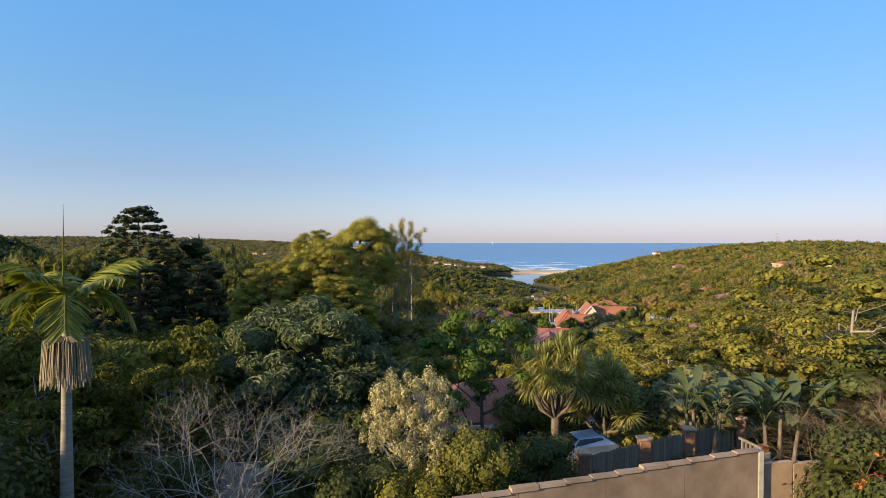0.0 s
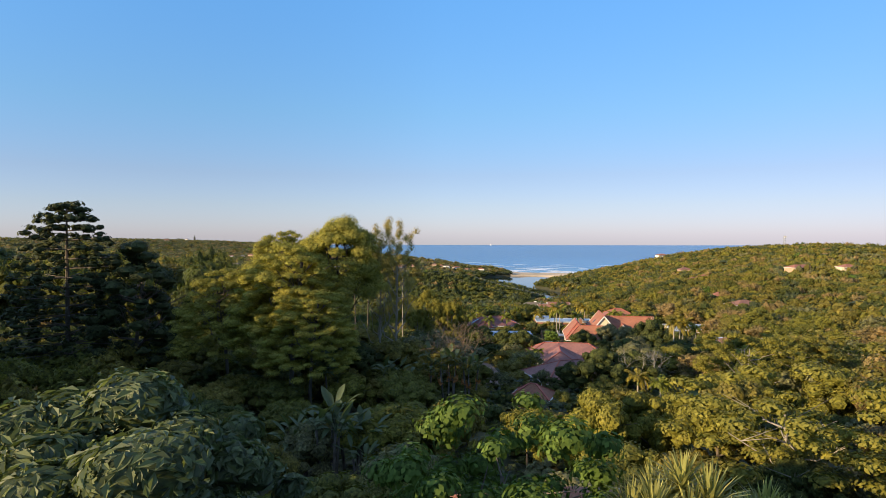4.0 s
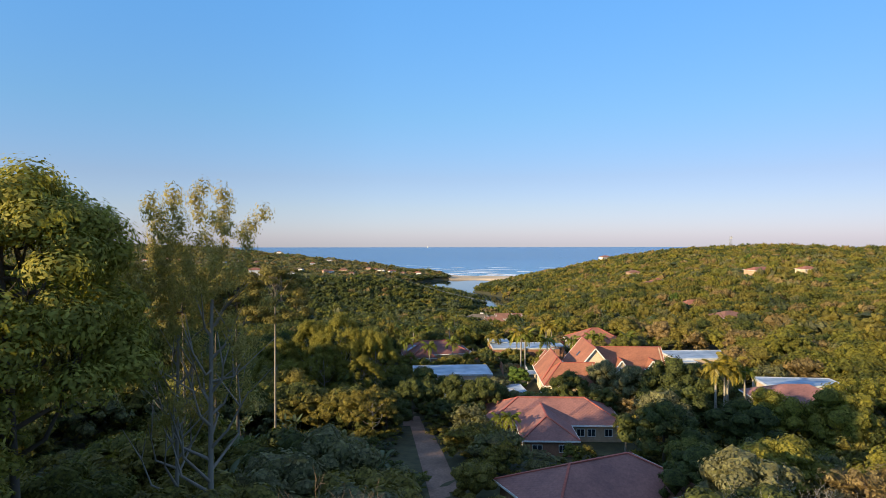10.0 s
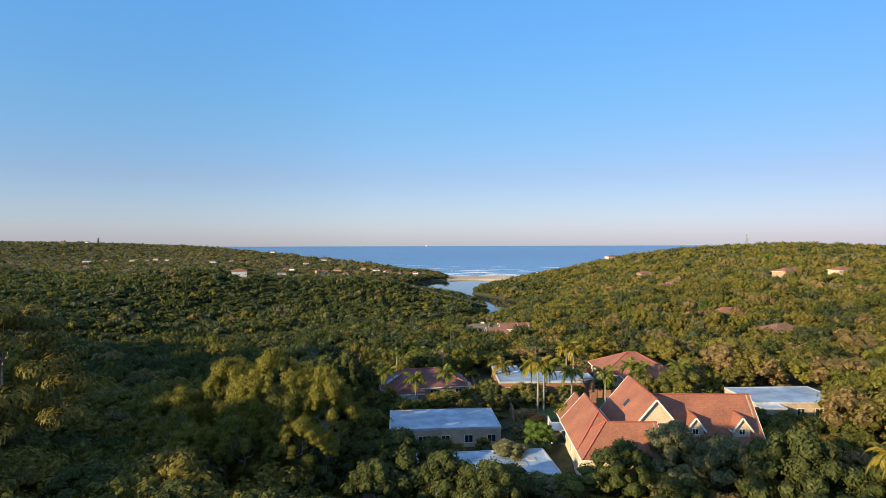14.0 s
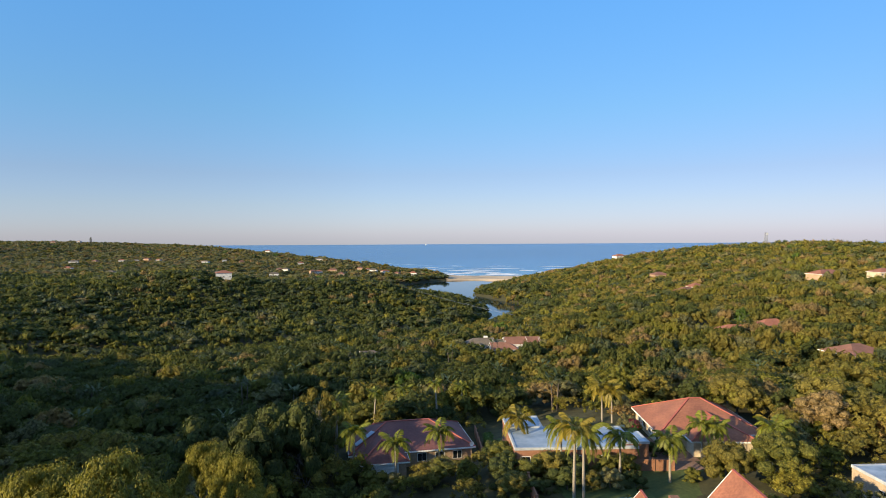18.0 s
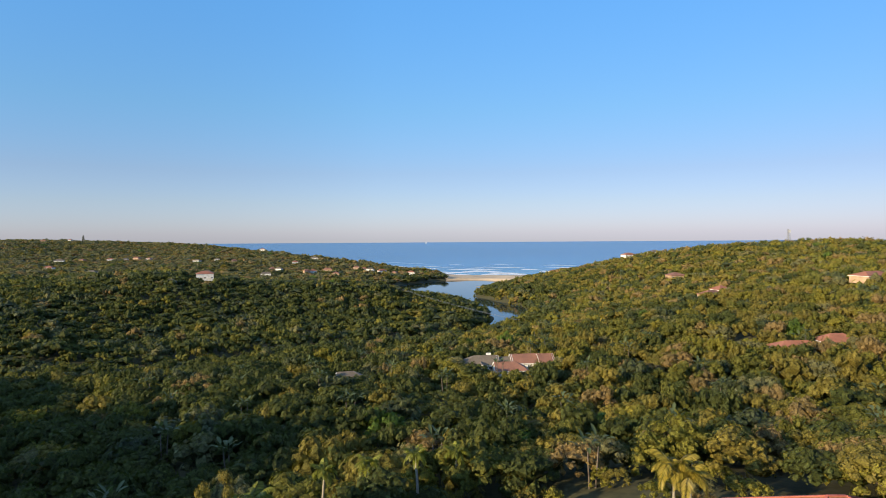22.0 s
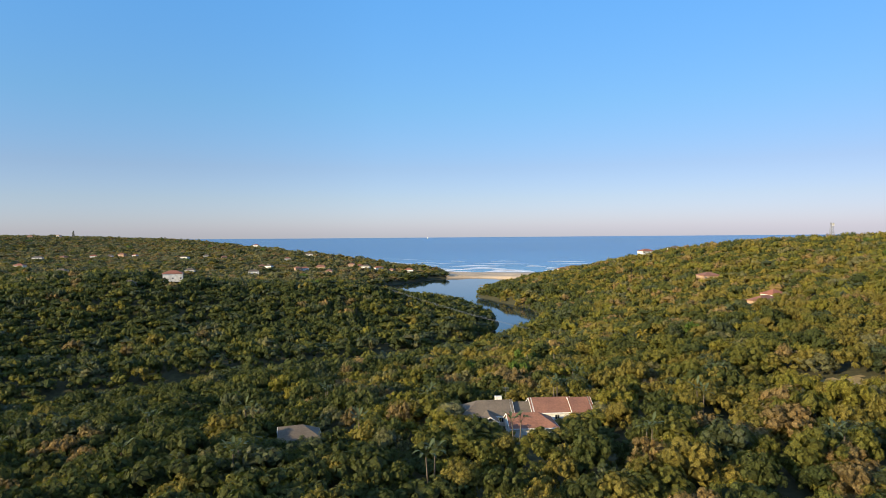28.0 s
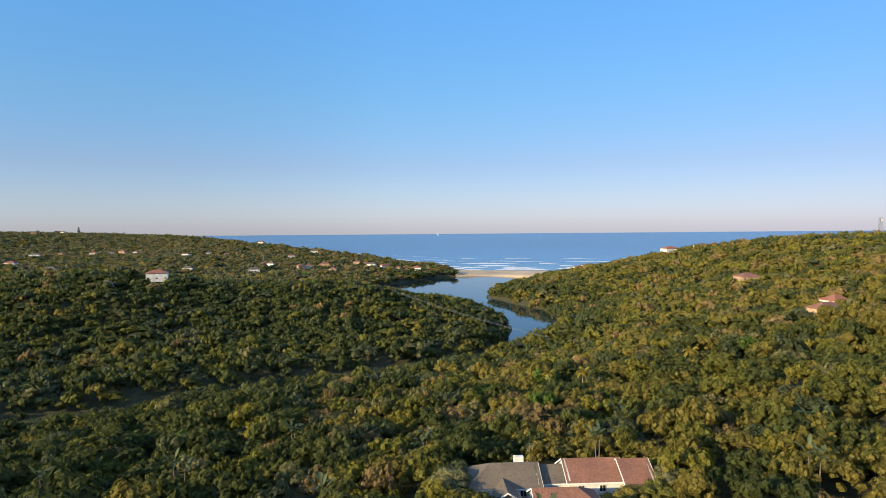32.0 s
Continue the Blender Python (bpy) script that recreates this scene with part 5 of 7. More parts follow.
def palm(x, y, h, crown, mat, label, shaft=True, fronds=13, seed=0, strands=False, z=None, category="palm", group=""):
    """A feather palm: ringed trunk, green shaft, arching fronds."""
    rng = np.random.default_rng(seed + int(abs(x) * 10 + abs(y)))
    ob = thing("palm_tree", x, y, lz(x, y) if z is None else z, rng.random() * 360, label, category, group)
    r = 0.006 * h + 0.12
    ts = np.linspace(0, 1, 7)
    lean = rng.normal(size=2) * 0.02 * h
    top = np.array([lean[0], lean[1], h - (1.3 if shaft else 0.3)])
    pts = [(lean[0] * t * t, lean[1] * t * t, -0.4 + (top[2] + 0.4) * t) for t in ts]
    v, q = tube(pts, [r * (1.25 - 0.4 * t + (0.15 if 0.2 < t < 0.6 else 0)) for t in ts], 9)
    mpart("trunk", build_mesh("trunk", v, q, mats=(M["palm_trunk"],), smooth=True), ob)
    if shaft:
        v, q = tube([top, top + np.array([0, 0, 0.6]), top + np.array([0, 0, 1.4])], [r * 0.95, r * 1.05, r * 0.6], 9)
        mpart("crownshaft", build_mesh("crownshaft", v, q, mats=(M["crownshaft"],), smooth=True), ob, "smooth green crownshaft")
    hub = top + np.array([0, 0, 1.25 if shaft else 0.1])
    for k in range(fronds):
        a = k * 137.5
        lift = k / fronds
        fr = mpart("frond", FRONDS[mat][(0 if lift > 0.45 else 1) if strands else 0 if lift > 0.7 else 1 if lift > 0.3 else 2], ob)
        fr.matrix_basis = pose(*hub, 0, -38 * lift + 12, a)
        fr.scale = (crown * (0.9 + 0.2 * rng.random()),) * 3
    if strands:
        pieces = []
        for k in range(220):
            a = rng.random() * 6.283
            o = 0.12 + 0.46 * rng.random()
            b = np.array([math.cos(a) * r, math.sin(a) * r, 0]) + top * np.array([1, 1, 0]) + np.array([0, 0, top[2] - 0.1])
            e = b + np.array([math.cos(a) * o, math.sin(a) * o, -0.15])
            pieces.append(tube([b, e, e + np.array([math.cos(a) * 0.12, math.sin(a) * 0.12, -1.1 - 0.7 * rng.random()])], [0.022, 0.020, 0.012], 3))
        v, q = join(pieces)
        mpart("flower_strand", build_mesh("flower_strand", v, q, mats=(M["fruit_straw"],)), ob, "hanging straw-coloured flower strands")
    return ob


def paddle_mesh(rng, length, droop, mat="paddle"):
    """A long paddle leaf on its stalk, folded along the midrib."""
    t = np.linspace(0, 1, 8)
    rib = np.stack([length * 0.75 * t ** 1.3, 0 * t, length * (1.0 * t - droop * t ** 2.5)], -1)
    v, q = tube(rib[:5], np.linspace(0.03, 0.016, 5) * length / 2.5, 4)
    vs, qs, k = [v], [q], len(v)
    wd = np.array([0, 0, 0, 0.02, 0.085, 0.105, 0.09, 0.0]) * length
    rows = []
    for i in range(3, 8):
        p = rib[i]
        rows.append((p + np.array([0, -wd[i], 0.35 * wd[i]]), p, p + np.array([0, wd[i], 0.35 * wd[i]])))
    flat = np.array(rows).reshape(-1, 3) + rng.normal(size=(15, 3)) * 0.008 * length
    vs.append(flat)
    for i in range(4):
        for j in range(2):
            a = k + i * 3 + j
            qs.append(np.array([[a, a + 1, a + 4, a + 3]]))
    return build_mesh("leaf", np.concatenate(vs), np.concatenate(qs), mats=(M[mat],), smooth=True)


M["dead_leaf"] = leaf_material("dry orange brown leaves", (0.20, 0.08, 0.03), (0.42, 0.19, 0.08))
DEAD = paddle_mesh(_r, 1.0, 0.9, "dead_leaf")
PADDLES = [paddle_mesh(_r, 1.0, d) for d in (0.15, 0.4, 0.7)]


def wild_banana(x, y, h, leaves=11, label="clump of giant wild banana with torn grey green paddle leaves", seed=1, group="wild bananas", dead=0):
    rng = np.random.default_rng(seed + int(abs(x * 7 + y * 3)))
    ob = thing("wild_banana", x, y, lz(x, y), rng.random() * 360, label, "plant", group)
    n = max(1, int(leaves / 5))
    for s in range(n):
        a0 = s * 2.1 + rng.random()
        base = np.array([math.cos(a0) * 0.6, math.sin(a0) * 0.6, 0]) * (n > 1)
        top = base * 1.8 + np.array([0, 0, h * (0.5 + 0.14 * rng.random())])
        v, q = tube([base + np.array([0, 0, -0.3]), top], [0.16, 0.10], 6)
        mpart("stem", build_mesh("stem", v, q, mats=(M["bark"],), smooth=True), ob)
        for k in range(leaves // n):
            lf = mpart("leaf", PADDLES[int(rng.integers(3))], ob)
            lf.matrix_basis = pose(*top, 0, rng.normal() * 8, k * 137 + 30 * rng.random())
            lf.scale = (min(h * 0.42, 3.0),) * 3
        for k in range(dead):
            d = mpart("dead_leaf", DEAD, ob, "dry orange brown hanging leaf")
            d.matrix_basis = pose(*(top * np.array([1, 1, 0.95])), 0, 120, k * 90 + 40 * rng.random())
            d.scale = (h * 0.28,) * 3
    return ob


def sword_mesh(rng, n):
    v, q = [], []
    for k in range(n):
        e = radians(85 - 125 * (k / n) ** 0.9)
        a = k * 2.4
        out = np.array([math.cos(a) * math.cos(e), math.sin(a) * math.cos(e), math.sin(e)])
        side = np.array([-math.sin(a), math.cos(a), 0]) * 0.034
        L = 0.85 + 0.3 * rng.random()
        m, t = out * L * 0.55, out * L + np.array([0, 0, -0.22 * L * math.cos(e)])
        i = len(v) * 6
        v.append(np.array([-side * 0.7, side * 0.7, m + side, m - side, t + side * 0.15, t - side * 0.15]))
        q += [(i, i + 1, i + 2, i + 3), (i + 3, i + 2, i + 4, i + 5)]
    return build_mesh("rosette", np.concatenate(v), np.array(q), mats=(M["blade"],))


SWORDS = [sword_mesh(_r, 130), sword_mesh(_r, 110)]


def sword_tree(x, y, h, heads, size, label, reach=2.5):
    """A branching tree of sword-leaved heads on bare stems."""
    rng = np.random.default_rng(int(x * 10 + y))
    ob = thing("dragon_tree", x, y, lz(x, y), 20, label, "tree")
    pieces = [tube([(0, 0, -0.3), (0.05, 0, h * 0.4)], [0.36, 0.28], 8)]
    for k in range(heads):
        a = k * 2.4
        rr = reach * math.sqrt((k + 0.5) / heads)
        p = np.array([rr * math.cos(a), rr * math.sin(a), h * (0.88 - 0.30 * (rr / reach) ** 2) + 0.25 * rng.normal()])
        pieces.append(tube([(0, 0, h * 0.36), p * np.array([0.55, 0.55, 0.72]), p], [0.13, 0.10, 0.07], 5))
        r = mpart("rosette", SWORDS[k % 2], ob)
        r.matrix_basis = pose(*p, rng.normal() * 14, rng.normal() * 14, rng.random() * 360)
        r.scale = (size * (0.85 + 0.3 * rng.random()),) * 3
    v, q = join(pieces)
    mpart("trunk", build_mesh("trunk", v, q, mats=(M["bark"],), smooth=True), ob)
    return ob

# ---------------------------------------------------------------- the garden at the start
def boundary_wall():
    w = thing("boundary_wall", 0, 0, 0, 0, "taupe plastered boundary wall with a rough coping, stepping down the slope", "wall")
    a, b = np.array([-0.6, 17.8]), np.array([11.25, 21.1])
    d = (b - a) / np.linalg.norm(b - a)
    n = np.array([-d[1], d[0]])
    L = np.linalg.norm(b - a)
    k = 4
    for i in range(k):
        p0, p1 = a + d * L * i / k, a + d * (L * (i + 1) / k - 0.02)
        z0, z1 = 66.72 + 0.55 * i / k, 66.72 + 0.55 * (i + 1) / k
        vs = [(*(p + n * s), z) for p, zt in ((p0, z0), (p1, z1)) for s, z in ((-0.11, 63.6), (0.11, 63.6), (0.11, zt), (-0.11, zt))]
        part("panel", solid_bm(vs, [(0, 1, 2, 3), (7, 6, 5, 4), (0, 4, 5, 1), (1, 5, 6, 2), (2, 6, 7, 3), (3, 7, 4, 0)]), M["wall_plaster"], w)
    rng = np.random.default_rng(8)
    m = 13
    for i in range(m):
        p0, p1 = a + d * L * i / m, a + d * (L * (i + 1) / m - 0.03)
        z = 66.72 + 0.55 * (i + 0.5) / m
        hgt = 0.05 + 0.035 * rng.random() + (0.06 if i % 5 == 3 else 0)
        vs = [(*(p + n * s), zz) for p in (p0, p1) for s, zz in ((-0.16, z), (0.16, z), (0.13, z + hgt), (-0.13, z + hgt))]
        part("coping", solid_bm(vs, [(0, 1, 2, 3), (7, 6, 5, 4), (0, 4, 5, 1), (1, 5, 6, 2), (2, 6, 7, 3), (3, 7, 4, 0)]), M["wall_plaster"], w)
    part("post", box_bm(11.26, 11.46, 20.95, 21.3, 63.6, 67.25, 0.02), M["kerb"], w)
    g = thing("garden_wall", 11.5, 21.2, 64.4, 12, "pale plastered garden wall with sun patches", "wall")
    for i in range(3):
        part("panel", box_bm(i * 1.25, i * 1.25 + 1.23, -0.1, 0.1, -1, 2.35 - 0.1 * i, 0.02), M["plaster_tan"], g)
    for i in range(5):
        part("rail", box_bm(0.3, 0.36, 0.5 + i * 0.22, 0.56 + i * 0.22, 0, 2.7), M["timber"], g)
    part("rail", box_bm(0.3, 0.38, 0.4, 1.6, 2.66, 2.74), M["timber"], g)
    c = thing("crate", 12.1, 22.3, lz(12.1, 22.3), 20, "orange plastic crate on a stand behind the wall", "crate")
    part("stand", box_bm(-0.25, 0.25, -0.2, 0.2, -0.4, 2.3, 0.02), M["kerb"], c)
    part("box", box_bm(-0.22, 0.22, -0.15, 0.15, 2.3, 2.55, 0.03), M["petal_orange"], c)


def board_fence():
    f = thing("board_fence", 0, 0, 0, 0, "weathered upright board fence between brick piers", "fence")
    run = [(2.6, 28.6), (6.9, 29.0), (10.6, 31.0), (13.6, 32.6), (17.4, 34.6)]
    for (ax, ay), (bx, by) in zip(run, run[1:]):
        L = math.hypot(bx - ax, by - ay)
        ux, uy = (bx - ax) / L, (by - ay) / L
        n = int((L - 0.6) / 0.17)
        ang = math.degrees(math.atan2(uy, ux))
        for i in range(n):
            s = 0.36 + i * 0.17
            x, y = ax + ux * s, ay + uy * s
            jig = 0.03 * math.sin(i * 5.3)
            v, q = box_arrays(-0.07, 0.07, -0.015, 0.015, 0.05, 1.62 + jig)
            b = mpart("board", build_mesh("board", v, q, mats=(M["timber"],)), f)
            b.matrix_basis = pose(x, y, 62.4, 0, 1.0 * math.sin(i * 3.1), ang)
        for z in (0.45, 1.3):
            r = part("rail", box_bm(0.3, L - 0.3, 0.02, 0.08, z, z + 0.09), M["timber"], f)
            r.matrix_basis = pose(ax, ay, 62.4, 0, 0, ang)
    for x, y in run:
        p = part("pier", box_bm(-0.28, 0.28, -0.28, 0.28, -0.6, 1.78, 0.02), M["brick"], f, "brick pier")
        p.location = (x, y, 62.4)
        c = part("cap", box_bm(-0.36, 0.36, -0.36, 0.36, 1.78, 1.92, 0.03), M["plaster_tan"], p, "plastered pier cap")


def car(x, y, z, turn, paint, label):
    """A hatchback: shaped body, glass, wheels with rims."""
    c = thing("car", x, y, z, turn, label, "car")
    prof = [(-2.0, 0.35), (-2.05, 0.75), (-1.9, 0.95), (-1.0, 1.02), (-0.4, 1.45), (1.0, 1.5), (1.75, 1.05), (2.0, 0.95), (2.05, 0.5), (2.0, 0.35)]
    vs = [(px, s * (0.82 if pz < 1.2 else 0.62), pz) for s in (-1, 1) for px, pz in prof]
    n = len(prof)
    fs = [tuple(range(n)), tuple(reversed(range(n, 2 * n)))] + [(i, (i + 1) % n, n + (i + 1) % n, n + i) for i in range(n)]
    body = solid_bm(vs, fs)
    bmesh.ops.bevel(body, geom=list(body.edges), offset=0.05, segments=2, affect="EDGES")
    part("body", body, M[paint], c)
    part("windscreen", beam_bm((-0.93, 0, 1.10), (-0.47, 0, 1.42), 1.25, 0.03), M["glass"], c)
    part("rear_window", beam_bm((1.12, 0, 1.46), (1.66, 0, 1.14), 1.2, 0.03), M["glass"], c)
    for s in (-1, 1):
        part("side_window", solid_bm([(-0.75, s * 0.80, 1.08), (1.35, s * 0.80, 1.1), (0.95, s * 0.67, 1.42), (-0.35, s * 0.67, 1.40)], [(0, 1, 2, 3)]), M["glass"], c)
        for wx in (-1.25, 1.25):
            v, q = tube([(wx, s * 0.66, 0.32), (wx, s * 0.85, 0.32)], [0.32, 0.32], 16)
            wh = mpart("wheel", build_mesh("wheel", v, q, mats=(M["rubber"],), smooth=True), c)
            bm = bmesh.new()
            bmesh.ops.create_cone(bm, cap_ends=True, segments=14, radius1=0.2, radius2=0.17, depth=0.04, matrix=Matrix.Translation((wx, s * 0.85, 0.32)) @ Euler((radians(90), 0, 0)).to_matrix().to_4x4())
            part("rim", bm, M["metal"], wh)
        part("headlight", box_bm(-2.06, -1.95, s * 0.6 - 0.14, s * 0.6 + 0.14, 0.68, 0.82, 0.02), M["trim"], c)
        part("tail_light", box_bm(1.96, 2.06, s * 0.62 - 0.1, s * 0.62 + 0.1, 0.72, 0.95, 0.02), M["ridge"], c)
    return c


boundary_wall()
board_fence()
car(7.9, 33.8, lz(7.9, 33.8) - 0.35, 15, "car_blue", "silver blue parked hatchback behind the board fence")
car(35.6, 107.0, lz(35.6, 107.0) + 0.1, 40, "car_navy", "dark blue hatchback on the asphalt road")
tall_palm = palm(-14.0, 21.8, 72.7 - 61.2, 2.9, "palm_green", "tall feather palm with hanging straw-coloured flower strands", True, 10, 3, True, z=61.2)
v, q = tube([(0, 0, 11.2), (0.03, 0.02, 12.8), (0.05, 0.03, 14.9)], [0.05, 0.03, 0.006], 5)
mpart("spear_leaf", build_mesh("spear_leaf", v, q, mats=(M["palm_green"],), smooth=True), tall_palm, "unopened upright spear leaf")
bare_tree(-8.0, 22.6, 8.0, 7.6, "twig_grey", "leafless tree with a dome of bleached grey twigs", 5, 5, 3, "tree", 0.03, 0.2, 10, 0.009)
plant("cream", -1.2, 24.2, 7.0, 7.0, "small tree covered in cream blossom", name="tree")
plant("bush_gold", -0.9, 21.6, 4.0, 3.0, "yellow green leafy shrub below the blossom tree", "shrub", name="shrub")
plant("bush_green", 1.3, 22.2, 4.0, 2.7, "glossy green shrub with yellow leaf edges by the wall", "shrub", name="shrub")
plant("bush_dark", -3.4, 21.8, 4.4, 3.6, "dark shrub with fine leaves", "shrub", name="shrub")
plant("mango", -8.2, 35.8, 11.0, 12.4, "broad dark mango tree with a dense dome of drooping leaves", name="tree")
plant("open_green", 2.6, 38.8, 11.6, 9.0, "airy fresh green tree with thin stems", name="tree")
sword_tree(10.6, 38.4, 7.9, 24, 1.2, "branching dragon tree in shade behind the fence", 1.9)
sword_tree(7.0, 36.7, 8.3, 28, 1.2, "branching dragon tree with heads of stiff sword leaves", 2.1)
wild_banana(14.6, 33.5, 6.6, 25)
wild_banana(19.0, 33.5, 7.6, 25)
plant("open_gold", 21.5, 55.8, 10.5, 12.0, "spreading golden tree with pale bare limbs", name="tree")
plant("open_gold", 29.5, 43.0, 14.6, 15.5, "wide golden tree on pale limbs", name="tree")
plant("open_olive", 39.0, 58.0, 12.0, 15.0, "wide olive tree in low sun", name="tree")
bare_tree(15.0, 20.0, 8.2, 7.0, "twig_brown", "bare arching bougainvillea stems", 5, 9, 3, "shrub", 0.07, 0.08, 9, 0.008)
bb = plant("bush_dark", 14.6, 19.4, 4.8, 4.2, "dark bougainvillea with pink and orange flowers", "shrub", name="shrub")
frng = np.random.default_rng(4)
for k in range(9):
    fx, fy, fz = 13.0 + 2.4 * frng.random(), 18.2 + 1.0 * frng.random(), 66.2 + 2.6 * frng.random()
    v, q = leaf_cloud(frng, [(0, 0, 0, 0.16, 0.14)], 40, 0.07)
    fl = mpart("flower_head", build_mesh("flower_head", v, q, mats=(M["petal_pink" if k % 3 == 0 else "petal_orange"],)), bb, "pink flowers" if k % 3 == 0 else "orange flowers")
    fl.matrix_world = bb.matrix_basis.inverted() @ Matrix.Identity(4)
    fl.matrix_parent_inverse = bb.matrix_basis.inverted()
    fl.matrix_basis = pose(fx, fy, fz)
for k, (x, y, h, w, kd) in enumerate([(-16.5, 25.5, 9.3, 8, "umbrella"), (-20, 29, 11.8, 9, "umbrella"), (-14.0, 31.0, 11.0, 7.5, "umbrella"), (-23, 24, 9.6, 9, "umbrella"), (-17, 20.5, 6.5, 6, "bush_dark"),
                                      (-27, 33, 12.5, 10, "umbrella"), (-21, 37, 11, 9, "broad_gold"), (-29, 41, 12, 10, "broad_gold"), (-11.5, 24.5, 4.5, 4.2, "bush_dark"), (-5.6, 25.5, 4.6, 4.4, "bush_dark"), (-16, 42, 10, 9, "broad_green")]):
    plant(kd, x, y, h, w, "dense garden tree with drooping glossy leaves" if kd == "umbrella" else "leafy green garden tree", name="tree" if kd != "bush_dark" else "shrub")
for x, y, h in ((-4.6, 29.5, 5.0), (4.2, 25.8, 3.2), (13.6, 39.5, 6.0)):
    plant("bush_dark", x, y, h, h, "dark evergreen shrub by the fence", "shrub", name="shrub")
gw = thing("garage", -8.2, 28.4, 60.6, 8, "low white-walled garage under the trees with a dark gate", "house")
add_walls(gw, -3.6, 3.6, -2.2, 2.2, 2.6, "plaster_white")
add_roof(gw, -3.6, 3.6, -2.2, 2.2, 2.6, 3.3, "tile_grey", False, False, caps=False)
add_door(gw, -1.2, -2.2, 0, 3.0, 2.1, "s", "rubber")
plain_house(4.5, 47.5, 58.6, 8, 6.0, 4.0, "plaster_tan", "tile_red", "house with a dark red tile roof hidden among garden trees", 2.8, 2.0)

# ---------------------------------------------------------------- the tall trees
plant("hoop_pine", -58.5, 114.0, 30.0, 34.0, "tall hoop pine with tufted whorls of branches", name="pine_tree")
plant("dark_pine", -49.5, 117.0, 25.5, 24.0, "dark dense pine beside the hoop pine", name="pine_tree")
for x, y, h, w, p in ((-15.2, 113.0, 27.6, 28, 0), (-21.0, 105.0, 24.0, 30, 1), (-24.0, 115.0, 26.5, 29, 2), (-31.0, 108.0, 20.5, 27, 1), (-17.0, 99.0, 17.5, 22, 1)):
    plant("pine", x, y, h, w, "broad umbrella-crowned pine lit gold by the low sun", group="pines on the slope", name="pine_tree", pick=p)
plant("casuarina", -7.1, 120.0, 28.0, 26.0, "tall wispy casuarina with thin feathery foliage", name="tree")
plant("casuarina", -10.1, 122.5, 24.5, 22.0, "tall wispy casuarina with thin feathery foliage", name="tree")
for x, y, h in ((-8.0, 150.6, 71.6), (-13.0, 153.5, 70.9), (-16.4, 156.5, 71.0), (-18.4, 151.0, 70.2)):
    plant("umbrella_pine", x, y, h - lz(x, y), 13, "slender umbrella pine with a flat crown on a bare pale trunk", group="umbrella pines", name="pine_tree", pick=int(x > -10))
for x, y, h, w in ((-79.5, 191.5, 22, 22), (-88, 186, 20, 20), (-70, 196, 20, 20), (-63, 188, 18, 18), (-96, 196, 20, 20)):
    plant("umbrella_pine", x, y, h, w, "flat-crowned dark pine on the slope", group="far umbrella pines", name="pine_tree")

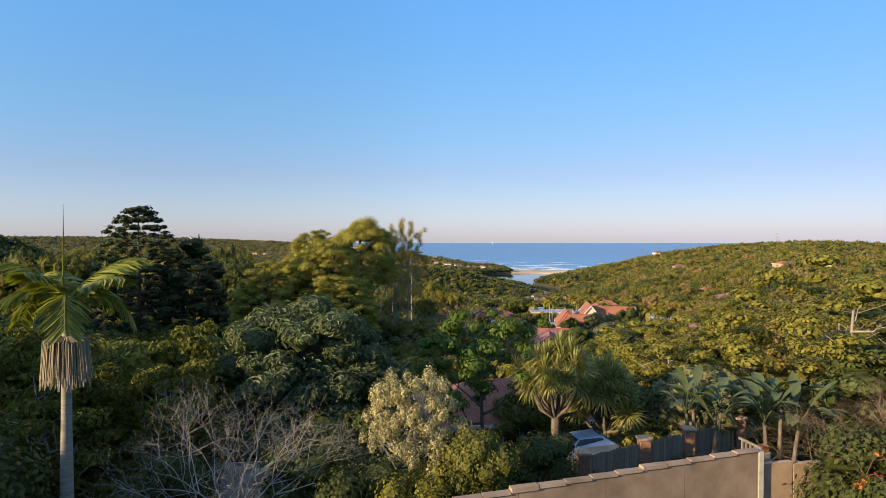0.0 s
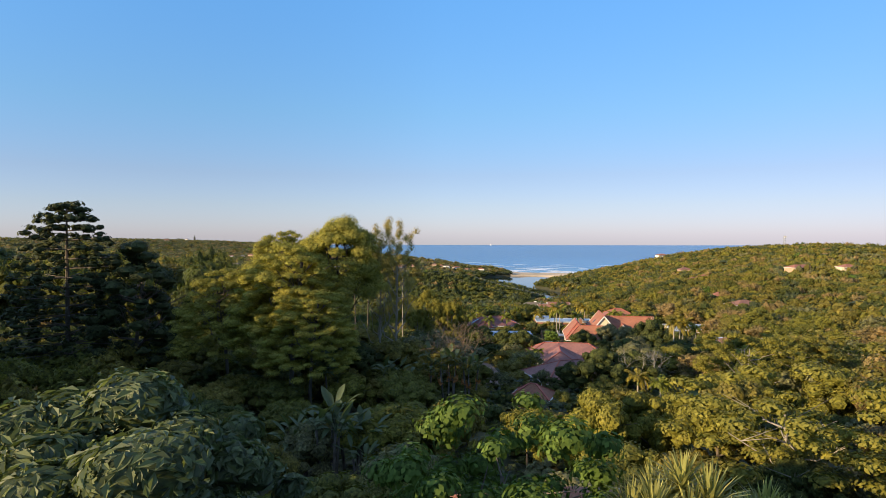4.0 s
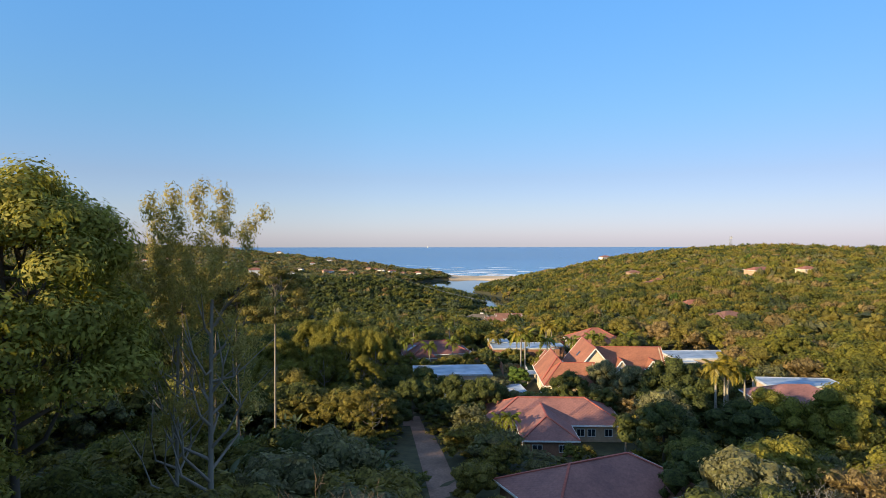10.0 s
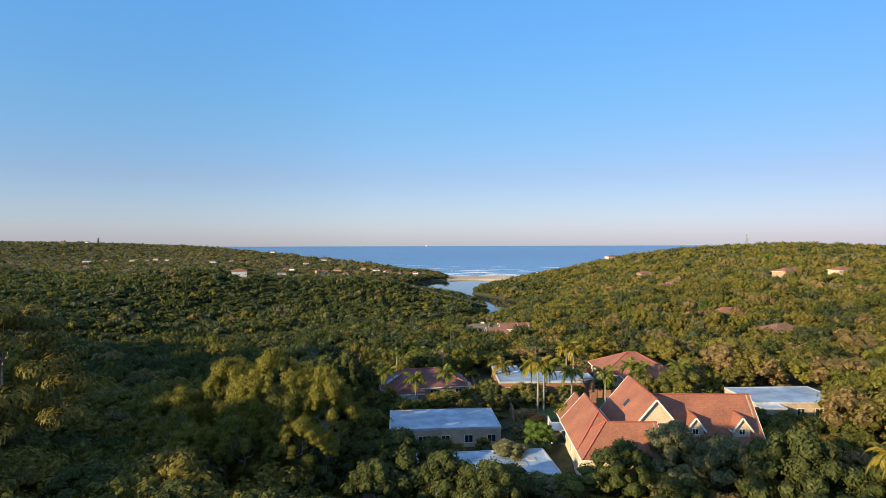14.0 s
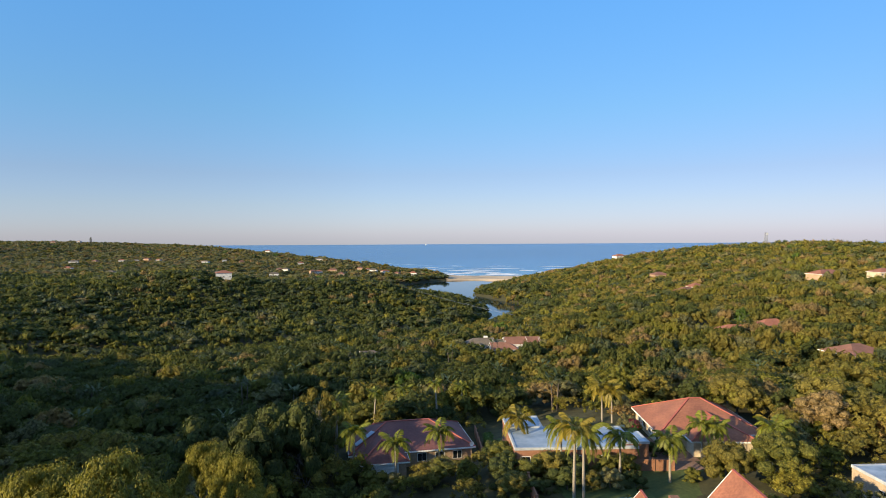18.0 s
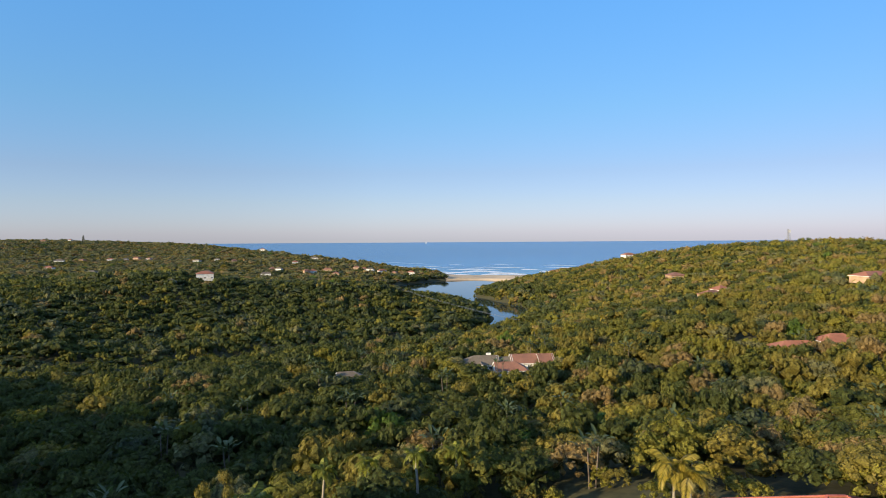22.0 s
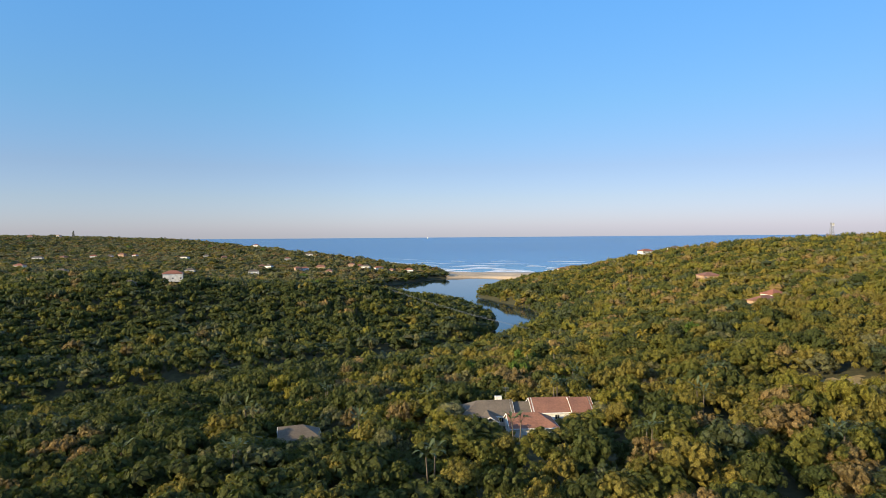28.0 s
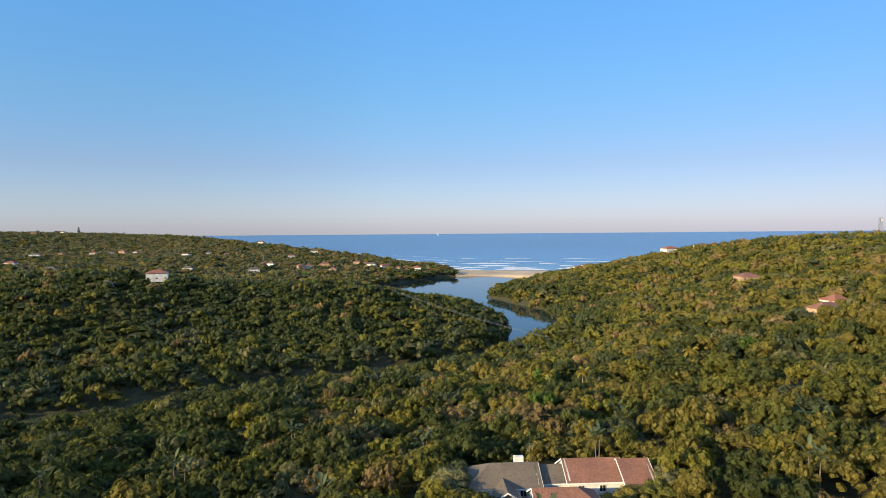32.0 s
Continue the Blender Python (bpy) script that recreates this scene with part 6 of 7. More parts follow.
# ---------------------------------------------------------------- single trees down the slope
for x, y, h, w, kd in [(-3.2, 204.6, 21.4, 12, "bamboo"), (-10.2, 208.0, 20.2, 11, "bamboo"), (3.6, 203.0, 17.6, 9.5, "bamboo"), (-2.8, 226.5, 18.0, 8.5, "bamboo"), (2.2, 220.5, 17.8, 8.0, "bamboo"), (-16.5, 205.0, 16.2, 11, "bamboo"), (-6.5, 199.5, 15.5, 10, "bamboo"), (0.8, 197.0, 12.5, 9, "bamboo"), (-12.5, 199, 12.0, 9, "bamboo"), (-12, 187, 10.5, 9, "broad_olive"), (-9, 181, 9.0, 9, "broad_dark"), (-15.5, 184, 9.5, 9, "broad_green"), (0, 179, 8.5, 8, "broad_dark"), (-21, 187, 9, 9, "broad_dark"), (-4.5, 180, 8, 8, "broad_olive"), (5.5, 178, 7.5, 7, "broad_dark"),
                       (3.3, 170.5, 9.5, 6.5, "open_olive"), (10.5, 190, 8, 7, "broad_dark"), (25.7, 190.5, 7.0, 8, "broad_dark"), (42.0, 193.0, 7.4, 6.5, "broad_dark"), (45.5, 184, 6.2, 6, "broad_dark"), (49.8, 196.0, 8.4, 7.0, "broad_grey"), (55.8, 196.0, 6.4, 7.0, "broad_brown"), (23.4, 185.2, 8.6, 7.5, "broad_dark"), (18.6, 191.0, 8.8, 7.5, "broad_dark"), (13.5, 203.0, 9.0, 8.0, "broad_dark"), (57.4, 181.0, 12.6, 10.0, "broad_dark"), (4.0, 252.5, 16.0, 9.0, "broad_dark"), (-3.0, 247.5, 15.5, 10.0, "broad_dark"), (-1.0, 256.5, 15.5, 10.0, "broad_dark"), (-10.0, 250.0, 16.0, 11.0, "broad_dark"), (6.5, 259.0, 16.5, 6.0, "open_olive"),
                       (53.5, 189.0, 9.0, 8, "broad_grey"), (58.0, 186, 9.5, 9, "broad_dark"), (53.3, 169.5, 10.2, 10.5, "broad_dark"), (48.0, 166, 9.6, 9.5, "broad_grey"), (43.6, 157, 9.4, 10, "broad_dark"),
                       (62.8, 177.5, 9.5, 9, "broad_dark"), (63, 190, 8.5, 8, "broad_olive"), (56, 158.5, 9.6, 11, "broad_dark"), (66, 165, 9.5, 9, "broad_gold"), (73, 160, 10, 10, "broad_gold"),
                       (48.5, 99.0, 10.5, 10, "open_gold"), (47.5, 90, 7.0, 8, "broad_gold"), (40.0, 96.5, 12.5, 11, "open_gold"), (36.5, 90.5, 6.5, 7, "broad_gold"), (58, 104, 10, 12, "open_gold"), (56, 116, 9.5, 11, "broad_gold"), (13.4, 67.7, 7.4, 6.0, "broad_gold"), (8.0, 71.5, 6.4, 5.0, "broad_gold"), (18.5, 71, 6.6, 6.0, "broad_gold"),
                       (22, 66, 6.8, 6, "broad_gold"), (26.5, 73, 7, 7, "broad_olive"), (-3.5, 73, 6.4, 8.0, "broad_gold"), (2.0, 75, 6.0, 6.0, "broad_olive"), (-11.1, 96.3, 6.0, 6.5, "broad_gold"), (-4, 99, 6.0, 7, "broad_green"),
                       (32.7, 119, 7.5, 8, "broad_dark"), (26.5, 117, 8, 8, "broad_dark"), (36, 126, 8.5, 9, "broad_grey"), (21.5, 117, 5.5, 6, "broad_dark"), (44, 134, 8, 9, "broad_gold"), (38, 138, 7.5, 8, "broad_dark"),
                       (0.5, 104.0, 9.0, 6.0, "open_olive"), (64, 235, 6.5, 6, "broad_olive"), (70, 232, 7, 7, "broad_green"), (86, 244, 8, 9, "broad_brown"), (92, 252, 9, 10, "broad_olive"), (83, 262, 8.5, 9, "broad_olive"),
                       (60, 214, 5.5, 6, "bush_green"), (37.5, 225, 4.2, 4.2, "broad_brown"), (13, 213.5, 5.5, 6, "broad_green"), (36.2, 212, 4.8, 5.5, "broad_fresh"), (8, 206, 7, 7, "broad_dark"), (20, 213.2, 4.4, 5, "bush_dark")]:
    word = TREE_WORDS.get(kd.split("_")[-1], "")
    plant(kd, x, y, h, w, "tall clump of golden bamboo with drooping plumes" if kd == "bamboo" else f"{word} broad-leaved garden tree among the houses", group="", name="tree")
for x, y, h in ((52, 378, 3.8), (56, 381.5, 3.2), (58.5, 377, 3.0), (63.5, 376, 2.6), (69, 376.5, 3.0), (73, 380.5, 3.6), (75.5, 384, 3.8), (79.5, 384.5, 4.4), (83, 388, 5.0), (49, 384, 5.0), (47.5, 390, 6.0), (54, 383.5, 2.6), (72, 384.5, 2.4)):
    plant(("broad_olive", "broad_green", "broad_grey")[int(x) % 3], x, y, h, h * 1.4, "leafy shrub close round the old bungalow", "shrub", "bungalow shrubs", "shrub")
bare_tree(46.9, 124.5, 7.0, 8.0, "twig_brown", "spreading dry tree with bare reddish brown branches", 4, 12)
bare_tree(2.2, 103.5, 12.0, 6.0, "twig_brown", "leafless tan tree above the wild bananas", 4, 15)
bare_tree(33.5, 117.0, 9.0, 9.0, "twig_grey", "half-bare tree with pale crooked branches", 4, 18)
bare_tree(5.0, 252.0, 9.0, 6.0, "twig_grey", "leafless pale tree at the edge of the wood", 4, 16)

for x, y, h in ((22.8, 181.5, 3.2), (21.5, 186.0, 3.6), (38.2, 222.0, 3.4)):
    plant("flame", x, y, h, h * 1.2, "flowering garden shrub with orange and rust-red leaves", "shrub", name="shrub")

# wild bananas along the slope
for x, y, h in [(-8.7, 68.8, 9.0), (-12.0, 71.5, 6.0), (-5.5, 68.0, 4.6), (-7.0, 71.0, 7.0), (1.5, 100, 9.5), (-1.5, 101.5, 9.0), (4.5, 101, 9.0), (-6.5, 103, 8.0), (-14, 100, 8.5), (-9, 126, 7), (-4, 131, 7), (0, 136, 6.5), (-10, 140, 7), (-3, 145, 6), (3.5, 141, 6), (-17, 134, 7), (-22, 128, 7)]:
    wild_banana(x, y, h, 27 if y < 72 else 15, dead=3 if (x > -4 and y < 104 and y > 90) else 0)

for x, y, h in [(-20, 146, 4), (-12, 153, 4.5), (-7, 158, 4.2), (-24, 163, 4.5), (-4, 150, 4.4), (-16, 168, 4.6), (0, 160, 4), (-28, 170, 5), (-9, 172, 4.6), (84, 372, 4.5), (50, 372, 4.5), (57, 370, 4)]:
    wild_banana(x, y, h, 15, "clump of pale wild banana leaves in the wood")
brng = np.random.default_rng(77)
for k in range(34):
    x, y = -62 + 200 * ((k * 0.618) % 1.0) + 5 * brng.normal(), 272 + 4.6 * k + 6 * brng.normal()
    if not is_clear(np.array([x]), np.array([y]), 3.0)[0] and river_off(np.array([x]), np.array([y]))[0] > 4:
        wild_banana(x, y, 9.5 + 2.5 * brng.random(), 13, "tall clump of pale wild bananas above the wood")

# palms of the gardens
for x, y, h, c, m in [(42.3, 234.8, 9.8, 2.6, "palm_gold"), (43.2, 233.6, 9.2, 2.5, "palm_green"), (43.1, 243.0, 7.2, 2.4, "palm_green"), (51.2, 240.7, 6.2, 2.4, "palm_green"), (57.7, 238.5, 6.4, 2.4, "palm_green"),
                      (39.1, 254.0, 5.2, 2.6, "palm_gold"), (65.4, 243.5, 5.9, 2.2, "palm_green"), (67.0, 243.0, 5.5, 2.2, "palm_green"), (73.5, 238.5, 5.6, 2.5, "palm_green"), (75.5, 240.5, 4.8, 2.4, "palm_gold"),
                      (58.2, 265.5, 6.8, 2.4, "palm_gold"), (59.6, 264.2, 5.8, 2.2, "palm_gold"), (60.2, 172.0, 12.4, 2.9, "palm_gold"), (61.4, 171.6, 12.0, 2.8, "palm_gold"), (62.6, 172.6, 12.8, 2.9, "palm_gold"), (66.6, 174.0, 9.6, 2.4, "palm_green"),
                      (12.5, 252.5, 8.0, 2.2, "palm_green"), (19.0, 249.5, 6.5, 2.3, "palm_green"), (26.0, 252.0, 7.0, 2.4, "palm_green"), (9.0, 262.0, 10.4, 2.2, "palm_green"), (15.5, 275.0, 9.0, 2.0, "palm_green"), (21.5, 276.5, 9.0, 2.0, "palm_green"),
                      (28.0, 275.5, 10.0, 2.0, "palm_green"), (25.2, 170.8, 5.2, 2.0, "palm_green"), (23.6, 171.6, 4.8, 2.0, "palm_green"), (40.8, 163.2, 6.0, 2.2, "palm_gold"), (28.6, 104.5, 4.6, 2.0, "palm_gold"), (31.5, 103.5, 3.8, 2.0, "palm_green"), (2, 262, 8, 2.2, "palm_green"), (-3, 270, 7.5, 2.2, "palm_green"), (-10, 258, 7.0, 2.4, "palm_green"), (34, 283, 8, 2.2, "palm_green"), (72, 366, 4.0, 1.8, "palm_gold"), (46, 381, 4.5, 1.8, "palm_gold"), (130, 470, 8, 2.6, "palm_gold"), (96, 470, 8, 2.4, "palm_gold"), (88, 478, 8, 2.4, "palm_gold")]:
    c = c * 1.28 if y > 228 and y < 270 else c
    palm(x, y, h, c, m, "royal palm with a pale trunk and arching fronds" if m == "palm_green" else "feather palm with yellowing fronds", True, 12, 1, group="garden palms")

# shrubs and small trees close round the houses
srng = np.random.default_rng(77)
for cx, cy, hx, hy, lo, hi, gap in ((34, 175, 13, 14, 1.6, 2.8, 4.5), (28, 141, 11, 8, 1.6, 2.6, 5), (46, 205, 15.5, 13, 3.0, 5.0, 3.6), (22.5, 226, 11.5, 8.6, 3.0, 4.4, 3.2), (26, 203, 11.5, 7, 3.0, 4.6, 3.4), (87, 222, 10.5, 8.5, 2.4, 4.0, 4.0),
                                     (46.5, 246, 11.5, 4.0, 2.6, 4.2, 3.0), (47, 251, 12, 13, 2.4, 3.8, 3.6), (21.5, 258, 12, 10, 2.4, 4.2, 3.2), (72, 250, 11, 11, 1.8, 3.4, 4.5), (66, 388, 16.5, 12.5, 2.8, 4.4, 3.0), (14, 390, 6, 5, 2.2, 3.4, 3.0)):
    side = [(cx - hx, cy - hy + k * gap) for k in range(int(1.6 * hy / gap))] + [(cx - hx + k * gap, cy - hy) for k in range(1, int(2 * hx / gap))]
    for x, y in side:
        if srng.random() < 0.22 or abs(x - 10.8) < 2.2:
            continue
        h = lo + (hi - lo) * srng.random()
        kd = ("broad_dark", "broad_green", "broad_grey", "broad_olive", "broad_green")[int(srng.integers(5))]
        plant(kd, x + srng.normal() * 0.5, y + srng.normal() * 0.5, h, h * 1.25, TREE_WORDS[kd[6:]] + " leafy shrub beside a house wall", "shrub", "house shrubs", "shrub")

# ---------------------------------------------------------------- paving, road, lawns
slab("driveway", "brick-paved driveway running down between gardens", "driveway", [(9.0, 128), (12.2, 128), (13.4, 165), (11.6, 204), (8.6, 204), (9.8, 165)], "paving", step=1.2)
slab("road", "narrow asphalt road between trees", "road", [(24, 98), (30, 97), (40, 106), (60, 119), (90, 131), (90, 136), (57, 125), (37, 112)], "tar", 0.08, step=1.2)
slab("verge", "shaded grass verge beside the road", "lawn", [(22, 103), (36, 112), (50, 121), (46, 128), (34, 121), (20, 110)], "lawn", 0.05, step=1.2)
slab("lawn", "mown garden lawn with sun streaks", "lawn", [(42, 229), (59, 226), (64, 242), (40, 246)], "lawn", 0.06, step=1.2)
slab("lawn", "garden lawn behind the flat-roofed house", "lawn", [(36, 263.5), (57, 259.5), (58, 264), (38, 268)], "lawn", 0.06, step=1.2)
slab("lawn", "small front lawn below the rose-roofed house", "lawn", [(16, 160), (30, 158), (30, 164), (17, 167)], "lawn", 0.06, step=1.2)
slab("driveway", "red-paved drive beside the tan house", "driveway", [(57.5, 243), (64, 241), (66, 246), (61, 257), (58.5, 256)], "paving", 0.08, step=1.0)
slab("meadow", "dry grass clearing on the hillside", "meadow", [(118, 392), (150, 388), (156, 398), (122, 404)], "dry_grass", 0.1, step=2)
slab("meadow", "grass clearing beside the river", "meadow", [(-66, 500), (-30, 510), (-28, 530), (-70, 514)], "lawn", 0.1, step=2)


def garden_wall_run(a, b, tall, mat, label):
    w = thing("garden_wall", 0, 0, 0, 0, label, "wall")
    L = math.hypot(b[0] - a[0], b[1] - a[1])
    n = max(1, int(L / 3.0))
    ang = math.degrees(math.atan2(b[1] - a[1], b[0] - a[0]))
    for i in range(n):
        x, y = a[0] + (b[0] - a[0]) * i / n, a[1] + (b[1] - a[1]) * i / n
        z = lz(x, y)
        p = part("panel", box_bm(0.2, L / n - 0.2, -0.09, 0.09, -0.6, tall, 0.02), M[mat], w)
        p.matrix_basis = pose(x, y, z, 0, 0, ang)
        c = part("pier", box_bm(-0.2, 0.2, -0.2, 0.2, -0.6, tall + 0.2, 0.03), M[mat], w)
        c.matrix_basis = pose(x, y, z, 0, 0, ang)


garden_wall_run((38, 246.5), (60.5, 242.0), 1.8, "brick", "brick garden wall with piers along the lawn")
garden_wall_run((38, 246.5), (36.5, 230), 1.8, "brick", "brick garden wall beside the palms")
garden_wall_run((33.5, 254), (35.0, 272), 1.6, "brick", "sunlit garden wall between the two houses")
slab("swimming_pool", "turquoise swimming pool on the lawn", "pool", [(47.4, 231.8), (52.6, 231.2), (53.4, 233.8), (48.2, 234.4)], "pool", 0.14, step=0.8)
pool = slab("swimming_pool", "small blue swimming pool beside the tan house", "pool", [(59.5, 259), (62, 258.6), (62.3, 261.4), (59.8, 261.8)], "pool", 0.12, step=0.8)
hedge_rng = np.random.default_rng(6)
for x, y, w, d, lab in ((62.3, 249.0, 1.4, 5.0, "clipped bright green hedge beside the drive"), (35.9, 262.0, 1.6, 8.0, "row of clipped round shrubs by the garden wall"), (35.0, 204.0, 1.0, 12.0, "clipped hedge along the villa garden")):
    hd = thing("hedge", x, y, lz(x, y), -8, lab, "hedge")
    lobes = [(0, -d / 2 + (k + 0.5) * d / 6, 0.7, w * 0.6, 0.75) for k in range(6)]
    v, q = leaf_cloud(hedge_rng, lobes, 1500, 0.14, 0.7)
    sv, st = shells(hedge_rng, lobes, 1, 0.9)
    mpart("foliage", build_mesh("foliage", np.concatenate([v, sv]), q, st + len(v), (M["leaf_fresh"],)), hd)
bo = plant("bush_dark", 60.4, 257.0, 2.4, 3.0, "bougainvillea in magenta bloom beside the drive", "shrub", name="shrub")
v, q = leaf_cloud(hedge_rng, [(0, 0, 0.7, 0.45, 0.35)], 500, 0.05)
mpart("blossom", build_mesh("blossom", v, q, mats=(M["petal_pink"],)), bo, "magenta blossom")

# ---------------------------------------------------------------- houses on the hillsides
for x, y, turn, hx, hy, wall, tiles, dz, words in [
        (216, 524, 20, 7, 4, "plaster_tan", "tile_brown", 1.6, "tan brown-roofed house among hillside trees"), (228, 534, 10, 4.5, 4, "plaster_white", "tile_red", 1.7, "small white house with a red roof on the hill"),
        (150, 366, -6, 7.5, 4, "plaster_tan", "tile_red", 1.0, "low house with a long red roof on the hillside"), (165, 368, -3, 5.5, 3.5, "plaster_tan", "tile_red", 0.8, "red-roofed house on the hillside"),
        (280, 482, 15, 10, 5, "plaster_tan", "tile_red", 4.5, "large tan house with a red roof high on the hill"), (318, 483, 0, 6, 5, "plaster", "tile_red", 4.5, "cream house with a red roof high on the hill"),
        (148, 309, 10, 6.5, 5, "plaster_tan", "tile_brown", 1.5, "brown-roofed house in the trees"), (312, 858, 10, 7, 5, "plaster_white", "tile_red", 5.0, "white house with a red roof on the ridge above the sea"),
        (330, 830, 0, 6, 5, "plaster_white", "tile_grey", 4.0, "white house on the ridge"), (281, 1003, 0, 9, 6, "plaster_white", "tile_grey", 6.0, "large white house above the lagoon mouth"), (262, 985, 15, 6, 5, "plaster_white", "tile_red", 5.0, "white house among trees by the lagoon"),
        (-127, 735, 15, 7, 5, "plaster_white", "tile_red", 2.0, "white two-storey house on the wooded ridge"), (-139, 684, 10, 4, 3, "plaster_white", "tile_grey", 2.0, "small white outbuilding on the ridge"),
        (255, 640, 0, 6, 5, "plaster_tan", "tile_brown", 4.0, "tan house below the ridge")]:
    for k in range(int(hx * 0.7)):
        tx, ty = x - hx + 2 * hx * (k + 0.5) / int(hx * 0.7), y - hy - 3.5 + math.sin(k * 2.1 + x)
        if y < 560:
            plant(("broad_olive", "broad_grey", "broad_green")[k % 3], tx, ty, dz + 4.4 + math.sin(k * 3.3 + y), 5.0, "hillside tree in front of a house", name="tree", group="hillside trees")
    plain_house(x, y, lz(x, y) + dz, turn, hx, hy, wall, tiles, words, 3.0 if "two" not in words else 5.4, 2.0)
vr = np.random.default_rng(21)
for k, (x, y) in enumerate([(-871, 1904), (-836, 1973), (-534, 1309), (-523, 1369), (-491, 1408), (-478, 1443), (-458, 1450), (-437, 1457), (-327, 1399), (-257, 1402), (-384, 1985), (-372, 1968), (-330, 1905), (-251, 1661), (-140, 1205), (-153, 1218), (-131, 1334), (-106, 1437), (-14, 1233), (0, 1222),
                            (10, 1197), (50, 1167), (76, 1155), (-220, 1079), (-90, 1161), (-81, 1172), (-143, 1105), (-42, 1139), (-433, 1080), (-332, 981), (-60, 1200), (30, 1190), (-300, 1440), (-400, 1470)]):
    plain_house(x, y, lz(x, y) + 3.6 + 1.6 * vr.random(), 60 * vr.random() - 30, 4 + 3.5 * vr.random(), 3 + 2 * vr.random(), "plaster_white" if k % 3 else "plaster_tan", ("tile_brown", "tile_red", "tile_grey")[k % 3], "distant pale-walled house on the far hillside", 3.0 + 2.0 * vr.random(), 2.0)


def lattice_mast(x, y, z, h):
    t = thing("lattice_mast", x, y, z, 15, "red and white lattice radio mast on the ridge", "mast")
    legs = [(-1, -1), (1, -1), (1, 1), (-1, 1)]
    for sx, sy in legs:
        part("leg", beam_bm((sx * 1.5, sy * 1.5, -2), (sx * 0.7, sy * 0.7, h), 0.22, 0.22), M["metal"], t)
    for k in range(7):
        z0, z1 = h * k / 7, h * (k + 1) / 7
        r0, r1 = 1.5 - 0.8 * k / 7, 1.5 - 0.8 * (k + 1) / 7
        for (ax, ay), (bx, by) in zip(legs, legs[1:] + legs[:1]):
            part("brace", beam_bm((ax * r0, ay * r0, z0), (bx * r1, by * r1, z1), 0.14, 0.14), M["metal"], t)
    for k in range(5):
        part("antenna_panel", box_bm(-1.4 + 0.6 * k, -1.1 + 0.6 * k, -1.3, -1.1, h - 3, h - 0.6, 0.03), M["trim"], t)


lattice_mast(393, 698, lz(393, 698) + 3, 15.0)
# spires of tall pines against the sky on the far ridge
for x, y in ((-384, 2013), (-396, 2010), (-888, 2158), (-230, 1830), (-150, 1600), (-330, 1985)):
    plant("dark_pine", x, y, 26, 13, "lone dark pine on the far ridge", group="ridge pines", name="pine_tree")
ship = thing("ship", 390, 4700, 0, 80, "tiny white ship on the horizon", "ship")
part("hull", box_bm(-10, 10, -3, 3, 0, 5, 0.5), M["trim"], ship)
part("bridge", box_bm(4, 8, -2.5, 2.5, 5, 11, 0.3), M["trim"], ship)


# power lines crossing the river
pl = thing("power_line", 0, 0, 0, 0, "three thin power cables across the river", "cable")
for k in range(3):
    a, b = np.array([40 + k * 1.5, 712, 27.0]), np.array([118 + k * 1.5, 600, 14.0])
    ts = np.linspace(0, 1, 12)
    pts = [a + (b - a) * t + np.array([0, 0, -6 * t * (1 - t)]) for t in ts]
    v, q = tube(pts, [0.035] * 12, 4)
    mpart("cable", build_mesh("cable", v, q, mats=(M["metal"],)), pl)


# surf: long broken lines of foam off the beach
def surf():
    rng = np.random.default_rng(31)
    vs, qs, k = [], [], 0
    for row, off in enumerate((6, 45, 95, 160, 240, 340)):
        x = -520.0
        while x < 420:
            L = (30 + 90 * rng.random()) * (1.2 if x < 100 else 1)
            n = max(3, int(L / 5))
            xs = np.linspace(x, x + L, n)
            wob = 5 * np.sin(xs * 0.03 + row * 2) + 3 * np.sin(xs * 0.11 + row)
            w = (5 + 13 * rng.random()) * np.sin(np.linspace(0.05, 3.09, n)) * (2.2 if row < 4 else 1.0)
            y = coast(xs) + off + wob
            vs.append(np.stack([np.concatenate([xs, xs]), np.concatenate([y, y + w]), np.full(2 * n, 0.12)], -1))
            i = np.arange(n - 1)
            qs.append(np.stack([k + i, k + i + 1, k + n + i + 1, k + n + i], -1))
            k += 2 * n
            x += L + (10 + 90 * rng.random()) * (0.2 if row < 2 else 1)
    tagged(new("surf", build_mesh("surf", np.concatenate(vs), np.concatenate(qs), mats=(M["foam"],))), "white lines of breaking surf off the beach", "surf", kind="stuff")


surf()


def sandbar():
    v = []
    for k in range(25):
        s = k / 24
        for side in (-1, 1):
            v.append((158 + 54 * s, 1012 - 6 * s + side * (0.2 + 9 * math.sin(math.pi * s)) + 2 * math.sin(9 * s), 0.15 + 0.35 * (side > 0) * math.sin(math.pi * s)))
    q = [(2 * k, 2 * k + 2, 2 * k + 3, 2 * k + 1) for k in range(24)]
    tagged(new("sandbar", build_mesh("sandbar", v, q, mats=(M["sand"],))), "low bar of wet sand in the lagoon mouth", "sand", kind="structure")


sandbar()

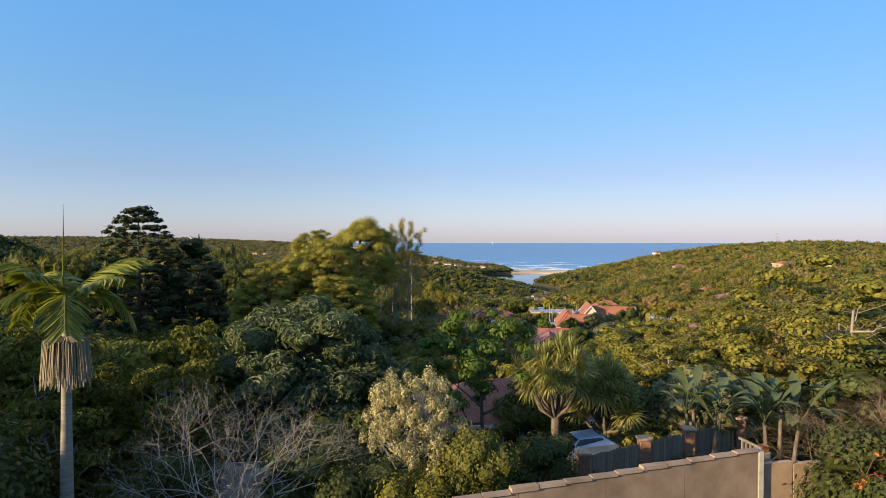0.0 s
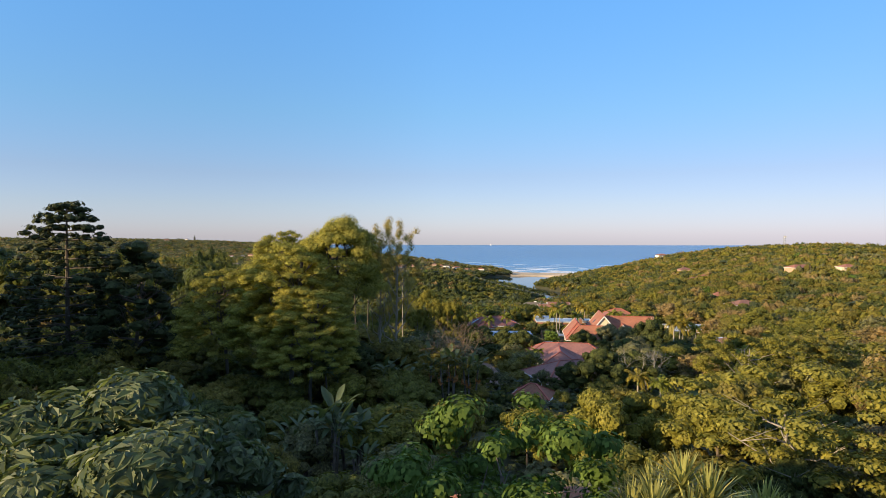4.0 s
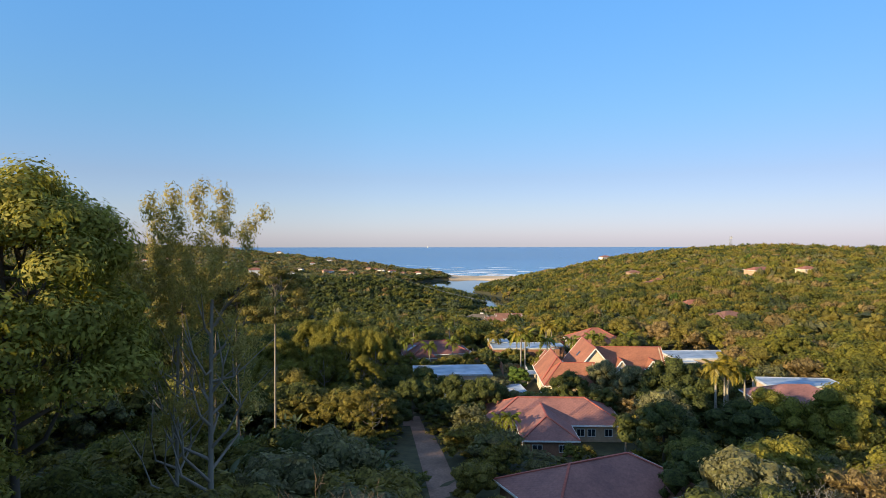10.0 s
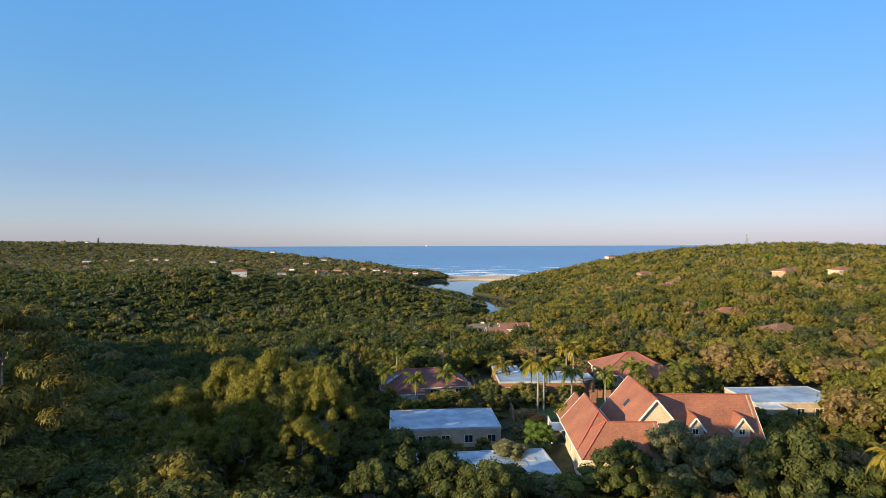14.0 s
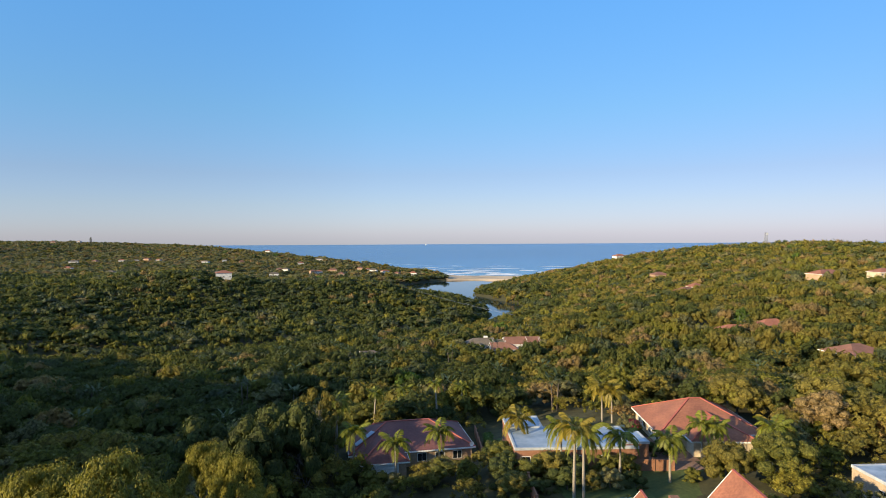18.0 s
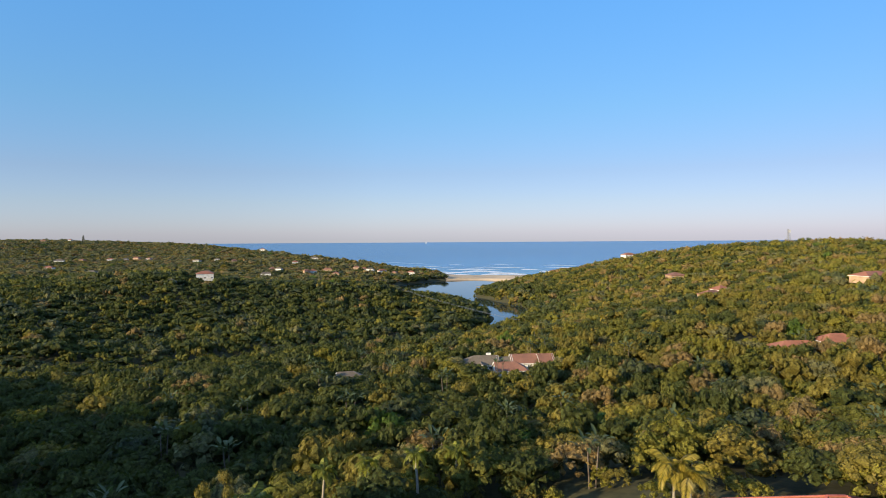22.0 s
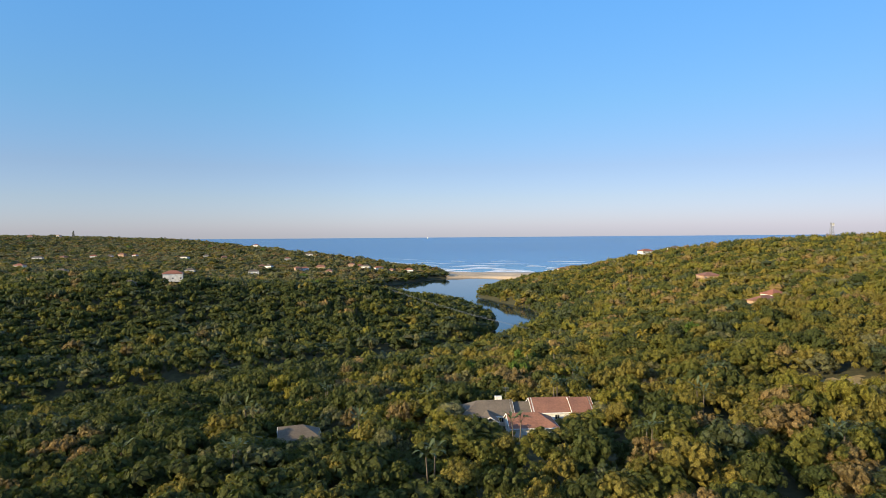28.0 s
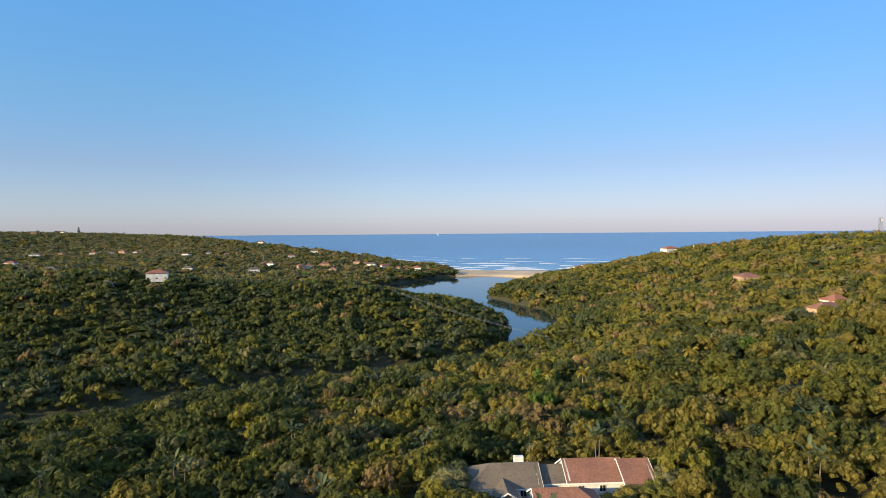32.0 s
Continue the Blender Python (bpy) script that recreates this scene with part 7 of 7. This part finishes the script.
# ---------------------------------------------------------------- the woods
def wood_spots(rng, x, y, size, vary):
    """Heights, widths and kinds by where the trees stand; kinds carry shade and haze."""
    z = land(x, y)
    n = len(x)
    patch = np.sin(x * 0.031 + 0.7) * np.cos(y * 0.027) + 0.6 * np.sin(x * 0.083 + y * 0.061)
    big = rng.random(n) ** 1.5
    h = size * (0.70 + vary * rng.random(n) + 0.35 * big) * (1 + 0.10 * patch)
    w = size * (0.95 + 0.75 * big)
    u = rng.random(n) + 0.10 * patch
    # shaded left and sunlit right are put into the leaf kinds
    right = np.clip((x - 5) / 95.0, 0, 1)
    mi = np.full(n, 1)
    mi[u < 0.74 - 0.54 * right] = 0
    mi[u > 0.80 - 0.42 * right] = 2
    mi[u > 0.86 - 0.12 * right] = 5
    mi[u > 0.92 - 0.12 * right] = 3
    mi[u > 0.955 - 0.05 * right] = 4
    # haze over the far land put into leaf colour: greyer, browner kinds
    hazed = (y > 820) & (x < 130) & (rng.random(n) < 0.85)
    mi[hazed] = rng.choice([2, 4, 5, 5, 5], int(hazed.sum()))
    mi[(rng.random(n) < 0.008)] = 6
    mi[(rng.random(n) < 0.06)] = 7
    # shade on the spur and left valley put into darker leaf kinds
    spur = (x < 125) & (((y > 600) & (y < 830)) | ((y > 400) & (x < -10))) & (y < 830) & (rng.random(n) < 0.6)
    mi[spur] = rng.choice([0, 0, 0, 7, 1], int(spur.sum()))
    # the shaded river foot is coloured in: mostly dark kinds near water
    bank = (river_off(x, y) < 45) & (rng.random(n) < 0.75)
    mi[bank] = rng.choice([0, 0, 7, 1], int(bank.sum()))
    return np.stack([x, y, z - 0.30 * h, h * 1.30, w, mi], -1)


def in_view(x, y, margin=10.0):
    """The fan of land that the walk ever looks over."""
    return (x < (y + margin) * 0.80 + 20) & (x > -(y + margin) * 0.74 - 25)


def dry(x, y):
    return (river_off(x, y) > np.where(y > 600, -0.5, 7.0)) & (coast(x) - y > 70) & ~((x > 128) & (x < 330) & (y > 1060))


CLEAR += [(34, 175, 12.5, 13, -8), (28.5, 142, 10.5, 7, 18), (14.6, 111, 4, 4, 0), (51, 205.5, 16, 11, -8), (22.5, 226, 10.5, 7, 0), (26, 203, 10.5, 6, 0), (87, 224, 9.5, 7, 0), (47, 251.5, 10.5, 9.5, 0), (70.5, 252.5, 9.5, 10, 0), (21.5, 260, 11, 9, 0),
          (66, 390, 14.5, 8, 0), (67, 377, 12, 6, 0), (14, 391, 6.5, 5.5, 0), (84, 187, 9, 6, 0), (76, 175, 9, 8, 0), (10.8, 165, 2.5, 42, 0), (45, 112, 14, 6, 30), (33, 105, 9, 7, 35), (52, 236, 15, 13, 0), (46, 265, 12, 3.5, 0),
          (136, 396, 16, 5, 0), (220, 524, 12, 7, 0), (288, 480, 18, 7, 0), (-130, 722, 16, 14, 0), (312, 850, 8, 9, 0), (275, 992, 16, 12, 0), (-48, 514, 24, 10, 15), (148, 309, 6, 5, 0), (156, 366, 14, 4, 0)]
rng = np.random.default_rng(11)
x, y = spots_in(rng, -130, 230, 285, 500, 6.9, lambda x, y: in_view(x, y) & dry(x, y) & ~is_clear(x, y, 2.0))
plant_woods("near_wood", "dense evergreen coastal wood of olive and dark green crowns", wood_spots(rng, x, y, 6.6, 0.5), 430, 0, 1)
n_near = len(x)
x, y = spots_in(rng, -330, 520, 120, 1010, 7.2, lambda x, y: in_view(x, y) & dry(x, y) & ~((x > -130) & (x < 230) & (y > 285) & (y < 500)) & ~((x > -75) & (x < 125) & (y < 285)) & ~is_clear(x, y, 2.0))
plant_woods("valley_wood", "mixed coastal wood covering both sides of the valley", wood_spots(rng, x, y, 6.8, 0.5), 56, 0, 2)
n_mid = len(x)
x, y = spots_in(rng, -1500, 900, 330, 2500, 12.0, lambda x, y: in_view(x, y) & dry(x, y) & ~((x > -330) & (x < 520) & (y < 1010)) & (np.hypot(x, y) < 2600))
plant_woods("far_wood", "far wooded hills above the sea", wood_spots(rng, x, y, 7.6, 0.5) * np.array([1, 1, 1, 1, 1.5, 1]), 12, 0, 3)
# trees of the gardens and slopes between the houses: the nearest singly, the rest as one wood
LOW = [(-14, 156, 20, 16, 3.4), (0, 75, 45, 37, 5.2), (31, 84, 16, 14, 2.6), (9, 86, 9, 22, 2.8), (20, 118, 14, 20, 3.6), (33, 158, 13, 10, 2.6), (26, 214, 12, 5, 3.0), (48, 190, 14, 5, 4.2), (50, 266, 20, 14, 3.4), (26, 245, 12, 8, 4.0), (66, 372, 14, 12, 3.8)]


def low_limit(x, y, h):
    for cx, cy, hx, hy, top in LOW:
        h = np.where((np.abs(x - cx) < hx) & (np.abs(y - cy) < hy), np.minimum(h, top), h)
    return h


bank_shade_trees = []
grng = np.random.default_rng(17)
gx, gy = spots_in(grng, -78, 122, 38, 284, 6.6, lambda x, y: in_view(x, y, 10) & ~is_clear(x, y, 1.5) & (np.hypot(x, y) > 40) & ~((np.abs(x + 8) < 8) & (np.abs(y - 36) < 8)))
front = (gx > 2) & (gx < 85) & (gy > 130) & (gy < 250)
gh = np.where(front, 4.0 + 2.2 * grng.random(len(gx)), 6.0 + 3.6 * grng.random(len(gx)))
gh = low_limit(gx, gy, gh)
thin = ((np.abs(gx - 12) < 26) & (np.abs(gy - 80) < 26) & (grng.random(len(gx)) < 0.35))
gx, gy, gh = gx[~thin], gy[~thin], gh[~thin]
single = (gy < 150) & (np.abs(gx) < 45) & (grng.random(len(gx)) < 0.85)
rest = []
for x_, y_, hh, one in zip(gx, gy, gh, single):
    # below x = 28 lighter leaf colours make up for the deep shade
    kinds = ["green", "grey", "olive", "green", "dark", "olive"] if x_ < 28 else ["green", "olive", "gold", "dark", "grey", "olive", "gold", "brown"]
    kd = kinds[int(grng.integers(len(kinds)))]
    wd = hh * (0.95 + 0.35 * grng.random())
    if one:
        plant("broad_" + kd, x_, y_, hh, wd, TREE_WORDS[kd] + " broad-leaved tree on the wooded slope", group="slope trees", name="tree")
    else:
        rest.append((x_, y_, lz(x_, y_) - 0.12 * hh, hh * 1.12, wd, WOODS_MATS.index("leaf_" + kd)))
# a stand of tall trees on the shoulder above the valley
for x_, y_ in zip(*spots_in(grng, -125, -44, 172, 222, 7.5, lambda x, y: x < 1e9)):
    hh = 18 + 7 * grng.random()
    rest.append((x_, y_, lz(x_, y_) - 1, hh, hh * 0.66, (0, 0, 1, 2)[int(grng.integers(4))]))
# the stand carried on north, added to shade the valley beyond
for x_, y_ in zip(*spots_in(grng, -140, -78, 222, 318, 7.5, lambda x, y: x < -62 - 0.42 * (y - 200))):
    z_ = lz(x_, y_)
    top = 66.5 - max(0.0, y_ - 262) * 0.18 + 2.2 * grng.normal()
    rest.append((x_, y_, z_ - 1, max(9.0, top + 2 - z_), 12.5, (0, 0, 1, 2)[int(grng.integers(4))]))
# unseen tall trees on the left flank, added to shade the slope from the low sun
for k in range(40):
    for row in range(2):
        s = k / 33
        x_, y_ = -45 - 46 * s - 7 * row + grng.normal(), 27 + 73 * s - 3 * row + grng.normal()
        top = 77.8 + 4.6 * s + 1.8 * math.exp(-((s - 0.64) / 0.17) ** 2) - 24.0 * max(0.0, s - 0.82) - 2 * row + 1.8 * grng.normal()
        z_ = lz(x_, y_)
        rest.append((x_, y_, z_ - 1, top - z_ + 1, 11.0 + 2 * grng.random(), 0 if row else 1))
# second unseen row, added behind and left to shade the start garden
for k in range(26):
    s = k / 25
    x_, y_ = -41 + 19 * s + 0.6 * grng.normal(), 27 - 46 * s + 0.6 * grng.normal()
    z_ = lz(x_, y_)
    rest.append((x_, y_, z_ - 1, 76.4 - 0.4 * s - z_ + 1.2 * grng.normal(), 6.5 + 2 * grng.random(), 1))
plant_woods("slope_wood", "garden and woodland trees between the houses, plus added shade trees", rest, 620, 0, 5)
ux, uy = spots_in(grng, -50, 100, 26, 235, 4.3, lambda x, y: in_view(x, y, 5) & ~is_clear(x, y, 0.6) & (np.hypot(x, y) > 26))
uh = 1.0 + 1.3 * grng.random(len(ux))
plant_woods("undergrowth", "low green shrubs and undergrowth between the trees", np.stack([ux, uy, land(ux, uy) - 0.2, uh, uh * 2.0, np.array((0, 1, 1, 2, 5, 7))[grng.integers(0, 6, len(ux))]], -1), 36, 0, 6)
# row of dark trees added in place of the rock bank's shade
for k in range(16):
    x_, y_ = 160 + 1.6 * k + 2 * grng.normal(), 700 + 4.2 * k + 2 * grng.normal()
    bank_shade_trees.append((x_, y_, max(0.0, lz(x_, y_)) - 2.5, 10 + 2 * grng.random(), 10.0, 0))
plant_woods("bank_wood", "dark tree row standing in for a shaded rock bank", bank_shade_trees, 60, 0, 8)
ox, oy = spots_in(grng, -300, 330, -90, 500, 9.5, lambda x, y: ~in_view(x, y, 10) & ~is_clear(x, y, 2.0) & (np.hypot(x, y) > 32))
oh = 5.5 + 2.5 * grng.random(len(ox))
plant_woods("outer_wood", "evergreen wood on the land around the valley", np.stack([ox, oy, land(ox, oy) - 0.4 * oh, oh * 1.3, oh * 1.6, np.array((0, 1, 2, 1, 5))[grng.integers(0, 5, len(ox))]], -1), 30, 0, 9)
